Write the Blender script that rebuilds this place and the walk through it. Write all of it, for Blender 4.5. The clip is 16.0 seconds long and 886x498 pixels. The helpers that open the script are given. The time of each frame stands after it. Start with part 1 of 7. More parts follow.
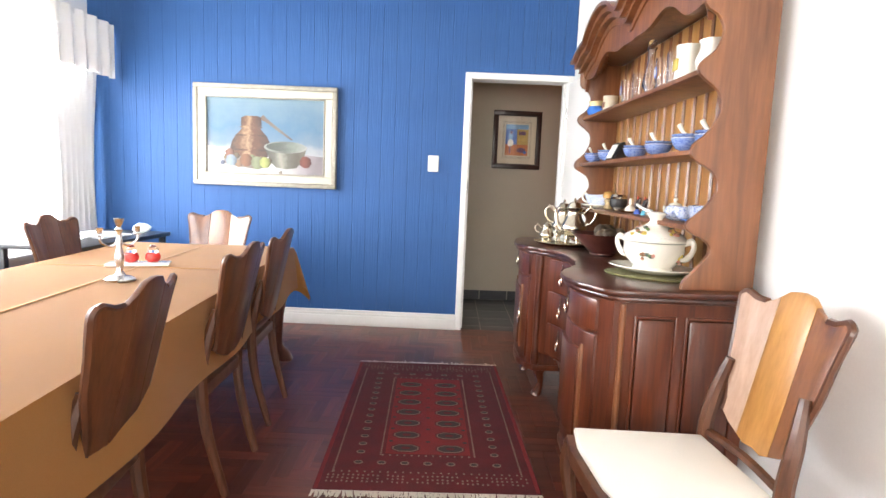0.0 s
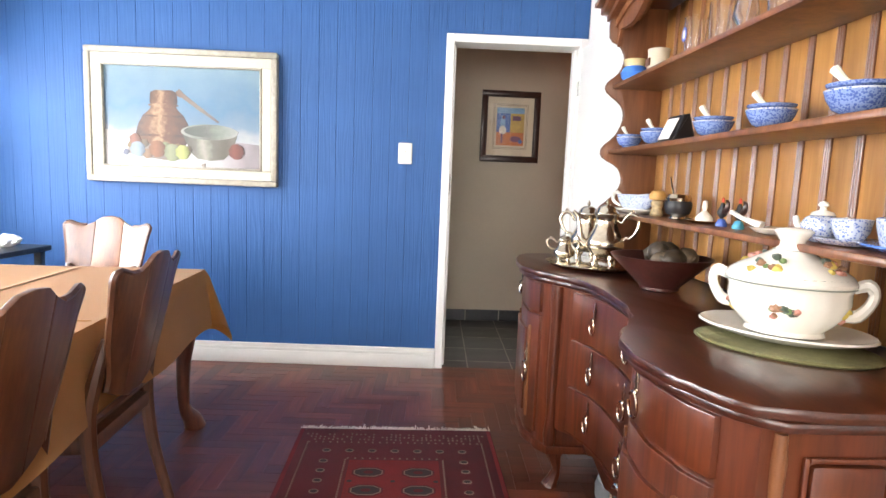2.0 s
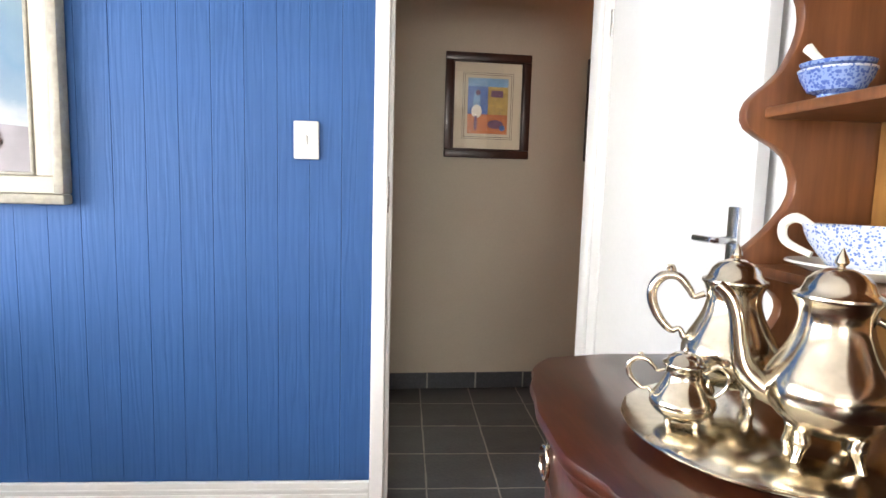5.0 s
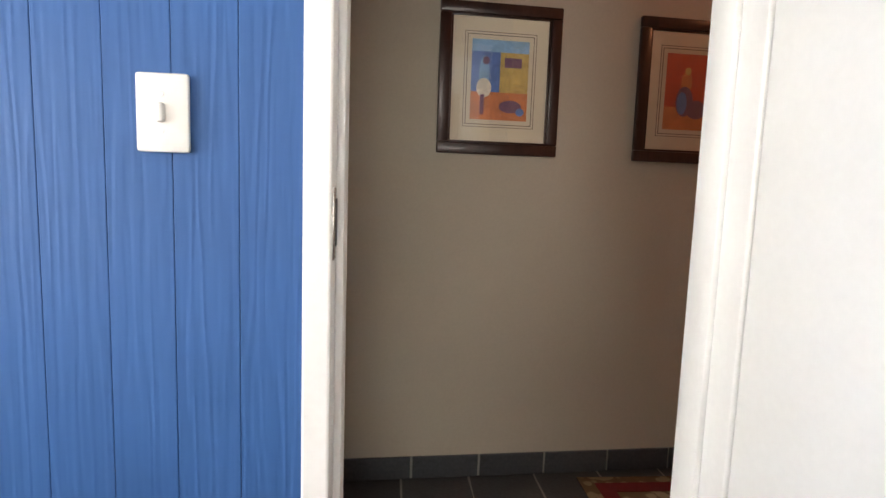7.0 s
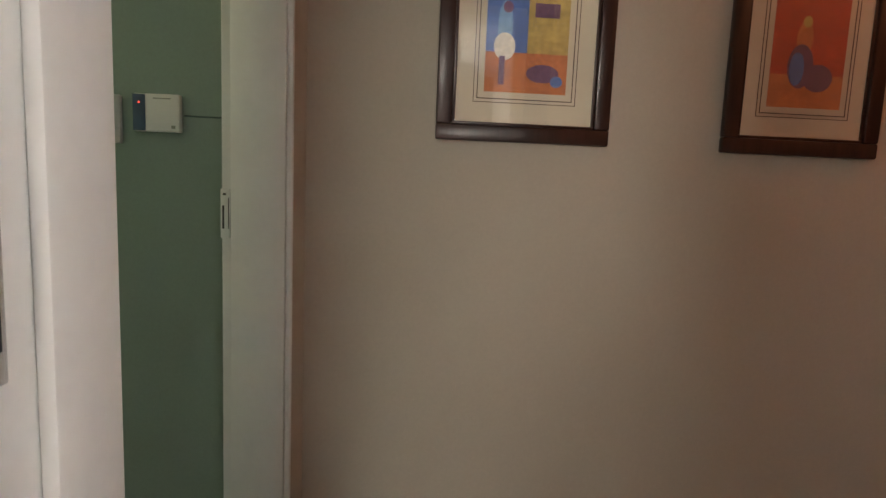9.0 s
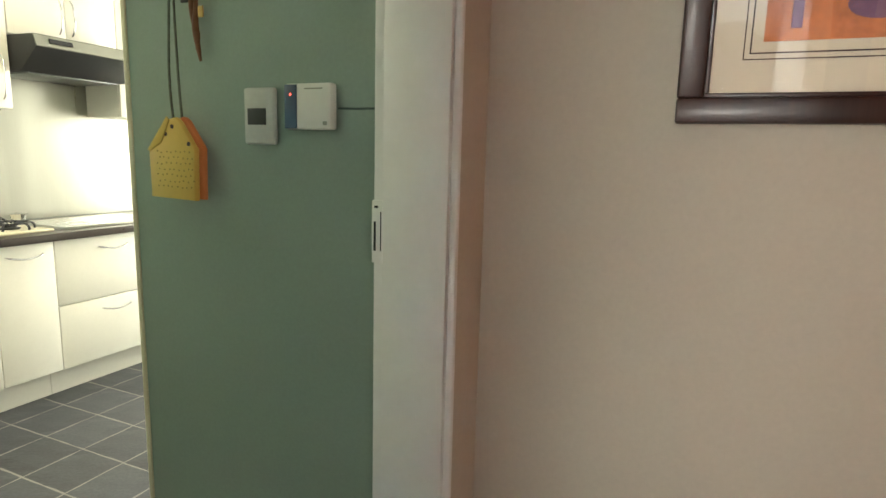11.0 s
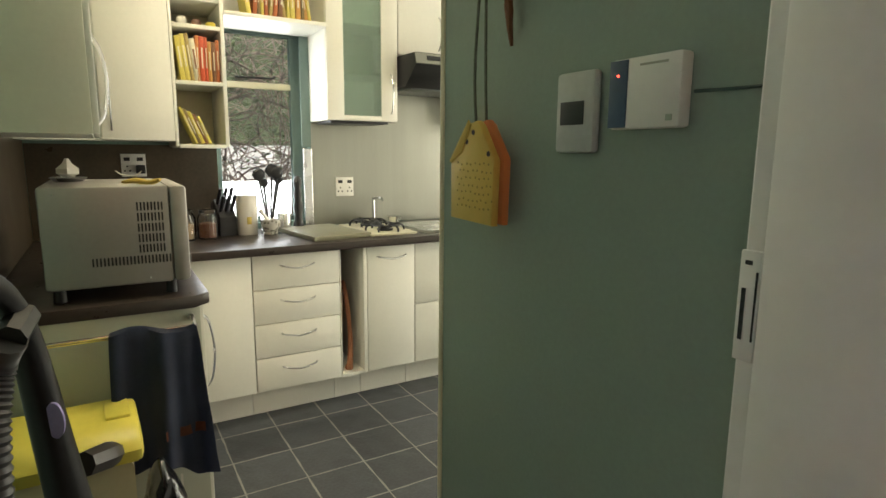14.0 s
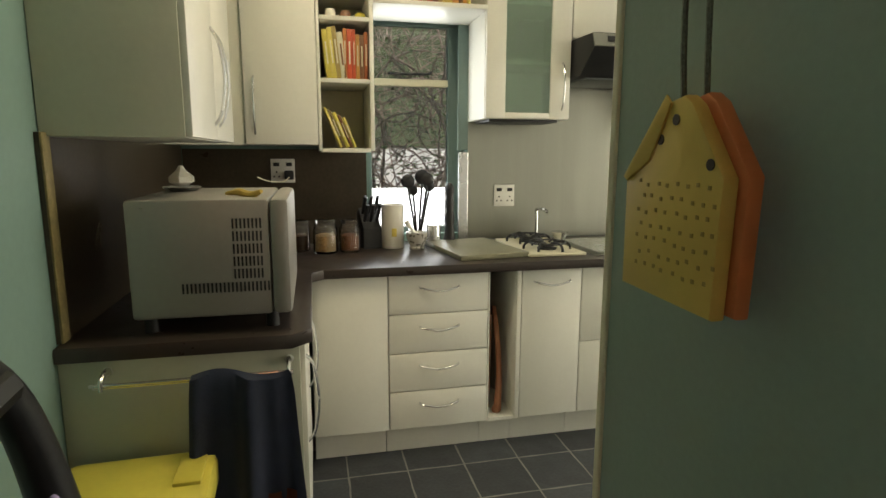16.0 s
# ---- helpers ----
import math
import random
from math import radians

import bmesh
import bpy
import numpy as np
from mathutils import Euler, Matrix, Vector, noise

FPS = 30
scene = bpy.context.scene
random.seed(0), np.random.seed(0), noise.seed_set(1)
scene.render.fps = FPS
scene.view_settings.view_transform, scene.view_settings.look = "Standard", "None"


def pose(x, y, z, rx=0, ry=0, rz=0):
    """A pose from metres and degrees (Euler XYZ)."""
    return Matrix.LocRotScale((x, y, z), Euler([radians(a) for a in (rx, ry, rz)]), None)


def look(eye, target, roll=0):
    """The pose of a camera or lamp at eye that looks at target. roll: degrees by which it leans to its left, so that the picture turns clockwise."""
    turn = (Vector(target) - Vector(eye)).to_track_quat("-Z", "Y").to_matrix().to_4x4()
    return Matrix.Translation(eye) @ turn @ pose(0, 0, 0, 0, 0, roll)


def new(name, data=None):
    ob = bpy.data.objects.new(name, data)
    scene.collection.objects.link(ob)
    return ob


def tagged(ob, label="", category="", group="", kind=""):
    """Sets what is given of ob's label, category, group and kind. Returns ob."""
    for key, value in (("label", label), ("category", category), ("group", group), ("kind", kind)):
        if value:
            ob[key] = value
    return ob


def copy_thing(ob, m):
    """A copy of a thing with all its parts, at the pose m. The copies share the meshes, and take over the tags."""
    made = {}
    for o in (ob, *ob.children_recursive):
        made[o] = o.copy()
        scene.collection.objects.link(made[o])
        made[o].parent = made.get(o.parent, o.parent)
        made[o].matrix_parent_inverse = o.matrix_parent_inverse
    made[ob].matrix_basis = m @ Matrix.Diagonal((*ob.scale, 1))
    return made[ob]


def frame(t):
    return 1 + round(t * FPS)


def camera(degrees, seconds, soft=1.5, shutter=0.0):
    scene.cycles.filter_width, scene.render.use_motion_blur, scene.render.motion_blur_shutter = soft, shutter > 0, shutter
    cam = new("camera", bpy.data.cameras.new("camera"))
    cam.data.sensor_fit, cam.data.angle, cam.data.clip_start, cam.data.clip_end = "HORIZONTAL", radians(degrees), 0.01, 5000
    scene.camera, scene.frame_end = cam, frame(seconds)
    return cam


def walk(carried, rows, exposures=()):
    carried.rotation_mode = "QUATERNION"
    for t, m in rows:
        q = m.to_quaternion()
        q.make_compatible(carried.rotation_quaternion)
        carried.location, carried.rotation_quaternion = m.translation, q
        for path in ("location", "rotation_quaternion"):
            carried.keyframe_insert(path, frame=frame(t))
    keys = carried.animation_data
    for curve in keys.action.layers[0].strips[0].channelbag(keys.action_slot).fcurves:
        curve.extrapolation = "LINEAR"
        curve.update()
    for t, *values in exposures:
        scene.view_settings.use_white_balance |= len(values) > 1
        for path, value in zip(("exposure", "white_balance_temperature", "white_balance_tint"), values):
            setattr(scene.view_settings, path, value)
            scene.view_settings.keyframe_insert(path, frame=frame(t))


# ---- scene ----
cam = camera(75.6, 16.0)
PATH = [
    (0, (-0.074, -4.688, 1.225), (-0.095, -2.702, 0.992), 2.4),
    (0.5, (-0.076, -4.441, 1.22), (-0.084, -2.455, 0.986), 2.4),
    (1, (-0.067, -4.165, 1.2), (-0.066, -2.178, 0.973), 2.3),
    (1.5, (-0.043, -3.875, 1.207), (-0.025, -1.889, 0.976), 2.2),
    (2, (-0.032, -3.606, 1.214), (0.001, -1.621, 0.975), 2.3),
    (2.5, (-0.044, -3.329, 1.217), (0.006, -1.343, 0.986), 2.2),
    (3, (-0.018, -3.073, 1.213), (0.052, -1.087, 0.983), 2.2),
    (3.5, (0.026, -2.814, 1.213), (0.114, -0.828, 0.989), 1.8),
    (4, (0.045, -2.558, 1.233), (0.154, -0.574, 1.007), 1.8),
    (4.5, (0.076, -2.309, 1.229), (0.208, -0.326, 1.003), 1.6),
    (5, (0.112, -2.034, 1.232), (0.248, -0.051, 1.006), 1.6),
    (5.2, (0.104, -1.916, 1.237), (0.257, 0.064, 1.006), 1.8),
    (7.3, (0.17, -0.909, 1.271), (0.361, 1.069, 1.039), 1.9),
    (7.5, (0.183, -0.835, 1.264), (0.373, 1.146, 1.041), 1.6),
    (7.7, (0.194, -0.751, 1.264), (0.388, 1.227, 1.039), 1.5),
    (8, (0.232, -0.62, 1.266), (0.420, 1.357, 1.041), 1.5),
    (8.2, (0.254, -0.564, 1.268), (0.438, 1.415, 1.04), 1.7),
    (10.3, (0.435, 0.003, 1.289), (-0.094, 1.912, 1.02), 2.0),
    (10.5, (0.426, 0.052, 1.27), (-0.189, 1.939, 1.026), 1.9),
    (11, (0.376, 0.138, 1.318), (-0.416, 1.946, 0.998), 1.5),
    (11.5, (0.329, 0.221, 1.319), (-0.653, 1.936, 1.005), 1.6),
    (12, (0.277, 0.277, 1.328), (-0.888, 1.87, 1.004), 1.2),
    (12.5, (0.249, 0.333, 1.328), (-1.082, 1.79, 1.007), 1.2),
    (13, (0.236, 0.393, 1.337), (-1.245, 1.698, 1.013), 1.1),
    (13.5, (0.218, 0.46, 1.34), (-1.388, 1.605, 1.009), 0.6),
    (14, (0.156, 0.52, 1.332), (-1.541, 1.525, 1.0), 0.5),
    (14.5, (0.056, 0.599, 1.342), (-1.712, 1.473, 1.012), 0.4),
    (15, (-0.053, 0.68, 1.353), (-1.891, 1.398, 1.023), 0.4),
    (15.5, (-0.161, 0.745, 1.348), (-2.054, 1.301, 1.02), 0.1),
    (16, (-0.282, 0.797, 1.339), (-2.205, 1.237, 1.011), 0.2),
]
EXPOSURES = [(0, 0.5, 6500, 12), (1.5, 0.55, 6500, 13), (3, 0.5, 6500, 13), (5, 0.52, 6500, 12), (7.3, 0.32, 6700, 12), (8.2, 0.34, 6800, 12), (10.3, 0.75, 6800, 10), (11, 1.12, 6500, 8), (12, 1.3, 6400, 8), (12.7, 1.15, 6500, 9), (14, 0.32, 6700, 10), (15, -0.12, 6800, 10), (16, -0.26, 6800, 10)]
walk(cam, [(t, look(eye, target, roll)) for t, eye, target, roll in PATH], EXPOSURES)

# ---- world and lights ----
world = bpy.data.worlds.new("sky")
scene.world = world
world.use_nodes = True
wn, wl = world.node_tree.nodes, world.node_tree.links
sky = wn.new("ShaderNodeTexSky")
sky.sky_type = "NISHITA"
sky.sun_disc = False
sky.sun_elevation = radians(51)
sky.sun_rotation = radians(125)
wn["Background"].inputs[1].default_value = 0.12
wl.new(sky.outputs[0], wn["Background"].inputs[0])

sun_data = bpy.data.lights.new("sun", "SUN")
sun_data.energy, sun_data.angle, sun_data.color = 4.5, radians(2), (1.0, 0.95, 0.88)
sun = new("sun", sun_data)
sun.matrix_world = look((20, -14, 30), (0, 0, 0))


def window_or_fill_light(name, eye, target, sx, sy, watts, colour=(0.93, 0.97, 1.0)):
    d = bpy.data.lights.new(name, "AREA")
    d.shape, d.size, d.size_y, d.energy, d.color = "RECTANGLE", sx, sy, watts, colour
    o = new(name, d)
    o.matrix_world = look(eye, target)
    return o


window_or_fill_light("dining_daylight", (-3.02, -2.0, 1.45), (0, -2.0, 1.1), 3.2, 1.4, 290)
# fill lamp added behind the camera, no known window there
window_or_fill_light("dining_fill_behind", (-1.0, -7.22, 1.5), (-0.8, 0, 1.0), 3.0, 1.4, 108, (1.0, 0.95, 0.88))
window_or_fill_light("kitchen_daylight", (-3.288, 1.30, 1.45), (0, 1.3, 1.1), 0.40, 1.0, 6)
# daylight from an unseen opening at the kitchen's far end
window_or_fill_light("kitchen_end_daylight", (-1.7, 4.32, 1.42), (-2.0, 0, 0.6), 1.6, 1.6, 46, (1.0, 0.96, 0.80))

# ---- materials ----


def principled(name):
    m = bpy.data.materials.new(name)
    m.use_nodes = True
    return m, m.node_tree.nodes, m.node_tree.links, m.node_tree.nodes["Principled BSDF"]


def ramp(nodes, stops):
    r = nodes.new("ShaderNodeValToRGB")
    while len(r.color_ramp.elements) < len(stops):
        r.color_ramp.elements.new(0.5)
    for e, (p, c) in zip(r.color_ramp.elements, stops):
        e.position, e.color = p, (*c, 1)
    return r


def shade(c, f):
    return tuple(min(1.0, v * f) for v in c)


def surface(name, colour, rough=0.5, metal=0.0, vary=0.12, scale=6.0, fine=60.0, bump=0.1, stretch=(1, 1, 1), per_piece=0.0, coat=0.0, sheen=0.0):
    """A surface with broad stains, fine grain, uneven gloss and relief."""
    m, n, l, b = principled(name)
    co = n.new("ShaderNodeTexCoord")
    mp = n.new("ShaderNodeMapping")
    mp.inputs["Scale"].default_value = stretch
    l.new(co.outputs["Object"], mp.inputs["Vector"])
    big, small = n.new("ShaderNodeTexNoise"), n.new("ShaderNodeTexNoise")
    for t, s, d in ((big, scale, 4), (small, fine, 3)):
        t.inputs["Scale"].default_value, t.inputs["Detail"].default_value = s, d
        l.new(mp.outputs[0], t.inputs["Vector"])
    mix = n.new("ShaderNodeMath")
    mix.operation = "MULTIPLY_ADD"
    mix.inputs[1].default_value = 0.45
    l.new(small.outputs[0], mix.inputs[0])
    half = n.new("ShaderNodeMath")
    half.operation = "MULTIPLY"
    half.inputs[1].default_value = 0.55
    l.new(big.outputs[0], half.inputs[0])
    l.new(half.outputs[0], mix.inputs[2])
    r = ramp(n, [(0.3, shade(colour, 1 - vary)), (0.7, shade(colour, 1 + vary))])
    l.new(mix.outputs[0], r.inputs[0])
    out = r.outputs[0]
    if per_piece:
        info = n.new("ShaderNodeObjectInfo")
        geo = n.new("ShaderNodeNewGeometry")
        add = n.new("ShaderNodeMath")
        add.operation = "ADD"
        l.new(info.outputs["Random"], add.inputs[0])
        l.new(geo.outputs["Random Per Island"], add.inputs[1])
        fr = n.new("ShaderNodeMath")
        fr.operation = "FRACT"
        l.new(add.outputs[0], fr.inputs[0])
        mr = n.new("ShaderNodeMapRange")
        mr.inputs["To Min"].default_value, mr.inputs["To Max"].default_value = 1 - per_piece, 1 + per_piece
        l.new(fr.outputs[0], mr.inputs["Value"])
        hsv = n.new("ShaderNodeHueSaturation")
        l.new(mr.outputs[0], hsv.inputs["Value"])
        l.new(out, hsv.inputs["Color"])
        out = hsv.outputs[0]
    l.new(out, b.inputs["Base Color"])
    rr = n.new("ShaderNodeMapRange")
    rr.inputs["To Min"].default_value, rr.inputs["To Max"].default_value = max(0.02, rough - 0.08), min(1, rough + 0.1)
    l.new(big.outputs[0], rr.inputs["Value"])
    l.new(rr.outputs[0], b.inputs["Roughness"])
    b.inputs["Metallic"].default_value = metal
    b.inputs["Coat Weight"].default_value = coat
    b.inputs["Coat Roughness"].default_value = 0.12
    b.inputs["Sheen Weight"].default_value = sheen
    if bump:
        bp = n.new("ShaderNodeBump")
        bp.inputs["Strength"].default_value, bp.inputs["Distance"].default_value = bump, 0.004
        l.new(mix.outputs[0], bp.inputs["Height"])
        l.new(bp.outputs[0], b.inputs["Normal"])
    return m


def wood(name, dark, light, axis=2, rough=0.3, grain=1.0, per_piece=0.0, coat=0.25, bump=0.08):
    """Timber with long grain along one local axis and broad figure."""
    m, n, l, b = principled(name)
    co, mp = n.new("ShaderNodeTexCoord"), n.new("ShaderNodeMapping")
    s = [14.0 * grain] * 3
    s[axis] = 1.1 * grain
    mp.inputs["Scale"].default_value = s
    l.new(co.outputs["Object"], mp.inputs["Vector"])
    info = n.new("ShaderNodeObjectInfo")
    shift = n.new("ShaderNodeVectorMath")
    shift.operation = "SCALE"
    shift.inputs[0].default_value = (37, 23, 51)
    l.new(info.outputs["Random"], shift.inputs["Scale"])
    l.new(shift.outputs[0], mp.inputs["Location"])
    a, c = n.new("ShaderNodeTexNoise"), n.new("ShaderNodeTexNoise")
    a.inputs["Scale"].default_value, a.inputs["Detail"].default_value, a.inputs["Distortion"].default_value = 1.2, 5, 0.8
    c.inputs["Scale"].default_value, c.inputs["Detail"].default_value = 7, 4
    l.new(mp.outputs[0], a.inputs["Vector"])
    l.new(mp.outputs[0], c.inputs["Vector"])
    mx = n.new("ShaderNodeMath")
    mx.operation = "MULTIPLY_ADD"
    mx.inputs[1].default_value = 0.35
    l.new(c.outputs[0], mx.inputs[0])
    ml = n.new("ShaderNodeMath")
    ml.operation = "MULTIPLY"
    ml.inputs[1].default_value = 0.65
    l.new(a.outputs[0], ml.inputs[0])
    l.new(ml.outputs[0], mx.inputs[2])
    r = ramp(n, [(0.32, dark), (0.5, tuple((p + q) / 2 for p, q in zip(dark, light))), (0.68, light)])
    l.new(mx.outputs[0], r.inputs[0])
    out = r.outputs[0]
    if per_piece:
        geo = n.new("ShaderNodeNewGeometry")
        add, fr, mr = n.new("ShaderNodeMath"), n.new("ShaderNodeMath"), n.new("ShaderNodeMapRange")
        fr.operation = "FRACT"
        l.new(info.outputs["Random"], add.inputs[0])
        l.new(geo.outputs["Random Per Island"], add.inputs[1])
        l.new(add.outputs[0], fr.inputs[0])
        mr.inputs["To Min"].default_value, mr.inputs["To Max"].default_value = 1 - per_piece, 1 + per_piece
        l.new(fr.outputs[0], mr.inputs["Value"])
        hsv = n.new("ShaderNodeHueSaturation")
        l.new(mr.outputs[0], hsv.inputs["Value"])
        l.new(out, hsv.inputs["Color"])
        out = hsv.outputs[0]
    l.new(out, b.inputs["Base Color"])
    b.inputs["Roughness"].default_value = rough
    b.inputs["Coat Weight"].default_value, b.inputs["Coat Roughness"].default_value = coat, 0.15
    bp = n.new("ShaderNodeBump")
    bp.inputs["Strength"].default_value, bp.inputs["Distance"].default_value = bump, 0.003
    l.new(mx.outputs[0], bp.inputs["Height"])
    l.new(bp.outputs[0], b.inputs["Normal"])
    return m


def glassy(name, colour=(1, 1, 1), rough=0.02, clear=1.0):
    m, n, l, b = principled(name)
    b.inputs["Base Color"].default_value = (*colour, 1)
    b.inputs["Transmission Weight"].default_value = clear
    b.inputs["Roughness"].default_value = rough
    b.inputs["IOR"].default_value = 1.45
    return m


def glowing(name, colour, strength):
    m, n, l, b = principled(name)
    b.inputs["Base Color"].default_value = (*colour, 1)
    b.inputs["Emission Color"].default_value = (*colour, 1)
    b.inputs["Emission Strength"].default_value = strength
    return m


def grained_paint(name, colour, rough, depth):
    """Paint over wood grain: long vertical ridges show through."""
    m, n, l, b = principled(name)
    co, mp = n.new("ShaderNodeTexCoord"), n.new("ShaderNodeMapping")
    info, shift = n.new("ShaderNodeObjectInfo"), n.new("ShaderNodeVectorMath")
    shift.operation = "SCALE"
    shift.inputs[0].default_value = (31, 17, 43)
    l.new(info.outputs["Random"], shift.inputs["Scale"])
    l.new(shift.outputs[0], mp.inputs["Location"])
    mp.inputs["Scale"].default_value = (1, 1, 0.07)
    l.new(co.outputs["Object"], mp.inputs["Vector"])
    w = n.new("ShaderNodeTexWave")
    w.inputs["Scale"].default_value, w.inputs["Distortion"].default_value = 11, 12
    w.inputs["Detail"].default_value, w.inputs["Detail Scale"].default_value = 2, 2.2
    l.new(mp.outputs[0], w.inputs["Vector"])
    ns = n.new("ShaderNodeTexNoise")
    ns.inputs["Scale"].default_value = 2.2
    l.new(co.outputs["Object"], ns.inputs["Vector"])
    r = ramp(n, [(0.3, shade(colour, 0.92)), (0.7, shade(colour, 1.08))])
    l.new(ns.outputs[0], r.inputs[0])
    l.new(r.outputs[0], b.inputs["Base Color"])
    b.inputs["Roughness"].default_value = rough
    b.inputs["Specular IOR Level"].default_value = 0.32
    bp = n.new("ShaderNodeBump")
    bp.inputs["Strength"].default_value, bp.inputs["Distance"].default_value = depth, 0.004
    l.new(w.outputs[0], bp.inputs["Height"])
    l.new(bp.outputs[0], b.inputs["Normal"])
    return m


M = dict(
    blue=grained_paint("blue_paint", (0.027, 0.095, 0.270), 0.55, 0.16),
    white=surface("white_gloss_paint", (0.80, 0.79, 0.76), 0.4, vary=0.03, bump=0.05),
    whitewall=surface("white_wall_paint", (0.82, 0.82, 0.81), 0.8, vary=0.03, bump=0.12, fine=120),
    beige=surface("beige_wall_paint", (0.52, 0.465, 0.38), 0.75, vary=0.05, scale=2.5, fine=90, bump=0.15),
    green=surface("green_wall_paint", (0.26, 0.33, 0.28), 0.55, vary=0.06, scale=2.5, fine=110, bump=0.12),
    teal=surface("teal_wall_paint", (0.20, 0.31, 0.275), 0.6, vary=0.05, bump=0.1),
    ceiling=surface("ceiling_paint", (0.82, 0.82, 0.80), 0.85, vary=0.03),
    winteal=surface("window_teal_paint", (0.15, 0.215, 0.20), 0.5, vary=0.08),
    cream=surface("cream_trim_paint", (0.62, 0.58, 0.42), 0.5, vary=0.06),
    parquet=wood("parquet_wood", (0.062, 0.014, 0.008), (0.150, 0.038, 0.019), axis=0, rough=0.36, per_piece=0.36, coat=0.14),
    joint=surface("floor_joint", (0.03, 0.012, 0.01), 0.7),
    slate=surface("slate_tile", (0.058, 0.063, 0.072), 0.38, vary=0.3, scale=9, fine=70, bump=0.5, per_piece=0.22),
    grout=surface("grey_grout", (0.34, 0.33, 0.30), 0.85, vary=0.15),
    walnut=wood("dark_red_wood", (0.040, 0.0085, 0.0035), (0.155, 0.037, 0.013), axis=2, rough=0.28, coat=0.4),
    walnut_y=wood("dark_red_wood_long", (0.022, 0.005, 0.0025), (0.080, 0.019, 0.0075), axis=1, rough=0.28, coat=0.3),
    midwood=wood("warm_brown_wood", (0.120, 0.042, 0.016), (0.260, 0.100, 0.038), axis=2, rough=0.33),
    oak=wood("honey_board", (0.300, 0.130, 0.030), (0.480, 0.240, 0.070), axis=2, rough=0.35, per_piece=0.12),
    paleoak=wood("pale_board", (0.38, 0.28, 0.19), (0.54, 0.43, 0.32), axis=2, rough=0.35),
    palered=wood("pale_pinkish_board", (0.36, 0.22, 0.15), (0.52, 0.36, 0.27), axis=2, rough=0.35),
    chairwood=wood("chair_wood", (0.040, 0.013, 0.005), (0.135, 0.048, 0.019), axis=2, rough=0.36, coat=0.2),
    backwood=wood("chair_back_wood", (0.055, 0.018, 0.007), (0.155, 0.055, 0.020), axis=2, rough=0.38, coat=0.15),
    cloth=surface("ochre_cloth", (0.47, 0.205, 0.040), 0.85, vary=0.1, scale=3, fine=350, bump=0.25, sheen=0.2),
    seat=surface("cream_seat_fabric", (0.74, 0.70, 0.62), 0.85, vary=0.05, fine=250, bump=0.2),
    curtain=surface("white_curtain", (0.82, 0.82, 0.80), 0.9, vary=0.04, fine=200),
    silver=surface("polished_silver", (0.66, 0.59, 0.47), 0.16, metal=1.0, vary=0.22, scale=14, bump=0.03),
    chrome=surface("brushed_chrome", (0.70, 0.70, 0.70), 0.25, metal=1.0, vary=0.05),
    steel=surface("brushed_steel", (0.36, 0.36, 0.31), 0.30, metal=1.0, vary=0.06, scale=3, fine=90, bump=0.05, stretch=(1, 6, 0.15)),
    ceramic=surface("white_ceramic", (0.80, 0.77, 0.68), 0.15, vary=0.03, bump=0.02, coat=0.5),
    bluechina=surface("blue_china", (0.10, 0.20, 0.52), 0.15, vary=0.6, scale=45, fine=150, bump=0.02, coat=0.5),
    bluewhite=None,
    black=surface("black_plastic", (0.018, 0.018, 0.020), 0.4, vary=0.2),
    plastic=surface("white_plastic", (0.76, 0.75, 0.70), 0.35, vary=0.03),
    frame=wood("dark_frame_wood", (0.020, 0.008, 0.006), (0.055, 0.020, 0.014), axis=2, rough=0.35),
    mat=surface("cream_mount_card", (0.58, 0.52, 0.40), 0.9, vary=0.03),
    cabinet=surface("white_cabinet_foil", (0.78, 0.77, 0.69), 0.35, vary=0.025, bump=0.03),
    counter=surface("dark_brown_worktop", (0.040, 0.030, 0.025), 0.3, vary=0.10, scale=20, fine=160, bump=0.01),
    splash=surface("brown_splash_tile", (0.062, 0.046, 0.028), 0.3, vary=0.3, scale=5),
    yellow=surface("yellow_plastic", (0.72, 0.62, 0.10), 0.35, vary=0.05),
    yellowboard=surface("yellow_board", (0.66, 0.46, 0.10), 0.5, vary=0.06),
    orange=surface("orange_board", (0.62, 0.20, 0.06), 0.5, vary=0.06),
    towel=surface("navy_towel", (0.042, 0.056, 0.105), 0.95, vary=0.35, scale=8, fine=400, bump=0.6, sheen=0.3),
    towelred=surface("rust_towel_stripe", (0.16, 0.055, 0.035), 0.95, vary=0.3, fine=400, bump=0.6),
    glass=glassy("clear_glass"),
    greenglass=glassy("green_frosted_glass", (0.62, 0.80, 0.68), 0.14, 0.8),
)


def speckled(name, ground, mark, scale, cut):
    """Glazed ware with a printed pattern of small marks."""
    m, n, l, b = principled(name)
    co, v, ns = n.new("ShaderNodeTexCoord"), n.new("ShaderNodeTexVoronoi"), n.new("ShaderNodeTexNoise")
    v.inputs["Scale"].default_value, ns.inputs["Scale"].default_value = scale, scale * 0.7
    ns.inputs["Detail"].default_value = 4
    l.new(co.outputs["Object"], v.inputs["Vector"])
    l.new(co.outputs["Object"], ns.inputs["Vector"])
    mul = n.new("ShaderNodeMath")
    mul.operation = "MULTIPLY"
    l.new(v.outputs["Distance"], mul.inputs[0])
    l.new(ns.outputs[0], mul.inputs[1])
    r = ramp(n, [(cut, mark), (cut + 0.06, ground)])
    l.new(mul.outputs[0], r.inputs[0])
    l.new(r.outputs[0], b.inputs["Base Color"])
    b.inputs["Roughness"].default_value = 0.15
    b.inputs["Coat Weight"].default_value = 0.4
    return m


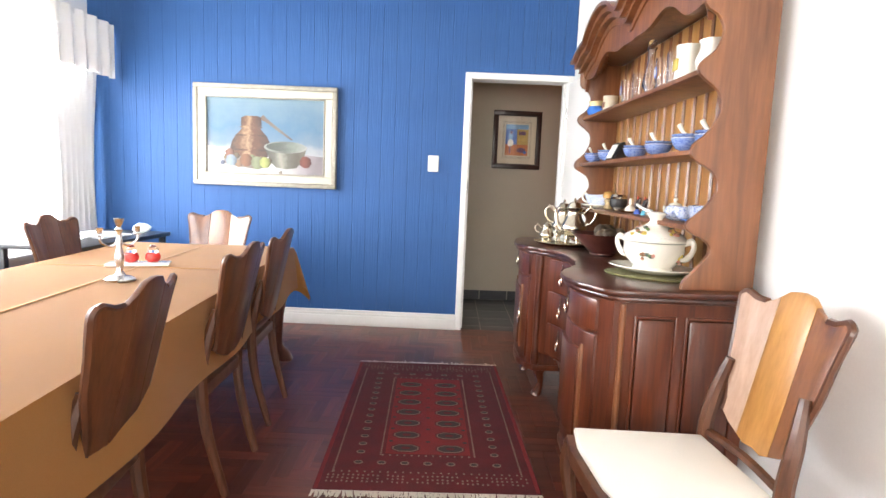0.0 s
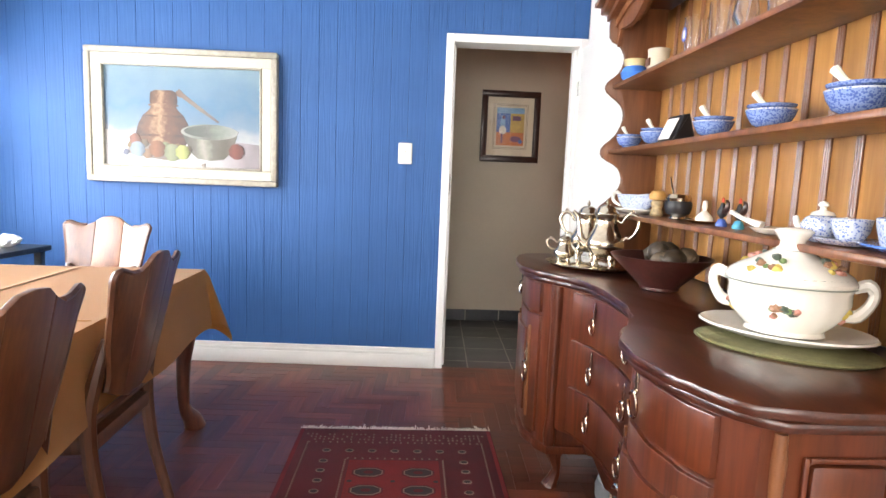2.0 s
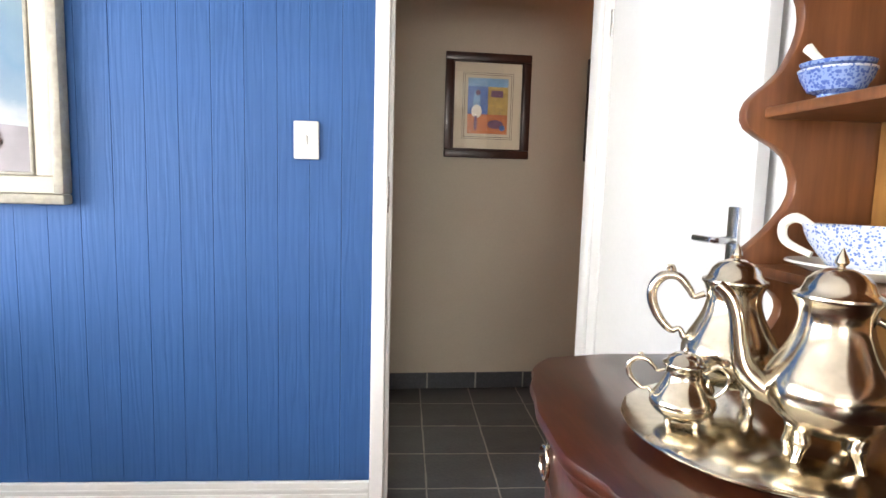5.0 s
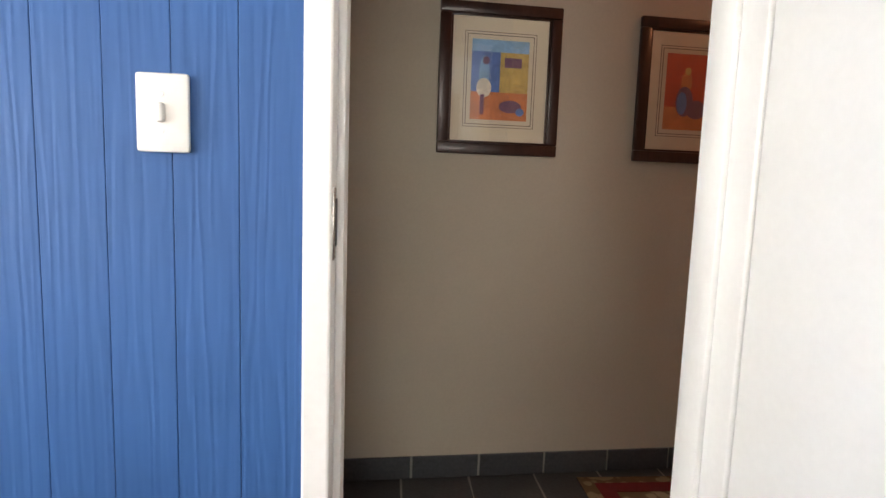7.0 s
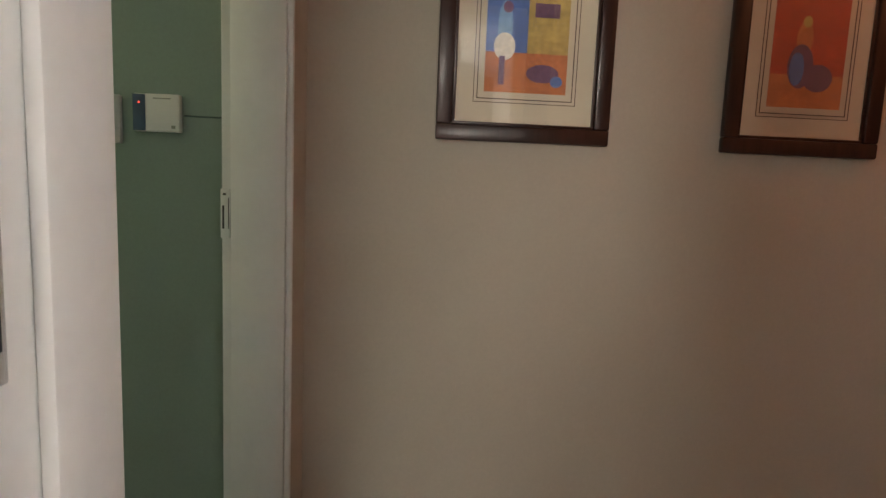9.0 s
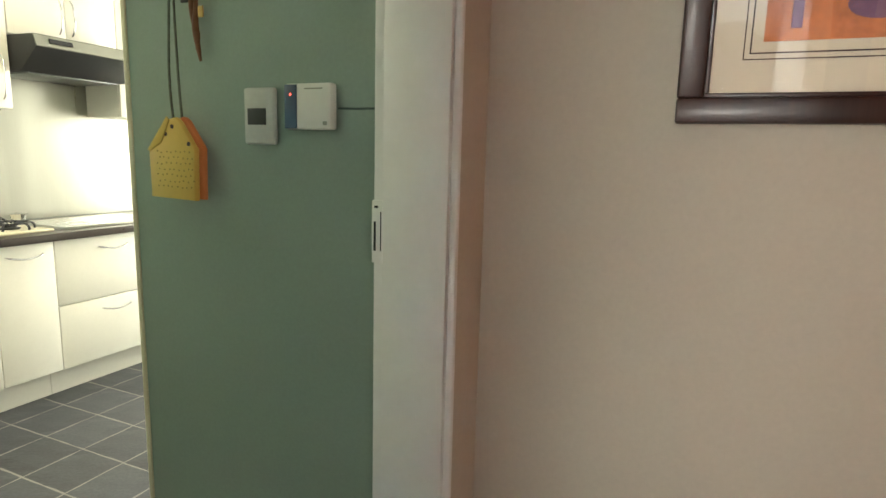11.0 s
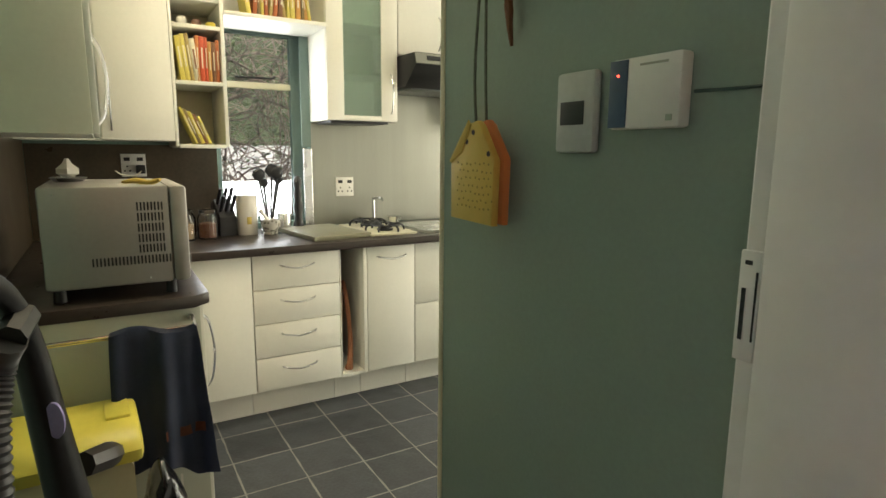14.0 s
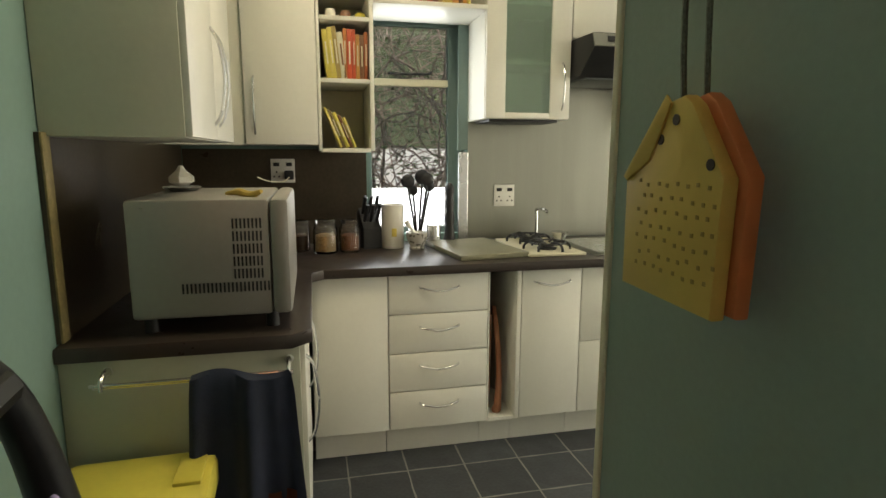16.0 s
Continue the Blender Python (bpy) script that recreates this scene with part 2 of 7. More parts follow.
M["bluewhite"] = speckled("blue_white_china", (0.56, 0.61, 0.70), (0.13, 0.20, 0.48), 190, 0.15)
M["willow"] = speckled("willow_pattern", (0.24, 0.34, 0.60), (0.09, 0.15, 0.42), 210, 0.2)

# ---- mesh helpers ----


def box(bm, lo, hi, bevel=0.0, seg=2):
    lo, hi = [min(a, b) for a, b in zip(lo, hi)], [max(a, b) for a, b in zip(lo, hi)]
    v = [bm.verts.new((x, y, z)) for x in (lo[0], hi[0]) for y in (lo[1], hi[1]) for z in (lo[2], hi[2])]
    fs = [bm.faces.new([v[i] for i in q]) for q in ((0, 1, 3, 2), (4, 6, 7, 5), (0, 4, 5, 1), (2, 3, 7, 6), (0, 2, 6, 4), (1, 5, 7, 3))]
    if bevel > 0:
        es = list({e for f in fs for e in f.edges})
        bmesh.ops.bevel(bm, geom=es, offset=bevel, segments=seg, affect="EDGES", profile=0.5)
    return bm


def boxes(*items, bevel=0.0):
    bm = bmesh.new()
    for lo, hi in items:
        box(bm, lo, hi, bevel)
    return bm


def prism(bm, outline, axis, a, b, bevel=0.0):
    """A flat outline of (u, v) pushed along an axis from a to b; u, v are the two other axes in order."""
    def put(u, v, w):
        p = [u, v]
        p.insert(axis, w)
        return p
    n = len(outline)
    lo = [bm.verts.new(put(u, v, a)) for u, v in outline]
    hi = [bm.verts.new(put(u, v, b)) for u, v in outline]
    fs = [bm.faces.new(lo), bm.faces.new(hi[::-1])]
    fs += [bm.faces.new((lo[i], hi[i], hi[(i + 1) % n], lo[(i + 1) % n])) for i in range(n)]
    bmesh.ops.recalc_face_normals(bm, faces=fs)
    if bevel:
        rim = [e for f in fs[:2] for e in f.edges]
        bmesh.ops.bevel(bm, geom=rim, offset=bevel, segments=2, affect="EDGES", profile=0.5)
    return bm


def lathe(bm, profile, seg=28, centre=(0, 0, 0), sx=1.0, sy=1.0, ripple=0.0, lobes=8):
    """A turned shape: profile of (radius, height) from the bottom up."""
    rings = []
    for r, z in profile:
        ring = []
        for i in range(seg):
            a = 2 * math.pi * i / seg
            k = max(r, 1e-4) * (1 + ripple * math.cos(lobes * a))
            ring.append(bm.verts.new((centre[0] + sx * k * math.cos(a), centre[1] + sy * k * math.sin(a), centre[2] + z)))
        rings.append(ring)
    for p, q in zip(rings, rings[1:]):
        for i in range(seg):
            bm.faces.new((p[i], p[(i + 1) % seg], q[(i + 1) % seg], q[i]))
    bm.faces.new(rings[0][::-1])
    bm.faces.new(rings[-1])
    return bm


def tube(bm, pts, radius, seg=8, smooth=4):
    """A round rod along a smooth line; radius is a number or one for each point."""
    pts = [Vector(p) for p in pts]
    rad = list(radius) if isinstance(radius, (list, tuple)) else [radius] * len(pts)
    line, rr = [], []
    for i in range(len(pts) - 1):
        p0, p1, p2, p3 = pts[max(i - 1, 0)], pts[i], pts[i + 1], pts[min(i + 2, len(pts) - 1)]
        for k in range(smooth):
            t = k / smooth
            line.append(0.5 * (2 * p1 + (p2 - p0) * t + (2 * p0 - 5 * p1 + 4 * p2 - p3) * t * t + (3 * p1 - p0 - 3 * p2 + p3) * t ** 3))
            rr.append(rad[i] * (1 - t) + rad[i + 1] * t)
    line.append(pts[-1])
    rr.append(rad[-1])
    rings = []
    side = None
    for i, p in enumerate(line):
        d = (line[min(i + 1, len(line) - 1)] - line[max(i - 1, 0)]).normalized()
        if side is None:
            side = d.orthogonal().normalized()
        side = (side - d * side.dot(d)).normalized()
        up = d.cross(side)
        rings.append([bm.verts.new(p + rr[i] * (side * math.cos(2 * math.pi * k / seg) + up * math.sin(2 * math.pi * k / seg))) for k in range(seg)])
    for a, b in zip(rings, rings[1:]):
        for k in range(seg):
            bm.faces.new((a[k], a[(k + 1) % seg], b[(k + 1) % seg], b[k]))
    bm.faces.new(rings[0][::-1])
    bm.faces.new(rings[-1])
    return bm


def mesh_of(name, bm, material, smooth=False):
    me = bpy.data.meshes.new(name)
    bmesh.ops.recalc_face_normals(bm, faces=bm.faces)
    bm.to_mesh(me)
    bm.free()
    me.materials.append(material)
    if smooth:
        me.polygons.foreach_set("use_smooth", [True] * len(me.polygons))
        me.set_sharp_from_angle(angle=radians(40))
    return me


def part(name, bm, material, parent, label="", smooth=True):
    o = new(name, mesh_of(name, bm, material, smooth))
    o.parent = parent
    if label:
        tagged(o, label)
    return o


def thing(name, label, category, at=(0, 0, 0), rz=0.0, group=""):
    o = new(name)
    o.empty_display_size = 0.05
    o.matrix_basis = pose(at[0], at[1], at[2], 0, 0, rz)
    return tagged(o, label, category, group)


def structure(name, bm, material, label, category, smooth=False):
    return tagged(new(name, mesh_of(name, bm, material, smooth)), label, category, "", "structure")


# ---- the rooms: blue wall face y = 0, floor z = 0 ----
CEIL = 2.7
DX0, DX1, DTOP = 0.05, 0.815, 2.05
HALL_Y, HALL_TURN, GREEN_Y, FAR_X, LEFT_Y = 1.295, 3.03, 1.18, -3.24, 0.19
WALL_SLOPE = 0.045


def hall_at(x):
    """Face of the hall wall, which stands a little out of square."""
    return HALL_Y + x * math.tan(radians(HALL_TURN))



structure("wall_blue", boxes(((-3.2, 0.012, 0), (DX0 - 0.05, 0.14, CEIL)), ((DX1 + 0.05, 0.012, 0), (0.99, 0.14, CEIL)), ((DX0 - 0.05, 0.012, DTOP + 0.05), (DX1 + 0.05, 0.14, CEIL))), M["blue"], "blue painted board wall round the hall doorway", "wall")
bm = bmesh.new()
prism(bm, [(0.915, 0.012), (0.915 + WALL_SLOPE * 7.2, -7.2), (1.40, -7.2), (1.15, 0.012)], 2, 0, CEIL)
wall_right = structure("wall_right", bm, M["whitewall"], "plain white plastered dining room wall", "wall")
structure("wall_window", boxes(((-3.2, -7.2, 0), (-3.04, 0.012, 0.62)), ((-3.2, -7.2, 2.15), (-3.04, 0.012, CEIL)), ((-3.2, -0.38, 0.62), (-3.04, 0.012, 2.15)), ((-3.2, -7.2, 0.62), (-3.04, -3.7, 2.15))), M["whitewall"], "white dining room wall with a wide window", "wall")
# the opening in this unseen wall is added to house the fill lamp
structure("wall_back", boxes(((-3.2, -7.3, 0), (1.4, -7.2, 0.75)), ((-3.2, -7.3, 2.25), (1.4, -7.2, CEIL)), ((-3.2, -7.3, 0.75), (-2.6, -7.2, 2.25)), ((0.6, -7.3, 0.75), (1.4, -7.2, 2.25))), M["whitewall"], "plain white wall with an added unseen window closing the dining room", "wall")
# ceilings stay out of view and only close the rooms to light
structure("ceiling_dining", boxes(((-3.2, -7.3, CEIL), (1.4, 0.14, CEIL + 0.1))), M["ceiling"], "plain white ceiling of the dining room", "ceiling")
structure("ceiling_hall", boxes(((-3.4, 0.14, CEIL), (4.0, 4.4, CEIL + 0.1))), M["ceiling"], "plain white ceiling over hall and kitchen", "ceiling")
bm = bmesh.new()
prism(bm, [(-0.04, hall_at(-0.04)), (4.0, hall_at(4.0)), (4.0, hall_at(4.0) + 0.1), (-0.04, hall_at(0) + 0.1)], 2, 0, CEIL)
structure("wall_hall", bm, M["beige"], "beige painted hall wall", "wall")
structure("wall_hall_end", boxes(((3.9, 0.14, 0), (3.998, hall_at(3.9) - 0.002, CEIL))), M["beige"], "beige wall closing the hall", "wall")
structure("wall_hall_inner", boxes(((0.99, 0.04, 0), (3.9, 0.14, CEIL))), M["beige"], "beige inner wall of the hall", "wall")
# stub between hall and kitchen, with the kitchen doorway in it
structure("wall_doorway", boxes(((-0.205, 1.15, 0), (-0.037, HALL_Y + 0.1, CEIL)), ((-0.205, 0.14, 0), (-0.037, 0.26, CEIL)), ((-0.205, 0.26, 2.1), (-0.037, 1.15, CEIL)), bevel=0.006), M["beige"], "beige wall round the kitchen doorway", "wall")
structure("wall_green", boxes(((-0.955, GREEN_Y, 0), (-0.205, GREEN_Y + 0.11, CEIL))), M["green"], "sage green painted kitchen wall", "wall")
structure("wall_kitchen_left", boxes(((-3.4, LEFT_Y - 0.05, 0), (-0.205, LEFT_Y, CEIL))), M["teal"], "teal painted kitchen wall behind the vacuum cleaner", "wall")
WY0, WY1, WZ0, WZ1 = 1.075, 1.60, 0.92, 2.03
structure("wall_kitchen_far", boxes(((-3.4, LEFT_Y, 0), (FAR_X, 4.4, WZ0)), ((-3.4, LEFT_Y, WZ1), (FAR_X, 4.4, CEIL)), ((-3.4, LEFT_Y, WZ0), (FAR_X, WY0, WZ1)), ((-3.4, WY1, WZ0), (FAR_X, 4.4, WZ1))), M["teal"], "teal kitchen wall behind the worktop", "wall")
structure("wall_kitchen_end", boxes(((-3.4, 4.3, 0), (0.1, 4.4, 0.6)), ((-3.4, 4.3, 2.25), (0.1, 4.4, CEIL)), ((-3.4, 4.3, 0.6), (-2.55, 4.4, 2.25)), ((-0.85, 4.3, 0.6), (0.1, 4.4, 2.25))), M["whitewall"], "plain wall with an unseen window closing the kitchen", "wall")
structure("wall_kitchen_side", boxes(((-0.14, HALL_Y + 0.1, 0), (-0.037, 4.3, CEIL))), M["whitewall"], "plain side wall of the kitchen", "wall")
structure("floor_dining", boxes(((-3.2, -7.3, -0.1), (1.4, 0.02, -0.008))), M["joint"], "dark red wood block floor", "floor")
structure("floor_hall", boxes(((-3.4, 0.02, -0.1), (4.0, 4.4, -0.0034))), M["grout"], "slate tiled floor with pale grout", "floor")

structure("trim_pier", boxes(((0.869, -0.004, 0), (0.9155, 0.012, CEIL))), M["whitewall"], "narrow white strip between door frame and wall", "trim")

# door frames
fr = structure("door_1", boxes(((DX0 - 0.05, -0.022, 0), (DX0, 0.15, DTOP + 0.05)), ((DX1, -0.022, 0), (DX1 + 0.05, 0.15, DTOP + 0.05)), ((DX0, -0.022, DTOP), (DX1, 0.15, DTOP + 0.05)), bevel=0.005), M["white"], "white gloss door frame in the blue wall", "door frame")
part("stop", boxes(((DX0, 0.06, 0), (DX0 + 0.015, 0.15, DTOP)), ((DX1 - 0.015, 0.06, 0), (DX1, 0.15, DTOP)), bevel=0.003), M["white"], fr)
bm = boxes(((DX0 - 0.003, -0.004, 1.125), (DX0 + 0.004, 0.030, 1.255)), bevel=0.002)
plate = part("strike_plate", bm, M["chrome"], fr, "worn steel strike plate")
part("latch_hole", boxes(((DX0 + 0.0045, 0.005, 1.15), (DX0 + 0.006, 0.022, 1.235))), M["black"], plate)
fr2 = structure("door_2", boxes(((-0.217, 1.137, 0), (-0.05, 1.15, 2.1)), ((-0.217, 0.26, 0), (-0.05, 0.275, 2.1)), ((-0.217, 0.275, 2.085), (-0.05, 1.137, 2.1)), bevel=0.003), M["white"], "white painted frame of the kitchen doorway", "door frame")
part("rebate", boxes(((-0.19, 1.125, 0), (-0.05, 1.1365, 2.085)), bevel=0.003), M["white"], fr2)
plate = part("strike_plate", boxes(((-0.219, 1.1325, 1.10), (-0.194, 1.139, 1.228)), bevel=0.002), M["white"], fr2, "worn painted strike plate")
part("latch_hole", boxes(((-0.2135, 1.1312, 1.125), (-0.209, 1.1330, 1.185)), ((-0.1985, 1.1312, 1.125), (-0.1965, 1.1330, 1.205)), ((-0.212, 1.1312, 1.212), (-0.204, 1.1330, 1.217))), M["black"], plate)
structure("trim_corner", boxes(((-0.050, 1.135, 0), (-0.034, 1.152, 2.12)), bevel=0.005), M["white"], "thin white edge strip beside the doorway", "trim")
structure("trim_green_end", boxes(((-0.972, GREEN_Y - 0.004, 0), (-0.955, GREEN_Y + 0.115, CEIL)), bevel=0.004), M["cream"], "cream painted end strip of the green wall", "trim")
sk = structure("baseboard", boxes(((-3.04, -0.020, 0), (DX0 - 0.05, -0.003, 0.13)), bevel=0.004), M["white"], "white grooved skirting under the blue wall", "baseboard")
part("moulding", boxes(((-3.04, -0.026, 0), (DX0 - 0.052, -0.0195, 0.085)), ((-3.04, -0.024, 0.092), (DX0 - 0.052, -0.0195, 0.106)), bevel=0.003), M["white"], sk)

# open hall door leaf, hinged on the right jamb
leaf = thing("door_leaf", "white flush interior door standing open against the wall", "door", (0.819, -0.028, 0.008), -84.0)
part("panel", boxes(((0, 0.0, 0.0), (0.76, 0.034, 2.03)), bevel=0.003), M["white"], leaf)
hd = part("handle_plate", boxes(((0.69, -0.009, 0.98), (0.73, 0.0, 1.19)), bevel=0.003), M["chrome"], leaf, "long chrome handle plate")
bm = bmesh.new()
tube(bm, [(0.71, -0.005, 1.11), (0.71, -0.045, 1.11), (0.695, -0.055, 1.11), (0.635, -0.055, 1.11)], 0.009)
part("lever", bm, M["chrome"], hd)
for z in (0.25, 1.75):
    bm = bmesh.new()
    lathe(bm, [(0.008, 0), (0.008, 0.09)], 10, (-0.006, 0.0, z))
    part("hinge", bm, M["chrome"], leaf)

# unseen windows, added round the two lamps at the room ends
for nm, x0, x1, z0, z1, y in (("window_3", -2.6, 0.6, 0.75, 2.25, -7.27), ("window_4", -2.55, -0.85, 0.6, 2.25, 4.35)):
    w_ = structure(nm, boxes(((x0, y, z0), (x1, y + 0.04, z0 + 0.05)), ((x0, y, z1 - 0.05), (x1, y + 0.04, z1)), *[((x, y, z0 + 0.05), (x + 0.05, y + 0.04, z1 - 0.05)) for x in (x0, (x0 + x1) / 2, x1 - 0.05)], bevel=0.004), M["white"], "unseen white wooden window frame closing the room", "window")
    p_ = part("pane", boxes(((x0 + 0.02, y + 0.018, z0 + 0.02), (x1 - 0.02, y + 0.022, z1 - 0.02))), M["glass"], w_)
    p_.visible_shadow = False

# dining window with sheers, curtain and valance
win = structure("window_1", boxes(((-3.16, -3.7, 0.62), (-3.1, -0.38, 0.68)), ((-3.16, -3.7, 2.09), (-3.1, -0.38, 2.15)), *[((-3.16, y, 0.68), (-3.1, y + 0.05, 2.09)) for y in (-3.7, -2.6, -1.5, -0.43)], ((-3.155, -3.65, 1.55), (-3.105, -0.43, 1.585)), bevel=0.004), M["white"], "white wooden window frame behind sheer curtains", "window")
pane = part("pane", boxes(((-3.133, -3.68, 0.66), (-3.129, -0.4, 2.11))), M["glass"], win)
pane.visible_shadow = False
part("window_sill", boxes(((-3.06, -3.75, 0.585), (-2.93, -0.33, 0.62)), bevel=0.006), M["white"], win)

# ---- dining room ----


def drape(y0, y1, z0, z1, x, folds, depth, seed, taper=0.0):
    """Hanging cloth in soft folds, with thickness."""
    rnd = random.Random(seed)
    bm = bmesh.new()
    n, rows = folds * 8, 10
    ph = [rnd.uniform(-0.5, 0.5) for _ in range(folds + 2)]
    grid = []
    for side in (0, 1):
        g = []
        for j in range(rows + 1):
            f = j / rows
            line = []
            for i in range(n + 1):
                u = i / n
                w = math.sin(2 * math.pi * folds * u + ph[int(u * folds)] * f) * depth * (0.6 + 0.4 * f)
                yy = y0 + (y1 - y0) * (u + taper * math.sin(f * math.pi) * (0.5 - u))
                line.append(bm.verts.new((x + w + side * 0.004, yy, z1 + (z0 - z1) * f)))
            g.append(line)
        grid.append(g)
        for j in range(rows):
            for i in range(n):
                bm.faces.new((g[j][i], g[j][i + 1], g[j + 1][i + 1], g[j + 1][i]))
    return bm


sheer = thing("sheer_curtain", "white sheer curtain hanging over the dining window", "curtain", (-2.98, 0, 0))
m, n, l, b = principled("sheer_fabric")
b.inputs["Base Color"].default_value = (0.85, 0.86, 0.86, 1)
b.inputs["Roughness"].default_value = 0.9
tr, mixn, tl = n.new("ShaderNodeBsdfTransparent"), n.new("ShaderNodeMixShader"), n.new("ShaderNodeBsdfTranslucent")
tl.inputs["Color"].default_value = (0.9, 0.9, 0.9, 1)
mix2 = n.new("ShaderNodeMixShader")
mix2.inputs[0].default_value = 0.6
l.new(b.outputs[0], mix2.inputs[1])
l.new(tl.outputs[0], mix2.inputs[2])
mixn.inputs[0].default_value = 0.55
l.new(tr.outputs[0], mixn.inputs[1])
l.new(mix2.outputs[0], mixn.inputs[2])
l.new(mixn.outputs[0], n["Material Output"].inputs[0])
part("net", drape(-3.7, -0.42, 0.60, 2.1, 0.0, 30, 0.012, 3), m, sheer)
cur = thing("curtain", "white gathered curtain beside the blue wall", "curtain", (-2.94, 0, 0))
part("cloth", drape(-0.62, -0.05, 0.35, 2.0, 0.0, 7, 0.022, 5, 0.25), M["curtain"], cur)
val = thing("valance", "white swagged fabric valance over the window", "valance", (-2.85, 0, 0))
for k, (ya, yb) in enumerate(((-1.55, -0.72), (-2.4, -1.55), (-3.3, -2.4))):
    bm = bmesh.new()
    cols, rows = 24, 8
    g = []
    for j in range(rows + 1):
        line = []
        for i in range(cols + 1):
            u = i / cols
            drop = 0.30 + 0.12 * math.sin(math.pi * u)
            z = 2.32 - (j / rows) * (drop + 0.05)
            bulge = 0.05 * math.sin(math.pi * j / rows) + 0.012 * math.sin(j * 2.6 + 3 * math.sin(math.pi * u))
            line.append(bm.verts.new((0.03 + bulge, ya + (yb - ya) * u, z)))
        g.append(line)
    for j in range(rows):
        for i in range(cols):
            bm.faces.new((g[j][i], g[j][i + 1], g[j + 1][i + 1], g[j + 1][i]))
    bmesh.ops.solidify(bm, geom=list(bm.faces), thickness=0.006)
    part("swag", bm, M["curtain"], val)
part("tail", drape(-0.78, -0.06, 1.93, 2.34, 0.06, 5, 0.03, 9), M["curtain"], val)
part("board", boxes(((-0.06, -3.35, 2.3), (0.05, -0.04, 2.34)), bevel=0.004), M["white"], val)


def chair_parts(c, keys=("backwood", "backwood", "backwood")):
    wid = 0.22
    for sx in (-1, 1):
        bm = bmesh.new()
        tube(bm, [(sx * 0.185, -0.30, 0.0), (sx * 0.19, -0.235, 0.25), (sx * 0.195, -0.215, 0.46), (sx * 0.19, -0.235, 0.60), (sx * 0.17, -0.262, 0.72)], [0.016, 0.021, 0.024, 0.022, 0.014], 8)
        part("leg", bm, M["chairwood"], c)
        bm = bmesh.new()
        tube(bm, [(sx * 0.215, 0.215, 0.0), (sx * 0.205, 0.20, 0.04), (sx * 0.20, 0.195, 0.18), (sx * 0.215, 0.215, 0.34), (sx * 0.205, 0.205, 0.42)], [0.024, 0.015, 0.017, 0.026, 0.030], 8)
        part("leg", bm, M["chairwood"], c)
    bm = bmesh.new()
    prism(bm, [(-0.20, -0.23), (0.20, -0.23), (0.235, 0.22), (0.12, 0.238), (-0.12, 0.238), (-0.235, 0.22)], 2, 0.385, 0.435, 0.006)
    part("seat_frame", bm, M["chairwood"], c)
    bm = bmesh.new()
    prism(bm, [(-0.185, -0.20), (0.185, -0.20), (0.222, 0.20), (0.11, 0.222), (-0.11, 0.222), (-0.222, 0.20)], 2, 0.436, 0.468, 0.014)
    part("seat", bm, M["seat"], c, "cream upholstered seat")
    # shield back of three boards in a raised frame
    half = [(0.0, 0.962), (0.045, 0.956), (0.085, 0.928), (0.125, 0.910), (0.165, 0.912), (0.205, 0.926), (0.228, 0.914), (0.222, 0.88), (0.207, 0.81), (0.196, 0.73), (0.174, 0.655), (0.157, 0.60), (0.158, 0.56), (0.120, 0.535), (0.08, 0.52), (0.04, 0.505), (0.0, 0.51)]
    outline = half + [(-u, v) for u, v in half[-2:0:-1]]
    def lean(bm):
        for v in bm.verts:
            v.co.y -= 0.245 + (v.co.z - 0.58) * 0.22 + 0.9 * (0.045 - min(v.co.x ** 2, 0.05)) * 0.6
    def clipped(x0, x1):
        out = []
        n = len(outline)
        for i in range(n):
            (ax, az), (bx, bz) = outline[i], outline[(i + 1) % n]
            if x0 <= ax <= x1:
                out.append((ax, az))
            cuts = sorted([(t, xx) for xx in (x0, x1) if (ax - xx) * (bx - xx) < 0 for t in [(xx - ax) / (bx - ax)]])
            for t, xx in cuts:
                out.append((xx, az + (bz - az) * t))
        return out
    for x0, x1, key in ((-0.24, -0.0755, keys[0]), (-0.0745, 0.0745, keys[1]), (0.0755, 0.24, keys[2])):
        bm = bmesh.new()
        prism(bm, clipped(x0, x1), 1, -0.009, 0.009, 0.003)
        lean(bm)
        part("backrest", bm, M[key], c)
    for s in (-1, 1):
        bm = bmesh.new()
        tube(bm, [(s * u, 0, v) for u, v in half[3:13]], 0.011, 6, 2)
        lean(bm)
        part("back_frame", bm, M["chairwood"], c)
    bm = bmesh.new()
    tube(bm, [(-0.19, -0.218, 0.475), (0, -0.228, 0.482), (0.19, -0.218, 0.475)], 0.014, 6)
    part("stretcher", bm, M["chairwood"], c)


chair = thing("dining_chair", "dark-stained wooden dining chair with shield back beside the ochre tablecloth", "chair", (-1.16, -3.325, 0), 96, "chairs round the table")
chair_parts(chair)
copy_thing(chair, pose(-1.195, -2.465, 0, 0, 0, 92))
copy_thing(chair, pose(-1.235, -1.845, 0, 0, 0, 94))
copy_thing(chair, pose(-1.93, -1.58, 0, 0, 0, -85))
copy_thing(chair, pose(-1.88, -2.56, 0, 0, 0, -85))
# these two backs get three board tones each, one side board pale
head_chair = thing("dining_chair", "brown wooden dining chair with a three-tone back at the table", "chair", (-1.735, -0.98, 0), 175, "chairs round the table")
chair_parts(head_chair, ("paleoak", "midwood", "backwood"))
side_chair = thing("dining_chair", "amber wooden dining chair with a cream seat by the wall", "chair", (0.565, -3.14, 0), 94, "chairs by the wall")
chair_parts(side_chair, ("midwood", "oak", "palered"))

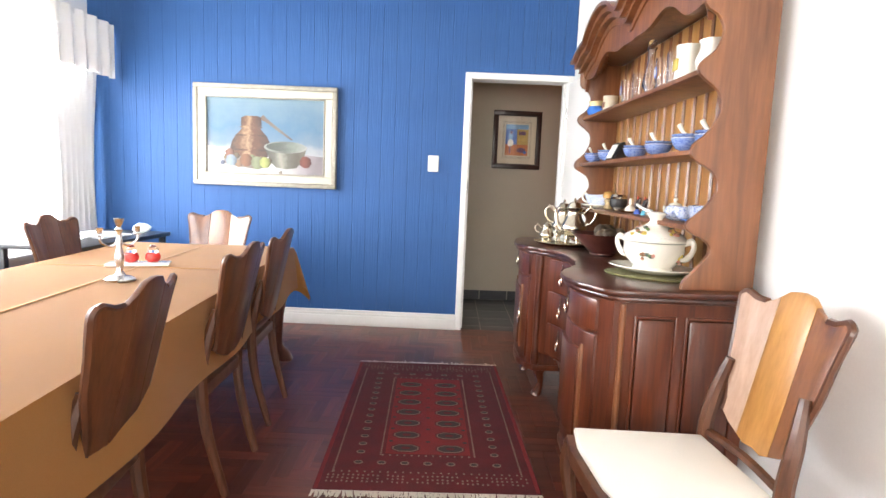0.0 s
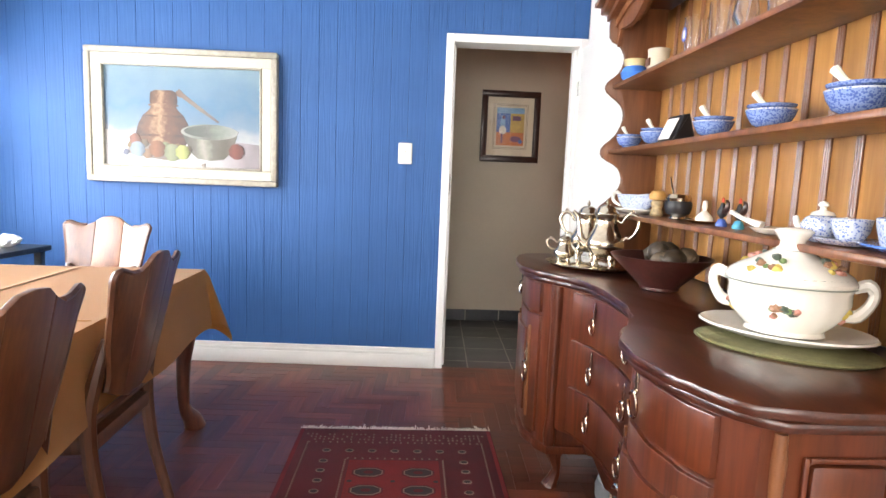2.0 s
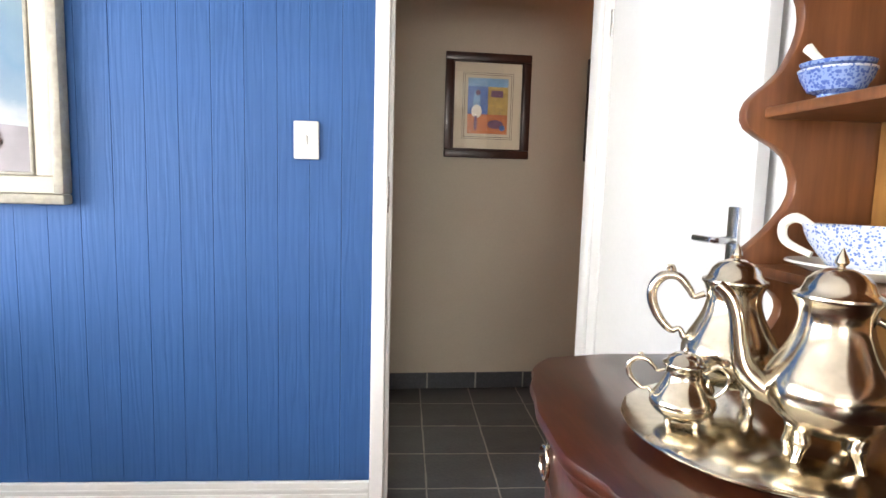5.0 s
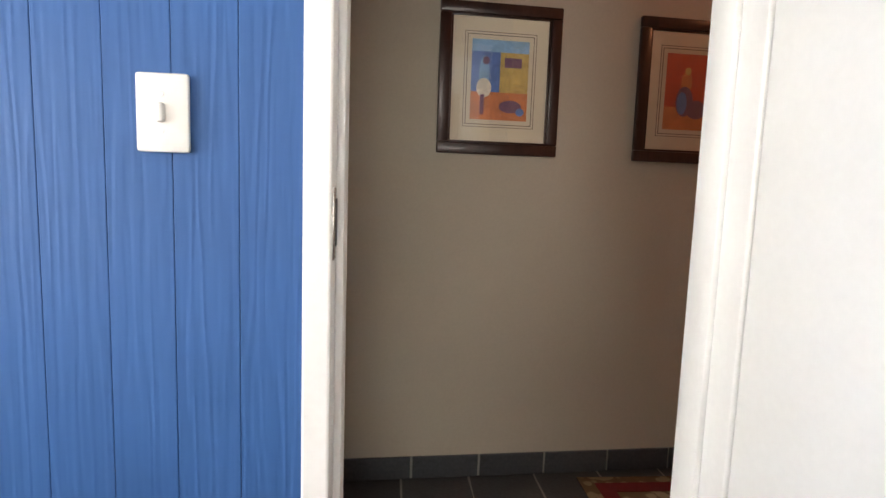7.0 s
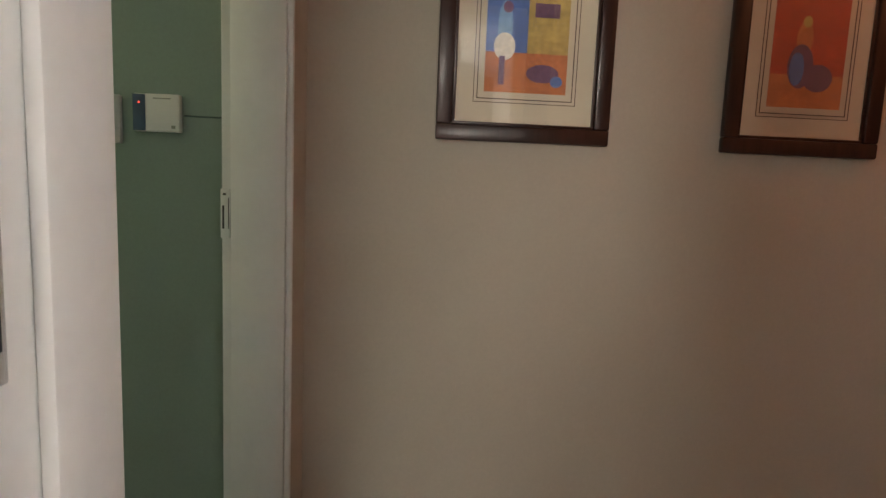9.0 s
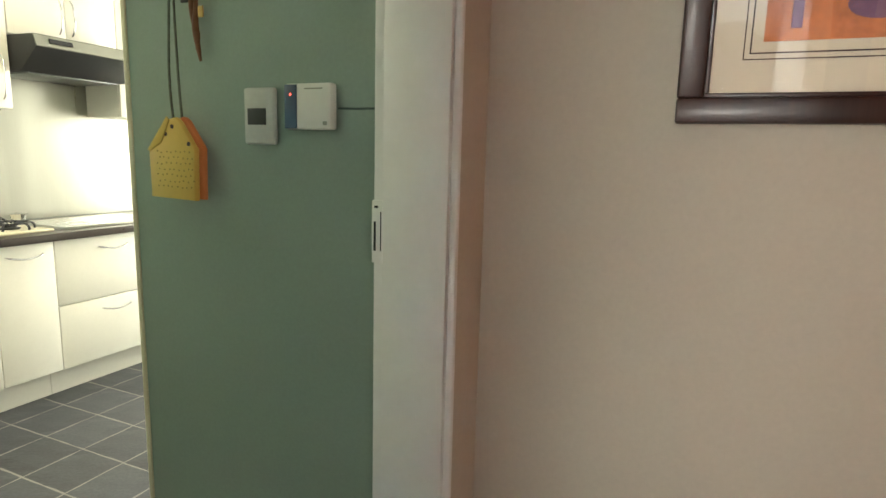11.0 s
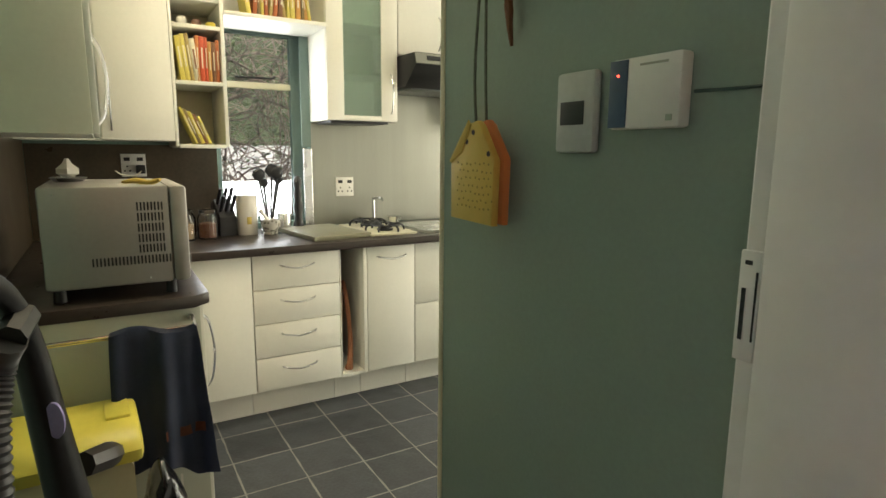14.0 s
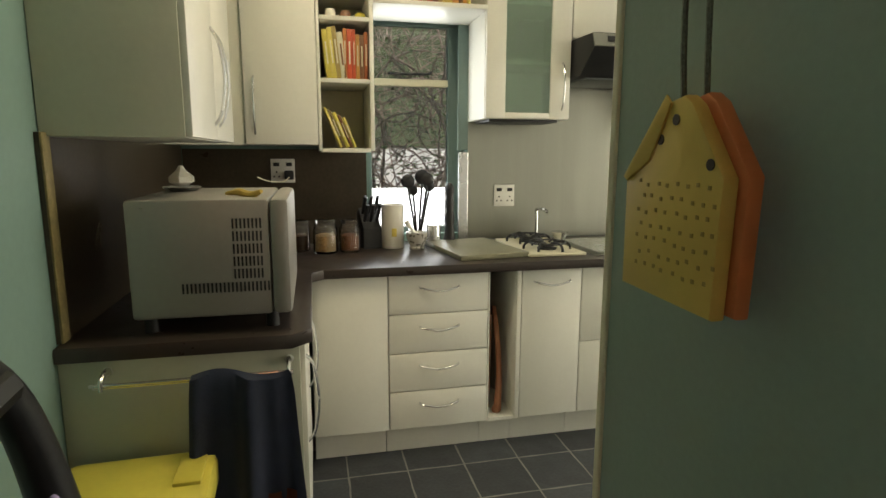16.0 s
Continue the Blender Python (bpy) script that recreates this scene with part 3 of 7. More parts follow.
# table under its cloth
TW, TL = 1.03, 2.95
table = thing("dining_table", "long dark wooden dining table on cabriole legs", "table", (-1.522, -2.436, 0), 4.6)
part("tabletop", boxes(((-TW / 2 + 0.01, -TL / 2 + 0.01, 0.715), (TW / 2 - 0.01, TL / 2 - 0.01, 0.745)), bevel=0.008), M["walnut"], table)
part("apron", boxes(((-TW / 2 + 0.08, -TL / 2 + 0.1, 0.63), (TW / 2 - 0.08, TL / 2 - 0.1, 0.714)), bevel=0.004), M["walnut"], table)
for sx in (-1, 1):
    for sy in (-1, 1):
        x, y = sx * (TW / 2 - 0.055), sy * (TL / 2 - 0.09)
        bm = bmesh.new()
        tube(bm, [(x + sx * 0.04, y + sy * 0.03, 0.0), (x + sx * 0.03, y + sy * 0.02, 0.045), (x, y, 0.12), (x, y, 0.32), (x + sx * 0.015, y + sy * 0.012, 0.52), (x, y, 0.66)], [0.05, 0.042, 0.026, 0.032, 0.05, 0.055], 10)
        part("leg", bm, M["walnut"], table)

cloth = thing("tablecloth", "ochre cotton tablecloth hanging over the dining table", "tablecloth", (-1.522, -2.436, 0), 4.6)
bm = bmesh.new()
cols, rows = 46, 96
hx, hy = TW / 2 + 0.30, TL / 2 + 0.34
grid = []
rnd = random.Random(4)
for j in range(rows + 1):
    line = []
    for i in range(cols + 1):
        u, v = -hx + 2 * hx * i / cols, -hy + 2 * hy * j / rows
        ox, oy = max(abs(u) - TW / 2, 0), max(abs(v) - TL / 2, 0)
        drop = math.hypot(ox, oy)
        fold = 2 * min(ox, oy) / (ox + oy) if drop else 0.0
        z = 0.752 - max(0.0, drop - 0.02) * (0.98 - 0.10 * fold)
        flare = 0.022 + 0.10 * drop + 0.22 * drop * fold + 0.016 * (1 - fold) * drop / 0.36 * math.sin(7.5 * (u if oy > ox else v) + 1.3 * (1 if u > 0 else 2))
        if drop < 0.02:
            flare = drop
        x = math.copysign(min(abs(u), TW / 2) + (flare * ox / drop if ox else 0), u)
        y = math.copysign(min(abs(v), TL / 2) + (flare * oy / drop if oy else 0), v)
        line.append(bm.verts.new((x, y, z + 0.0012 * math.sin(9 * u + 4 * v))))
    grid.append(line)
for j in range(rows):
    for i in range(cols):
        bm.faces.new((grid[j][i], grid[j][i + 1], grid[j + 1][i + 1], grid[j + 1][i]))
bmesh.ops.solidify(bm, geom=list(bm.faces), thickness=-0.002)
part("cloth", bm, M["cloth"], cloth)
part("crease", boxes(((-0.02, -1.45, 0.7535), (-0.005, 1.45, 0.7565)), ((-0.51, 0.47, 0.7535), (0.51, 0.482, 0.7565)), bevel=0.001), M["cloth"], cloth)

can = thing("candelabra", "silver three-armed candelabra standing on the tablecloth", "candelabra", (-1.455, -2.33, 0.757), 60)
bm = bmesh.new()
lathe(bm, [(0.058, 0), (0.06, 0.006), (0.045, 0.016), (0.022, 0.022), (0.012, 0.04), (0.016, 0.07), (0.020, 0.10), (0.010, 0.14), (0.014, 0.165), (0.010, 0.18), (0.010, 0.20), (0.016, 0.215), (0.008, 0.225), (0.018, 0.25), (0.020, 0.262), (0.010, 0.264)], 20)
part("stem", bm, M["chrome"], can)
for sx in (-1, 1):
    bm = bmesh.new()
    tube(bm, [(0, 0, 0.17), (sx * 0.035, 0, 0.145), (sx * 0.075, 0, 0.165), (sx * 0.08, 0, 0.19)], 0.005)
    lathe(bm, [(0.006, 0), (0.018, 0.005), (0.010, 0.012), (0.012, 0.03), (0.015, 0.036), (0.008, 0.036)], 14, (sx * 0.08, 0, 0.19))
    part("arm", bm, M["chrome"], can)
dish = thing("serving_dish", "white rectangular dish holding two red shakers", "dish", (-1.60, -1.92, 0.757), 20)
bm = bmesh.new()
prism(bm, [(-0.14, -0.06), (0.14, -0.06), (0.14, 0.06), (-0.14, 0.06)], 2, 0, 0.012, 0.005)
part("plate", bm, M["ceramic"], dish)
redm = surface("red_glaze", (0.55, 0.03, 0.025), 0.2, vary=0.06)
for dx in (-0.04, 0.05):
    sh = thing("shaker", "round red shaker with a clear top on the dish", "shaker", (-1.60 + dx, -1.90 + dx * 0.4, 0.770), 0, "shakers")
    bm = bmesh.new()
    lathe(bm, [(0.022, 0), (0.034, 0.012), (0.036, 0.025), (0.030, 0.042), (0.022, 0.046)], 18)
    part("body", bm, redm, sh)
    bm = bmesh.new()
    lathe(bm, [(0.022, 0.047), (0.026, 0.06), (0.016, 0.078), (0.006, 0.085)], 16)
    part("top", bm, M["glass"], sh)

# dark side table by the window
st = thing("side_table", "low black side table beside the window", "table", (-2.55, -0.80, 0), 0)
part("tabletop", boxes(((-0.26, -0.55, 0.72), (0.30, 0.52, 0.75)), bevel=0.006), M["black"], st)
for sx in (-0.22, 0.26):
    for sy in (-0.5, 0.47):
        part("leg", boxes(((sx - 0.02, sy - 0.02, 0), (sx + 0.02, sy + 0.02, 0.72)), bevel=0.004), M["black"], st)
paper = surface("magazine_paper", (0.72, 0.74, 0.76), 0.5, vary=0.12, scale=14)
for k, (dx, dy, rz) in enumerate(((-0.02, -0.28, 8), (0.06, 0.05, -6), (0.02, 0.02, 14))):
    mg = thing("magazine", "glossy white magazine lying on the side table", "magazine", (-2.55 + dx, -0.80 + dy, 0.7505 + 0.011 * (k == 2)), rz, "magazines")
    part("pages", boxes(((-0.11, -0.15, 0), (0.11, 0.15, 0.011)), bevel=0.002), paper, mg)
nap = thing("napkin", "crumpled white napkin on the side table", "napkin", (-2.40, -0.42, 0.750), 0)
bm = bmesh.new()
bmesh.ops.create_icosphere(bm, subdivisions=3, radius=0.06)
for v in bm.verts:
    v.co *= 1 + 0.35 * noise.noise(v.co * 40)
    v.co.z = v.co.z * 0.6 + 0.034
part("cloth", bm, M["curtain"], nap)

# painting on the blue wall
pic = thing("painting", "framed still life of copper pot, pan and fruit", "painting", (-1.592, -0.005, 1.53))
PW, PH = 0.578, 0.402


def frame_ring(w, h, t, y0, y1, bevel=0.004):
    return boxes(((-w, y0, h - t), (w, y1, h)), ((-w, y0, -h), (w, y1, -h + t)), ((-w, y0, -h + t), (-w + t, y1, h - t)), ((w - t, y0, -h + t), (w, y1, h - t)), bevel=bevel)


framepaint = surface("pale_gilt_frame", (0.36, 0.335, 0.27), 0.5, vary=0.2, scale=25, bump=0.3)
slip = surface("cream_frame_slip", (0.60, 0.57, 0.47), 0.7, vary=0.06)
part("frame", frame_ring(PW, PH, 0.035, -0.055, 0.0, 0.008), framepaint, pic)
part("inner_frame", frame_ring(PW - 0.036, PH - 0.036, 0.058, -0.044, 0.0, 0.006), slip, pic)
part("fillet", frame_ring(PW - 0.094, PH - 0.094, 0.012, -0.05, 0.0, 0.004), framepaint, pic)
m, n, l, b = principled("painted_ground")
co, sp = n.new("ShaderNodeTexCoord"), n.new("ShaderNodeSeparateXYZ")
l.new(co.outputs["Object"], sp.inputs[0])
ns = n.new("ShaderNodeTexNoise")
ns.inputs["Scale"].default_value, ns.inputs["Detail"].default_value = 7, 5
l.new(co.outputs["Object"], ns.inputs["Vector"])
ad = n.new("ShaderNodeMath")
ad.operation = "MULTIPLY_ADD"
ad.inputs[1].default_value = 0.28
l.new(ns.outputs[0], ad.inputs[0])
l.new(sp.outputs["Z"], ad.inputs[2])
r = ramp(n, [(0.0, (0.30, 0.32, 0.33)), (0.08, (0.13, 0.19, 0.25)), (0.22, (0.075, 0.155, 0.24)), (0.45, (0.15, 0.23, 0.28))])
l.new(ad.outputs[0], r.inputs[0])
l.new(r.outputs[0], b.inputs["Base Color"])
b.inputs["Roughness"].default_value = 0.5
part("canvas", boxes(((-PW + 0.1, -0.026, -PH + 0.1), (PW - 0.1, -0.004, PH - 0.1))), m, pic)


def dab(outline, mat_, layer, name="paint_shape"):
    bm = bmesh.new()
    prism(bm, outline, 1, -0.0265 - 0.0003 * layer, -0.0262)
    return part(name, bm, mat_, pic)


def oval(cx, cz, rx, rz, n=28):
    return [(cx + rx * math.cos(2 * math.pi * i / n), cz + rz * math.sin(2 * math.pi * i / n)) for i in range(n)]


def brushed(name, cx, width, stops, fine=35, blur=0.35):
    """Oil paint laid in upright strokes that turn from one tone to the next across a shape."""
    m, n, l, b = principled(name)
    co, sp = n.new("ShaderNodeTexCoord"), n.new("ShaderNodeSeparateXYZ")
    l.new(co.outputs["Object"], sp.inputs[0])
    at_ = n.new("ShaderNodeMapRange")
    at_.inputs["From Min"].default_value, at_.inputs["From Max"].default_value = cx - width, cx + width
    l.new(sp.outputs["X"], at_.inputs["Value"])
    ns = n.new("ShaderNodeTexNoise")
    ns.inputs["Scale"].default_value, ns.inputs["Detail"].default_value = fine, 6
    l.new(co.outputs["Object"], ns.inputs["Vector"])
    ad = n.new("ShaderNodeMath")
    ad.operation = "MULTIPLY_ADD"
    ad.inputs[1].default_value = blur
    l.new(ns.outputs[0], ad.inputs[0])
    off = n.new("ShaderNodeMath")
    off.operation = "SUBTRACT"
    off.inputs[1].default_value = blur / 2
    l.new(at_.outputs[0], off.inputs[0])
    l.new(off.outputs[0], ad.inputs[2])
    r = ramp(n, stops)
    l.new(ad.outputs[0], r.inputs[0])
    l.new(r.outputs[0], b.inputs["Base Color"])
    b.inputs["Roughness"].default_value = 0.5
    return m


copper = [(0.0, (0.045, 0.020, 0.010)), (0.25, (0.120, 0.055, 0.026)), (0.42, (0.300, 0.185, 0.100)), (0.58, (0.095, 0.040, 0.020)), (1.0, (0.035, 0.018, 0.012))]
body_p = brushed("painted_copper_body", -0.12, 0.16, copper, 28, 0.5)
neck_p = brushed("painted_copper_neck", -0.115, 0.09, copper, 40, 0.4)
pan_p = brushed("painted_pan", 0.165, 0.15, [(0.0, (0.060, 0.060, 0.048)), (0.22, (0.115, 0.110, 0.085)), (0.38, (0.260, 0.250, 0.205)), (0.55, (0.110, 0.105, 0.080)), (0.8, (0.075, 0.068, 0.050)), (1.0, (0.12, 0.11, 0.085))], 22, 0.25)
rim_p = brushed("painted_pan_rim", 0.165, 0.17, [(0.0, (0.22, 0.23, 0.20)), (0.5, (0.10, 0.105, 0.085)), (1.0, (0.28, 0.29, 0.26))])
in_p = brushed("painted_pan_inside", 0.165, 0.16, [(0.0, (0.050, 0.056, 0.044)), (0.4, (0.075, 0.085, 0.068)), (0.8, (0.19, 0.21, 0.18)), (1.0, (0.24, 0.26, 0.23))])
linen = brushed("painted_linen", 0.05, 0.45, [(0.0, (0.44, 0.43, 0.41)), (0.6, (0.40, 0.39, 0.38)), (0.85, (0.24, 0.21, 0.22)), (1.0, (0.17, 0.15, 0.16))], 9, 0.3)
grip = brushed("painted_handle", 0.10, 0.14, [(0.0, (0.12, 0.075, 0.05)), (0.5, (0.17, 0.14, 0.12)), (1.0, (0.07, 0.055, 0.05))])


import itertools

FRUITS = itertools.count(1)


def fruit(cx, cz, rr, tone, name):
    lo, hi = shade(tone, 0.45), shade(tone, 1.25)
    mat_ = brushed(name, cx, rr, [(0.0, shade(tone, 0.8)), (0.35, hi), (0.6, tone), (1.0, lo)], 45, 0.4)
    dab([(u + 0.004 * math.sin(5 * v * 40 + cx * 90), v) for u, v in oval(cx, cz, rr, rr * 1.02)], mat_, 9 + 0.8 * next(FRUITS))


dab([(-0.478, -0.30), (0.478, -0.30), (0.478, -0.15), (0.30, -0.135), (0.05, -0.15), (-0.22, -0.12), (-0.36, -0.10), (-0.478, -0.085)], linen, 1)
dab([(-0.262, -0.195), (-0.005, -0.195), (0.028, -0.150), (0.042, -0.095), (0.034, -0.045), (0.008, 0.005), (-0.03, 0.042), (-0.045, 0.070), (-0.188, 0.070), (-0.200, 0.042), (-0.240, 0.005), (-0.270, -0.045), (-0.284, -0.095), (-0.280, -0.150)], body_p, 2)
dab([(-0.283, -0.120), (0.036, -0.120), (0.040, -0.106), (-0.284, -0.106)], neck_p, 3)
dab([(-0.246, -0.002), (0.012, -0.002), (0.004, 0.010), (-0.238, 0.010)], neck_p, 3)
dab([(-0.19, 0.06), (-0.04, 0.06), (-0.03, 0.09), (-0.035, 0.145), (-0.06, 0.158), (-0.165, 0.158), (-0.195, 0.142), (-0.198, 0.09)], neck_p, 4)
dab(oval(-0.115, 0.068, 0.092, 0.012), body_p, 5)
dab([(-0.04, 0.15), (-0.018, 0.168), (0.01, 0.14), (0.11, 0.065), (0.222, -0.018), (0.215, -0.028), (0.10, 0.045), (0.0, 0.115), (-0.03, 0.125)], grip, 6)
dab([(-0.01, -0.085), (0.335, -0.085), (0.315, -0.15), (0.28, -0.215), (0.25, -0.245), (0.17, -0.256), (0.09, -0.246), (0.05, -0.21)], pan_p, 6)
dab(oval(0.163, -0.083, 0.175, 0.047, 40), rim_p, 7)
dab(oval(0.167, -0.079, 0.160, 0.036, 40), in_p, 8)
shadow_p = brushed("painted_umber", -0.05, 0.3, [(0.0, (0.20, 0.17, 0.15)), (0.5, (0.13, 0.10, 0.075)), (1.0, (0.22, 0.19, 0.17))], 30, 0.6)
dab([(-0.33, -0.185), (-0.20, -0.165), (0.02, -0.17), (0.05, -0.215), (0.02, -0.25), (-0.10, -0.262), (-0.25, -0.245), (-0.35, -0.225)], shadow_p, 8)
for i_, (fx, fz, fr_r) in enumerate(((-0.315, -0.175, 0.022), (-0.235, -0.165, 0.026), (-0.215, -0.225, 0.030), (-0.105, -0.175, 0.024), (-0.035, -0.185, 0.026), (0.035, -0.190, 0.020))):
    fruit(fx, fz, fr_r, ((0.12, 0.085, 0.04), (0.08, 0.06, 0.035), (0.15, 0.09, 0.05), (0.13, 0.14, 0.07))[i_ % 4], "painted_small_fruit")
fruit(-0.290, -0.140, 0.034, (0.16, 0.07, 0.045), "painted_fig")
fruit(-0.345, -0.220, 0.019, (0.07, 0.08, 0.11), "painted_berry")
fruit(-0.275, -0.200, 0.045, (0.16, 0.20, 0.24), "painted_saucer")
fruit(-0.155, -0.195, 0.050, (0.15, 0.065, 0.03), "painted_onion")
fruit(-0.062, -0.215, 0.052, (0.15, 0.16, 0.09), "painted_husk")
fruit(-0.002, -0.210, 0.043, (0.25, 0.27, 0.08), "painted_lime")
fruit(0.327, -0.195, 0.046, (0.13, 0.035, 0.025), "painted_plum")
fruit(0.128, -0.285, 0.013, (0.17, 0.14, 0.11), "painted_crumb")

sw = thing("light_switch", "white rocker light switch on the blue boards", "switch", (-0.231, -0.004, 1.369))
part("plate", boxes(((-0.043, -0.012, -0.065), (0.043, 0.0, 0.065)), bevel=0.005), M["plastic"], sw)
tg = part("toggle", boxes(((-0.006, -0.026, -0.016), (0.006, -0.011, 0.016)), bevel=0.004), M["plastic"], sw)
for z in (-0.030, 0.030):
    bm = bmesh.new()
    lathe(bm, [(0.0035, 0), (0.0035, 0.0025)], 10)
    bmesh.ops.rotate(bm, verts=bm.verts, cent=(0, 0, 0), matrix=Matrix.Rotation(radians(90), 3, "X"))
    bmesh.ops.translate(bm, verts=bm.verts, vec=(0, -0.0115, z))
    part("screw", bm, M["chrome"], sw)

# rug
rug = thing("rug", "red woven rug with rows of medallions and cream fringes", "rug", (-0.148, -1.765, 0.0), 2.2)
RW, RL = 0.455, 0.80
redr = surface("red_rug_pile", (0.150, 0.008, 0.008), 0.95, vary=0.3, scale=12, fine=500, bump=0.6)
darkr = surface("maroon_rug_pile", (0.078, 0.0055, 0.008), 0.95, vary=0.35, scale=12, fine=500, bump=0.6)
palep = surface("cream_rug_pile", (0.16, 0.115, 0.085), 0.95, vary=0.3, fine=500, bump=0.5)
navyp = surface("black_rug_pile", (0.032, 0.024, 0.022), 0.95, vary=0.3, fine=500, bump=0.5)
part("pile", boxes(((-RW, -RL, 0), (RW, RL, 0.010)), bevel=0.004), darkr, rug)
part("field", boxes(((-RW * 0.42, -0.49, 0.0100), (RW * 0.42, 0.49, 0.0108))), redr, rug)
for s in (-1, 1):
    part("edge_band", boxes(((s * RW * 0.955, -RL * 0.99, 0.0100), (s * RW * 0.992, RL * 0.99, 0.0107))), redr, rug)


def patch(items, z=0.0116):
    bm = bmesh.new()
    for outline in items:
        prism(bm, outline, 2, 0.0099, z)
    return bm


def octa(cx, cy, a, b_):
    return [(cx + a * u, cy + b_ * v) for u, v in ((1, 0.4), (0.5, 1), (-0.5, 1), (-1, 0.4), (-1, -0.4), (-0.5, -1), (0.5, -1), (1, -0.4))]


def inlay(name, a, b_, z, mat_):
    return mesh_of(name, patch([octa(0, 0, a, b_)], z), mat_)


med = [("medallion", inlay("medallion", 0.067, 0.041, 0.0111, darkr)), ("ring", inlay("ring", 0.060, 0.034, 0.0114, palep)), ("centre", inlay("centre", 0.054, 0.0285, 0.0118, navyp)), ("eye", inlay("eye", 0.020, 0.012, 0.0122, darkr))]
knot = [("knot", inlay("knot", 0.019, 0.015, 0.0112, palep)), ("knot_centre", inlay("knot_centre", 0.013, 0.009, 0.0117, navyp))]
star = [("star", inlay("star", 0.010, 0.008, 0.0112, navyp))]


def lay_inlays(places, layers):
    for x, y in places:
        base = None
        for nm, me_ in layers:
            o_ = new(nm, me_)
            if base is None:
                o_.parent = rug
                o_.matrix_basis = pose(x, y, 0)
                base = o_
            else:
                o_.parent = base


lay_inlays([(sx * RW * 0.225, -0.435 + k * 0.137) for sx in (-1, 1) for k in range(7)], med)
lay_inlays([(sx * RW * f, -0.367 + k * 0.137) for sx, f in ((-1, 0.38), (1, 0.38), (1, 0.0)) for k in range(6)], star)
lay_inlays([(s * RW * 0.66, -0.48 + k * 0.08) for s in (-1, 1) for k in range(13)] + [(-RW * 0.66 + k * RW * 0.22, s * 0.575) for s in (-1, 1) for k in range(7)], knot)
tick = [(s * RW * f, -g + k * 0.018) for s in (-1, 1) for f, g in ((0.87, 0.66), (0.46, 0.50)) for k in range(int(2 * g / 0.018) + 1)]
tick += [(-RW * f + k * 0.032, s * g) for s in (-1, 1) for f, g in ((0.44, 0.505), (0.86, 0.655)) for k in range(int(2 * RW * f / 0.032) + 1)]
rnd = random.Random(19)
tick += [(-RW * 0.9 + k * RW * 0.045, s * (g + rnd.uniform(-0.004, 0.004))) for s in (-1, 1) for g in (0.685, 0.71, 0.735) for k in range(41) if rnd.random() < 0.75]
tk = part("border_ticks", patch([octa(x, y, 0.0042, 0.0055) for x, y in tick], 0.0115), palep, rug)
tk["kind"] = "stuff"
bm = bmesh.new()
rnd = random.Random(11)
for s in (-1, 1):
    for k in range(280):
        x = -RW + 2 * RW * (k + rnd.random()) / 280
        ln = rnd.uniform(0.022, 0.045) * (1.5 if rnd.random() < 0.06 else 1.0)
        sk_ = rnd.uniform(-0.014, 0.014)
        w = 0.0028
        vs = [bm.verts.new(p) for p in ((x - w, s * (RL - 0.004), 0.008), (x + w, s * (RL - 0.004), 0.008), (x + sk_ + w, s * (RL + ln), 0.004), (x + sk_ - w, s * (RL + ln), 0.004))]
        bm.faces.new(vs)
bmesh.ops.solidify(bm, geom=list(bm.faces), thickness=0.003)
fr_ = part("fringe", bm, surface("cream_fringe", (0.78, 0.73, 0.64), 0.95, vary=0.15, fine=200), rug)
fr_["kind"] = "stuff"

# ---- sideboard and hutch, on a line along the slightly skewed wall ----
SB = (0.969, -1.86)
TURN = 1.8


def on_wall(u, v, z):
    """World place of a spot u metres out from the wall and v along it."""
    a = radians(TURN)
    return (SB[0] - u * math.cos(a) - v * math.sin(a), SB[1] - u * math.sin(a) + v * math.cos(a), z)


FRONT = [(-0.95, 0.478), (-0.935, 0.508), (-0.90, 0.538), (-0.85, 0.566), (-0.77, 0.597), (-0.67, 0.613), (-0.57, 0.606), (-0.48, 0.573), (-0.40, 0.526), (-0.31, 0.482), (-0.19, 0.456), (-0.05, 0.448), (0.05, 0.449), (0.15, 0.462), (0.24, 0.495), (0.32, 0.546), (0.41, 0.597), (0.51, 0.627), (0.63, 0.624), (0.75, 0.606), (0.85, 0.580), (0.91, 0.548), (0.95, 0.485)]
MID = 0.045


def front_at(v):
    for (a, p), (b_, q) in zip(FRONT, FRONT[1:]):
        if a <= v <= b_:
            t = (v - a) / (b_ - a)
            t = t * t * (3 - 2 * t)
            return p + (q - p) * t
    return 0.4


dense = [-0.95 + 1.9 * i / 76 for i in range(77)]
sb = thing("sideboard", "dark red wood serpentine sideboard with silver drop pulls", "sideboard", on_wall(0, MID, 0), TURN)


def slab(inset, z0, z1, bevel=0.0, ends=0.0):
    lim = 0.95 - ends
    pts = [(-0.0, -lim)] + [(-(front_at(v * 0.95 / lim if ends else v) - inset), v) for v in [d * lim / 0.95 for d in dense]] + [(-0.0, lim)]
    bm = bmesh.new()
    prism(bm, pts, 2, z0, z1, bevel)
    return bm


top = part("top", slab(0.0, 0.862, 0.885, 0.007), M["walnut_y"], sb, "polished moulded top")
part("top_moulding", slab(0.012, 0.842, 0.8615, 0.006, 0.012), M["walnut_y"], sb)


def section(v0, v1, inset, z0, z1, bevel=0.0):
    """A stretch of the carcass between two places along the front."""
    vs = [v0 + (v1 - v0) * i / 24 for i in range(25)]
    bm = bmesh.new()
    prism(bm, [(0.0, v0)] + [(-(front_at(v) - inset), v) for v in vs] + [(0.0, v1)], 2, z0, z1, bevel)
    return bm


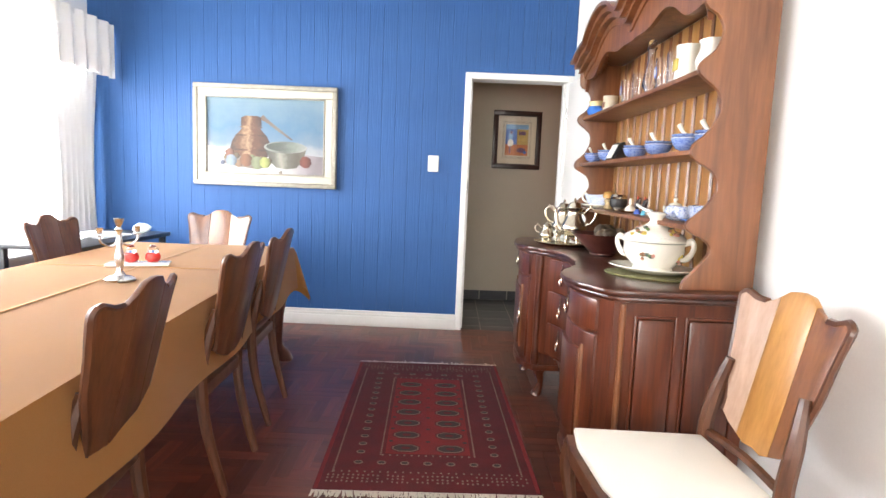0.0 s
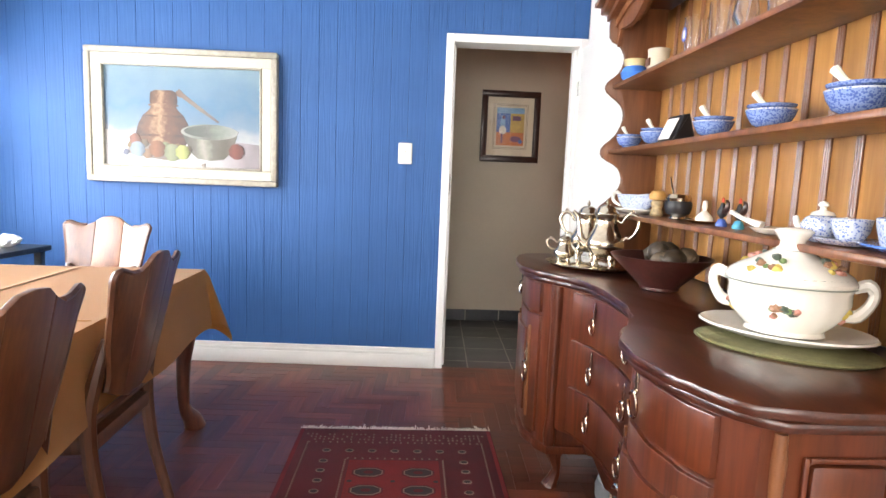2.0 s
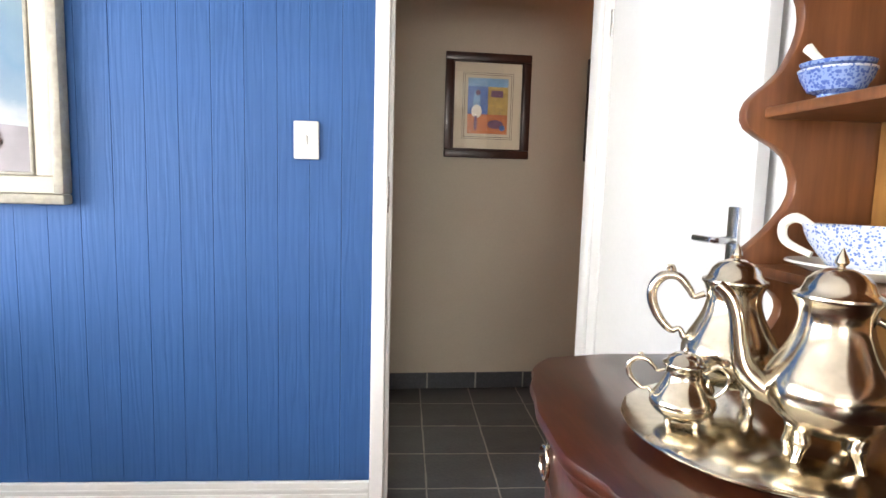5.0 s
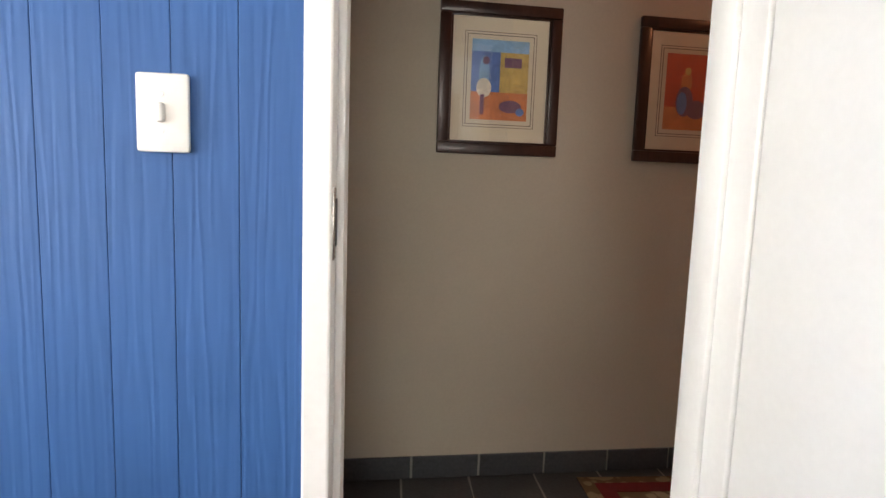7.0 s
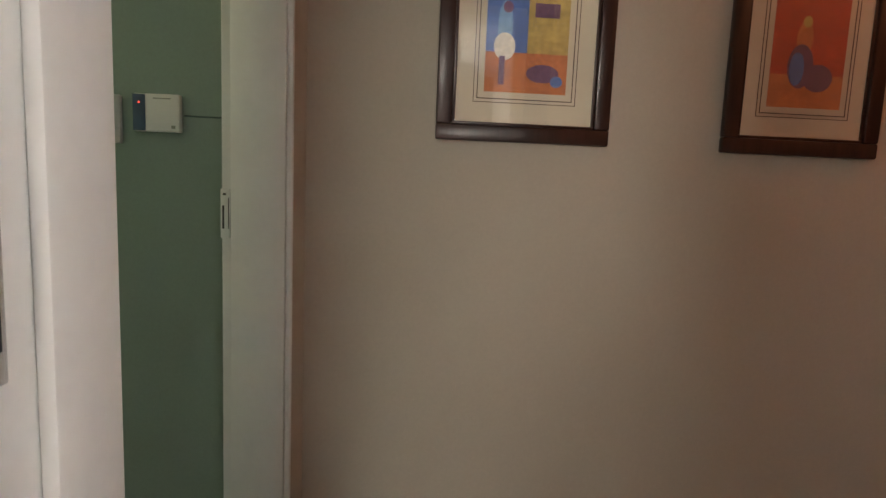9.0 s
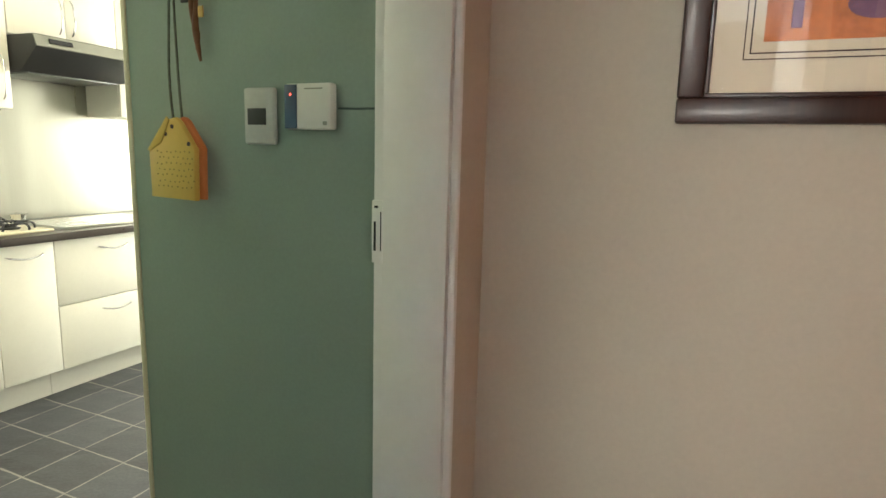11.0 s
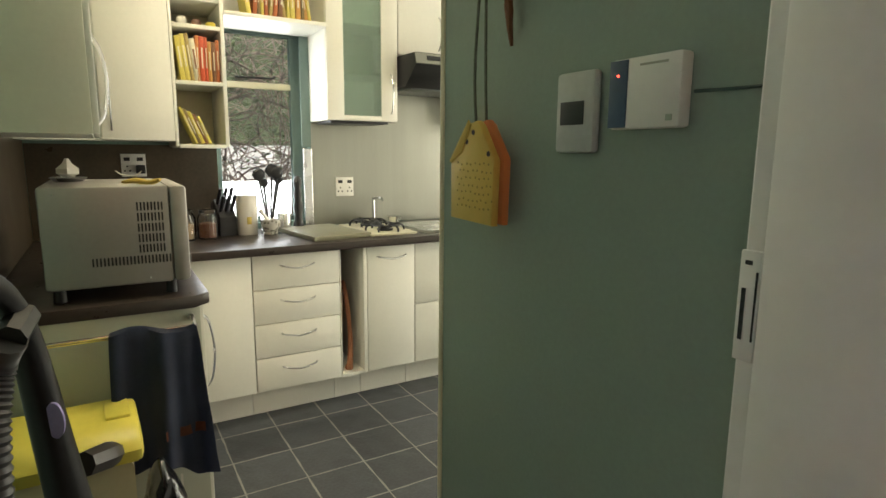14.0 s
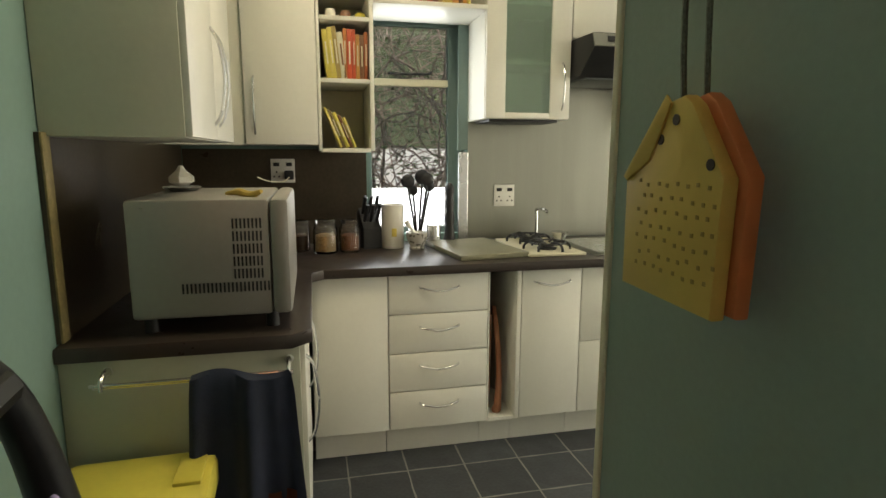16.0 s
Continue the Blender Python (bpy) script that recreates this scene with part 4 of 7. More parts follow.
for s in (-1, 1):
    lo_, hi_ = sorted((s * 0.35, s * 0.905))
    part("body", section(lo_, hi_, 0.047, 0.20, 0.8415), M["walnut"], sb)
    part("base_moulding", section(lo_ - 0.008, hi_ + 0.008, 0.032, 0.165, 0.1995, 0.006), M["walnut"], sb)
part("middle_body", section(-0.3495, 0.3495, 0.047, 0.285, 0.8415), M["walnut"], sb)


def follow(v0, v1, z0, z1, out, thick, n=14):
    """A curved panel that follows the serpentine front."""
    bm = bmesh.new()
    vs = [v0 + (v1 - v0) * i / n for i in range(n + 1)]
    f = [(-(front_at(v) - 0.045 + out), v) for v in vs]
    bk = [(-(front_at(v) - 0.045 + out - thick), v) for v in reversed(vs)]
    prism(bm, f + bk, 2, z0, z1, 0.003)
    return bm


def pull(parent, v, z, big=1.0, out=0.012):
    u = front_at(v) - 0.045 + out
    bm = bmesh.new()
    lathe(bm, [(0.002, -0.020 * big), (0.008 * big, -0.012 * big), (0.005, -0.002), (0.009 * big, 0.008 * big), (0.004, 0.02 * big), (0.006 * big, 0.028 * big), (0.001, 0.036 * big)], 10, (-u, v, z), 0.45, 1.0)
    bm2 = bm
    ring = [(-u - 0.006, v + 0.021 * big * math.cos(a), z - 0.040 * big + 0.026 * big * math.sin(a)) for a in [2 * math.pi * k / 12 + 0.6 for k in range(12)]]
    tube(bm2, ring, 0.0032 * big, 6, 1)
    part("pull", bm2, M["silver"], parent, "ornate silver drop pull")


for v0, v1 in ((-0.84, -0.42), (0.42, 0.84)):
    d = part("drawer", follow(v0, v1, 0.715, 0.83, 0.010, 0.02), M["walnut"], sb)
    pull(d, (v0 + v1) / 2 + (0.02 if v0 < 0 else 0.1), 0.80, 1.1, 0.014)
    d = part("door", follow(v0, v1, 0.225, 0.70, 0.008, 0.02), M["walnut"], sb)
    part("raised_panel", follow(v0 + 0.07, v1 - 0.07, 0.29, 0.63, 0.020, 0.02), M["walnut"], d)
    part("panel_bead", follow(v0 + 0.05, v0 + 0.062, 0.27, 0.65, 0.016, 0.01, 3), M["midwood"], d)
    part("panel_bead", follow(v1 - 0.062, v1 - 0.05, 0.27, 0.65, 0.016, 0.01, 3), M["midwood"], d)
    pull(d, v0 + 0.06 if v0 > 0 else v1 - 0.06, 0.52, 1.6, 0.016)
for k in range(3):
    z0 = 0.30 + k * 0.178
    d = part("drawer", follow(-0.27, 0.27, z0, z0 + 0.170, 0.008, 0.02), M["walnut"], sb)
    for v in (-0.15, 0.15):
        pull(d, v, z0 + 0.118, 1.15, 0.014)
for v in (-0.34, 0.34):
    bm = bmesh.new()
    u = front_at(v) - 0.04
    lathe(bm, [(0.022, 0.21), (0.026, 0.25), (0.018, 0.32), (0.024, 0.5), (0.022, 0.7), (0.027, 0.78), (0.024, 0.84)], 12, (-u, v, 0))
    part("pilaster", bm, M["walnut"], sb)
for s in (-1, 1):
    for (x0, x1) in ((-0.225, -0.055), (-0.405, -0.275)):
        y = s * 0.905
        bm = boxes(((x0, y, 0.27), (x1, y + s * 0.012, 0.78)), bevel=0.011)
        part("side_panel", bm, M["walnut"], sb)
        bm = boxes(((x0 - 0.012, y, 0.258), (x0 - 0.002, y + s * 0.008, 0.792)), ((x1 + 0.002, y, 0.258), (x1 + 0.012, y + s * 0.008, 0.792)), ((x0 - 0.002, y, 0.782), (x1 + 0.002, y + s * 0.008, 0.792)), bevel=0.003)
        part("side_bead", bm, M["walnut"], sb)
    for v, uu in ((s * 0.86, 0.10), (s * 0.86, 0.46), (s * 0.40, 0.46)):
        bm = bmesh.new()
        tube(bm, [(-uu - 0.02, v + s * 0.015, 0.0), (-uu - 0.01, v + s * 0.01, 0.03), (-uu, v, 0.08), (-uu - 0.012, v, 0.14), (-uu, v, 0.18)], [0.034, 0.026, 0.018, 0.032, 0.04], 8)
        part("foot", bm, M["walnut"], sb)
for s in (-1, 1):
    bm = bmesh.new()
    lathe(bm, [(0.010, 0.215), (0.013, 0.24), (0.011, 0.30), (0.011, 0.72), (0.013, 0.78), (0.010, 0.832)], 10, (-0.458, s * 0.908, 0))
    part("corner_bead", bm, M["midwood"], sb)
bm = bmesh.new()
ap = [(v_, z_ + 0.135) for v_, z_ in ((-0.34, 0.149), (0.34, 0.149), (0.34, 0.10), (0.27, 0.12), (0.2, 0.10), (0.14, 0.125), (0.08, 0.11), (0.0, 0.085), (-0.08, 0.11), (-0.14, 0.125), (-0.2, 0.10), (-0.27, 0.12), (-0.34, 0.10))]
prism(bm, ap, 0, -0.405, -0.385, 0.003)
part("apron", bm, M["walnut"], sb)

hu = thing("hutch", "brown wooden plate rack with scalloped sides and honey board back", "hutch", on_wall(0, -0.018, 0.8855), TURN)
hu.matrix_basis = hu.matrix_basis @ Matrix.Diagonal((1.12, 0.945, 1, 1))
HZ = 0.8855
HV = 0.860
prof = [(0.0, 0.0), (0.205, 0.0), (0.20, 0.03), (0.17, 0.07), (0.135, 0.13), (0.145, 0.17), (0.20, 0.205), (0.205, 0.235), (0.165, 0.28), (0.13, 0.345), (0.145, 0.41), (0.205, 0.455), (0.207, 0.50), (0.165, 0.55), (0.14, 0.62), (0.15, 0.68), (0.205, 0.735), (0.205, 0.775), (0.165, 0.82), (0.15, 0.88), (0.17, 0.93), (0.207, 0.965), (0.207, 1.10), (0.0, 1.10)]


def smooth_line(pts, k=3):
    out = []
    for i in range(len(pts) - 1):
        p0, p1, p2, p3 = (Vector((*pts[j], 0)) for j in (max(i - 1, 0), i, i + 1, min(i + 2, len(pts) - 1)))
        for s in range(k):
            t = s / k
            q = 0.5 * (2 * p1 + (p2 - p0) * t + (2 * p0 - 5 * p1 + 4 * p2 - p3) * t * t + (3 * p1 - p0 - 3 * p2 + p3) * t ** 3)
            out.append((q.x, q.y))
    return out + [pts[-1]]


prof = [(u * 1.10, z) for u, z in prof]
curve = [prof[0], *smooth_line(prof[1:-1]), prof[-1]]
for s in (-1, 1):
    bm = bmesh.new()
    prism(bm, [(-u, z) for u, z in curve], 1, s * HV - 0.012, s * HV + 0.012, 0.003)
    part("side", bm, M["midwood"], hu)
shelf_z = (0.205, 0.472, 0.748)
for z in shelf_z:
    bm = boxes(((-0.205, -HV + 0.013, z), (-0.016, HV - 0.013, z + 0.018)), bevel=0.004)
    part("shelf", bm, M["midwood"], hu)
nb = 15
for i in range(nb):
    v0 = -HV + 0.014 + (2 * HV - 0.028) * i / nb
    v1 = -HV + 0.014 + (2 * HV - 0.028) * (i + 1) / nb
    part("board", boxes(((-0.013, v0 + 0.001, 0.002), (-0.004, v1 - 0.001, 1.08)), bevel=0.002), M["oak"], hu)
    if i:
        bm = bmesh.new()
        for dv in (-0.009, 0.0, 0.009):
            lathe(bm, [(0.0045, 0.0), (0.0045, 1.07)], 8, (-0.0145, v0 + dv, 0.004))
        part("batten", bm, M["midwood"], hu)


def crown(v):
    a = abs(v) / 0.86
    z = 0.995 + 0.06 * math.sin(math.pi * min(1, max(0, (1 - a) / 0.28)) * 0.5)
    if a < 0.72:
        z += 0.115 * math.sin(math.pi * (0.72 - a) / 0.72) ** 0.8 if a > 0.03 else 0.02
    return z


for k, (u0, u1, dz0, dz1) in enumerate(((0.15, 0.212, 0.0, 0.035), (0.12, 0.238, 0.0352, 0.062), (0.10, 0.262, 0.0622, 0.092), (0.08, 0.285, 0.0922, 0.115))):
    bm = bmesh.new()
    n_ = 64
    vv = [-0.875 - 0.008 * k + (1.75 + 0.016 * k) * i / n_ for i in range(n_ + 1)]
    ring = []
    for v in vv:
        c_ = crown(max(-0.86, min(0.86, v)))
        ring.append([bm.verts.new((-u, v, c_ + d)) for u, d in ((u0, dz0), (u1, dz0 + 0.004), (u1, dz1), (u0, dz1))])
    for a, b_ in zip(ring, ring[1:]):
        for j in range(4):
            bm.faces.new((a[j], a[(j + 1) % 4], b_[(j + 1) % 4], b_[j]))
    bm.faces.new(ring[0])
    bm.faces.new(ring[-1][::-1])
    bmesh.ops.bevel(bm, geom=[e for e in bm.edges if e.is_manifold and e.calc_face_angle(0) > 0.9], offset=0.005, segments=2, affect="EDGES")
    part("cornice", bm, M["midwood"], hu)
bm = bmesh.new()
pts = [(-0.83, 0.92)] + [(v, 0.95 + 0.5 * (crown(v) - 0.95) + 0.02 * math.cos(14 * v)) for v in [-0.8 + 1.6 * i / 40 for i in range(41)]] + [(0.83, 0.92), (0.83, 1.0)] + [(v, crown(v) + 0.01) for v in [0.83 - 1.66 * i / 40 for i in range(41)]]
prism(bm, pts, 0, -0.205, -0.187, 0.0)
part("frieze", bm, M["midwood"], hu)
part("top_board", boxes(((-0.20, -0.84, 1.085), (-0.004, 0.84, 1.10)), bevel=0.003), M["midwood"], hu)

# ---- things on the sideboard and hutch ----


def lathe_part(name, profile, mat_, parent, seg=24, label="", **kw):
    bm = bmesh.new()
    lathe(bm, profile, seg, **kw)
    return part(name, bm, mat_, parent, label)


def rod_part(name, pts, radius, mat_, parent, label="", seg=8):
    bm = bmesh.new()
    tube(bm, pts, radius, seg)
    return part(name, bm, mat_, parent, label)


def silver_pot(name, label, at, rz, h, squat=1.0, spout=True, group=""):
    """A lobed baluster pot on shell feet with a domed lid, scroll handle and swan spout, all sized from its height."""
    p = thing(name, label, "pot", at, rz, group)
    q = squat
    body = [(0.105, 0.165), (0.135, 0.175), (0.20, 0.225), (0.250, 0.290), (0.268, 0.355), (0.254, 0.425), (0.210, 0.505), (0.168, 0.59), (0.146, 0.67), (0.150, 0.73), (0.172, 0.775), (0.178, 0.785), (0.160, 0.788)]
    lathe_part("body", [(r * h * q, z * h) for r, z in smooth_line(body, 2)], M["silver"], p, 48, ripple=0.010, lobes=8)
    lid = lathe_part("lid", [(r * h * q, z * h) for r, z in ((0.178, 0.789), (0.176, 0.800), (0.150, 0.815), (0.142, 0.83), (0.128, 0.865), (0.098, 0.895), (0.062, 0.912), (0.045, 0.918))], M["silver"], p, 40, ripple=0.008, lobes=8)
    lathe_part("finial", [(r * h, z * h) for r, z in ((0.020, 0.918), (0.014, 0.928), (0.030, 0.944), (0.026, 0.962), (0.014, 0.985), (0.003, 1.01))], M["silver"], lid, 14)
    for a in range(4):
        c_, s_ = math.cos(a * math.pi / 2 + 0.8), math.sin(a * math.pi / 2 + 0.8)
        f = rod_part("foot", [(r * h * q * c_, r * h * q * s_, z * h) for r, z in ((0.215, 0.012), (0.185, 0.03), (0.165, 0.085), (0.150, 0.14), (0.165, 0.20))], [0.030 * h, 0.022 * h, 0.024 * h, 0.042 * h, 0.030 * h], M["silver"], p, "", 10)
    rod_part("handle", [(x * h * q, 0, z * h) for x, z in ((-0.155, 0.70), (-0.215, 0.675), (-0.245, 0.72), (-0.31, 0.79), (-0.395, 0.785), (-0.450, 0.71), (-0.445, 0.61), (-0.395, 0.515), (-0.33, 0.455), (-0.285, 0.47), (-0.26, 0.43), (-0.235, 0.40))], [h * r for r in (0.020, 0.017, 0.022, 0.027, 0.031, 0.032, 0.031, 0.027, 0.022, 0.016, 0.020, 0.022)], M["silver"], p, "", 12)
    rod_part("thumb_scroll", [(x * h * q, 0, z * h) for x, z in ((-0.33, 0.81), (-0.345, 0.85), (-0.37, 0.845), (-0.365, 0.82))], [h * r for r in (0.014, 0.012, 0.012, 0.008)], M["silver"], p)
    if spout:
        rod_part("spout", [(x * h * q, 0, z * h) for x, z in ((0.19, 0.30), (0.27, 0.335), (0.345, 0.41), (0.375, 0.53), (0.395, 0.65), (0.43, 0.745), (0.485, 0.80))], [h * r for r in (0.062, 0.064, 0.052, 0.040, 0.034, 0.032, 0.026)], M["silver"], p, "", 14)
    else:
        rod_part("handle", [(x * h * q, 0, z * h) for x, z in ((0.165, 0.70), (0.25, 0.80), (0.34, 0.72), (0.33, 0.58), (0.24, 0.44))], [h * r for r in (0.020, 0.026, 0.026, 0.022, 0.020)], M["silver"], p)
    return p


tray = thing("serving_tray", "round engraved silver tray on the sideboard", "tray", on_wall(0.325, 0.575, 0.886), 0)
lathe_part("plate", [(0.16, 0.0), (0.175, 0.004), (0.185, 0.012), (0.195, 0.016), (0.192, 0.020), (0.178, 0.016), (0.165, 0.008), (0.002, 0.0075)], M["silver"], tray, 40)
lathe_part("engraved_ring", [(0.10, 0.0077), (0.125, 0.0088), (0.15, 0.0077)], surface("engraved_silver", (0.70, 0.63, 0.50), 0.32, metal=1.0, vary=0.3, scale=60, bump=0.6), tray, 40)
lathe_part("rim_bead", [(0.188, 0.0165), (0.1965, 0.0185), (0.190, 0.0215)], M["silver"], tray, 60, ripple=0.006, lobes=20)
silver_pot("coffee_pot", "tall polished silver coffee pot on the round tray", on_wall(0.315, 0.485, 0.8945), 152, 0.272)
silver_pot("teapot", "polished silver teapot with a scrolled handle on the tray", on_wall(0.335, 0.66, 0.8945), -28, 0.258)
silver_pot("sugar_bowl", "small lidded silver sugar bowl with gilt lights on the tray", on_wall(0.447, 0.585, 0.8945), -24, 0.126, 1.3, False)

bowl_m = wood("turned_bowl_wood", (0.035, 0.010, 0.008), (0.085, 0.026, 0.020), axis=2, rough=0.3)
bw = thing("fruit_bowl", "wide conical dark wooden bowl on the sideboard", "bowl", on_wall(0.255, 0.10, 0.886))
lathe_part("bowl", [(0.055, 0.0), (0.062, 0.004), (0.062, 0.012), (0.11, 0.06), (0.155, 0.105), (0.160, 0.112), (0.154, 0.112), (0.10, 0.066), (0.01, 0.03)], bowl_m, bw, 40)
gourd_m = surface("dried_gourd", (0.055, 0.040, 0.024), 0.5, vary=0.5, scale=20)
nut_m = surface("dried_pod", (0.12, 0.085, 0.05), 0.55, vary=0.45, scale=30)
rnd = random.Random(21)
for k in range(9):
    a, r = rnd.uniform(0, 6.28), (0.03 if k < 3 else 0.075)
    bx, by, _ = on_wall(0.255, 0.10, 0)
    g = thing("dried_gourd", "dark dried gourd lying in the wooden bowl", "gourd", (bx + r * math.cos(a + k), by + r * math.sin(a + k), 0.886 + 0.108 + (0.018 if k < 3 else 0.0)), rnd.uniform(0, 360), "dried gourds in the bowl")
    s = rnd.uniform(0.025, 0.036)
    bm = bmesh.new()
    bmesh.ops.create_icosphere(bm, subdivisions=3, radius=s)
    for v in bm.verts:
        v.co.x *= 1.5
        v.co *= 1 + 0.12 * noise.noise(v.co * 60 + Vector((k, 0, 0)))
    part("skin", bm, gourd_m if k % 3 else nut_m, g)
    rod_part("stalk", [(s * 1.3, 0, 0), (s * 1.9, 0.005, 0.012)], [0.005, 0.003], nut_m, g)

tm = thing("table_mat", "oval green woven mat under the tureen", "mat", on_wall(0.255, -0.545, 0.8855), -38)
bm = bmesh.new()
lathe(bm, [(0.185, 0), (0.190, 0.004), (0.185, 0.008)], 48, (0, 0, 0), 1.0, 0.72)
part("weave", bm, surface("olive_mat", (0.16, 0.15, 0.06), 0.9, vary=0.3, scale=30, fine=200, bump=0.6), tm)
pl = thing("platter", "oval cream ceramic platter under the tureen", "platter", on_wall(0.225, -0.495, 0.894), -38)
bm = bmesh.new()
lathe(bm, [(0.11, 0), (0.13, 0.004), (0.175, 0.016), (0.19, 0.022), (0.186, 0.026), (0.13, 0.012), (0.01, 0.010)], 40, (0, 0, 0), 1.0, 0.75)
part("plate", bm, M["ceramic"], pl)
pl.matrix_basis = pl.matrix_basis @ Matrix.Diagonal((0.93, 0.93, 1, 1))
tm.matrix_basis = tm.matrix_basis @ Matrix.Diagonal((0.95, 0.95, 1, 1))
tu = thing("soup_tureen", "cream ceramic lidded tureen with moulded fruit and scroll handles", "tureen", on_wall(0.225, -0.495, 0.905), -38)
bm = bmesh.new()
lathe(bm, [(0.085, 0), (0.098, 0.004), (0.094, 0.014), (0.112, 0.028), (0.136, 0.050), (0.147, 0.078), (0.146, 0.103), (0.153, 0.115), (0.15, 0.119)], 64, (0, 0, 0), 0.93, 0.76, 0.006, 16)
part("body", bm, M["ceramic"], tu)
bm = bmesh.new()
lathe(bm, [(0.157, 0.1195), (0.158, 0.126), (0.145, 0.140), (0.116, 0.155), (0.084, 0.168), (0.060, 0.178), (0.044, 0.187), (0.031, 0.196), (0.030, 0.206), (0.040, 0.218), (0.049, 0.228), (0.040, 0.234), (0.012, 0.237)], 48, (0, 0, 0), 0.93, 0.76)
part("lid", bm, M["ceramic"], tu)
for s in (-1, 1):
    rod_part("handle", [(s * 0.125, 0, 0.055), (s * 0.150, 0, 0.060), (s * 0.170, 0, 0.085), (s * 0.176, 0, 0.110), (s * 0.163, 0, 0.126), (s * 0.136, 0, 0.116)], [0.013, 0.014, 0.012, 0.012, 0.015, 0.012], M["ceramic"], tu)
fruit_ms = [surface("glazed_yellow", (0.62, 0.48, 0.12), 0.25), surface("glazed_green", (0.16, 0.24, 0.09), 0.25), surface("glazed_brown", (0.36, 0.20, 0.12), 0.25), surface("glazed_pink", (0.55, 0.26, 0.20), 0.25)]
for nm, r_, z_ in (("rim_line", 0.1565, 0.116), ("lid_line", 0.1480, 0.1345), ("knob_line", 0.0435, 0.1865)):
    bm = bmesh.new()
    tube(bm, [(0.93 * r_ * math.cos(a), 0.76 * r_ * math.sin(a), z_) for a in [2 * math.pi * k / 40 for k in range(41)]], 0.0016, 5, 1)
    part(nm, bm, surface("sage_line", (0.22, 0.25, 0.20), 0.3), tu)
leafm = surface("glazed_dark_leaf", (0.10, 0.13, 0.10), 0.3, vary=0.3, scale=40)
rnd = random.Random(8)
for g_ in range(8):
    a0 = 2 * math.pi * g_ / 8 + (0.4 if g_ % 2 else 0.0)
    for k in range(9):
        a = a0 + rnd.uniform(-0.30, 0.30)
        if g_ % 2:
            rr_, z = rnd.uniform(0.085, 0.135), 0.0
            z = 0.1245 + (0.158 - rr_) * 0.62 + 0.004
        else:
            z = rnd.uniform(0.042, 0.070)
            rr_ = 0.118 + (z - 0.042) * 0.95
        bm = bmesh.new()
        bmesh.ops.create_icosphere(bm, subdivisions=2, radius=rnd.uniform(0.007, 0.0125))
        for v in bm.verts:
            v.co.z *= 0.75
            v.co *= 1 + 0.5 * noise.noise(v.co * 150 + Vector((k, g_, 0)))
        bmesh.ops.translate(bm, verts=bm.verts, vec=(0.93 * rr_ * math.cos(a), rr_ * 0.76 * math.sin(a), z))
        part("moulded_fruit", bm, leafm if k in (2, 6) else fruit_ms[(k + g_) % 4], tu)

tu.matrix_basis = tu.matrix_basis @ Matrix.Diagonal((0.88, 0.9, 1, 1))
SH1, SH2, SH3 = (HZ + z + 0.0185 for z in shelf_z)


def rice_bowl(v, r, out=0.135):
    b_ = thing("rice_bowl", "blue and white china bowl with a spoon on the shelf", "bowl", on_wall(out, v, SH2), 0, "blue bowls on the shelf")
    prof_ = [(r * 0.45, 0), (r * 0.48, 0.006), (r * 0.45, 0.010), (r * 0.72, r * 0.28), (r * 0.92, r * 0.62), (r, r * 0.88), (r * 0.97, r * 0.885), (r * 0.86, r * 0.62), (r * 0.3, r * 0.3)]
    lathe_part("bowl", prof_, M["willow"], b_, 28)
    lathe_part("rim", [(r * 0.985, r * 0.84), (r * 1.01, r * 0.86), (r * 1.01, r * 0.905), (r * 0.97, r * 0.905)], M["bluewhite"], b_, 28)
    lathe_part("inner_bowl", [(r * 0.7, r * 0.906), (r * 0.93, r * 1.0), (r * 0.98, r * 1.10), (r * 0.95, r * 1.11), (r * 0.3, r * 0.93)], M["willow"], b_, 28)
    rod_part("spoon", [(0, 0, r * 1.0), (-0.1 * r, 0.55 * r, r * 1.28), (-0.2 * r, 1.05 * r, r * 1.75)], [r * 0.14, r * 0.11, r * 0.17], M["ceramic"], b_, "white china spoon")


for v, r, out in ((0.700, 0.053, 0.172), (0.478, 0.059, 0.150), (0.078, 0.060, 0.135), (-0.218, 0.061, 0.135), (-0.523, 0.066, 0.135), (-0.722, 0.064, 0.135)):
    rice_bowl(v, r, out)
pf = thing("photo_frame", "small black standing photo frame on the shelf", "frame", on_wall(0.145, 0.30, SH2), 8)
bm = bmesh.new()
prism(bm, [(-0.055, 0.0), (-0.049, 0.0), (-0.009, 0.095), (0.01, 0.10), (0.04, 0.0)], 1, -0.05, 0.05, 0.002)
part("stand", bm, M["black"], pf)
bm = bmesh.new()
prism(bm, [(-0.0555, 0.012), (-0.0535, 0.012), (-0.0195, 0.085), (-0.0215, 0.085)], 1, -0.036, 0.036)
part("picture", bm, M["plastic"], pf)

# top shelf
jug = thing("jug", "small blue glazed jug with a yellow rim on the shelf", "jug", on_wall(0.172, 0.70, SH3))
lathe_part("body", [(0.030, 0), (0.05, 0.015), (0.055, 0.035), (0.045, 0.055), (0.040, 0.06)], surface("blue_glaze", (0.06, 0.20, 0.62), 0.2), jug)
lathe_part("neck", [(0.0405, 0.0605), (0.043, 0.08), (0.047, 0.088), (0.040, 0.088), (0.034, 0.065)], surface("straw_glaze", (0.62, 0.52, 0.26), 0.25), jug)
rod_part("handle", [(0, 0.043, 0.078), (0, 0.072, 0.07), (0, 0.07, 0.045), (0, 0.052, 0.03)], 0.006, M["ceramic"], jug)
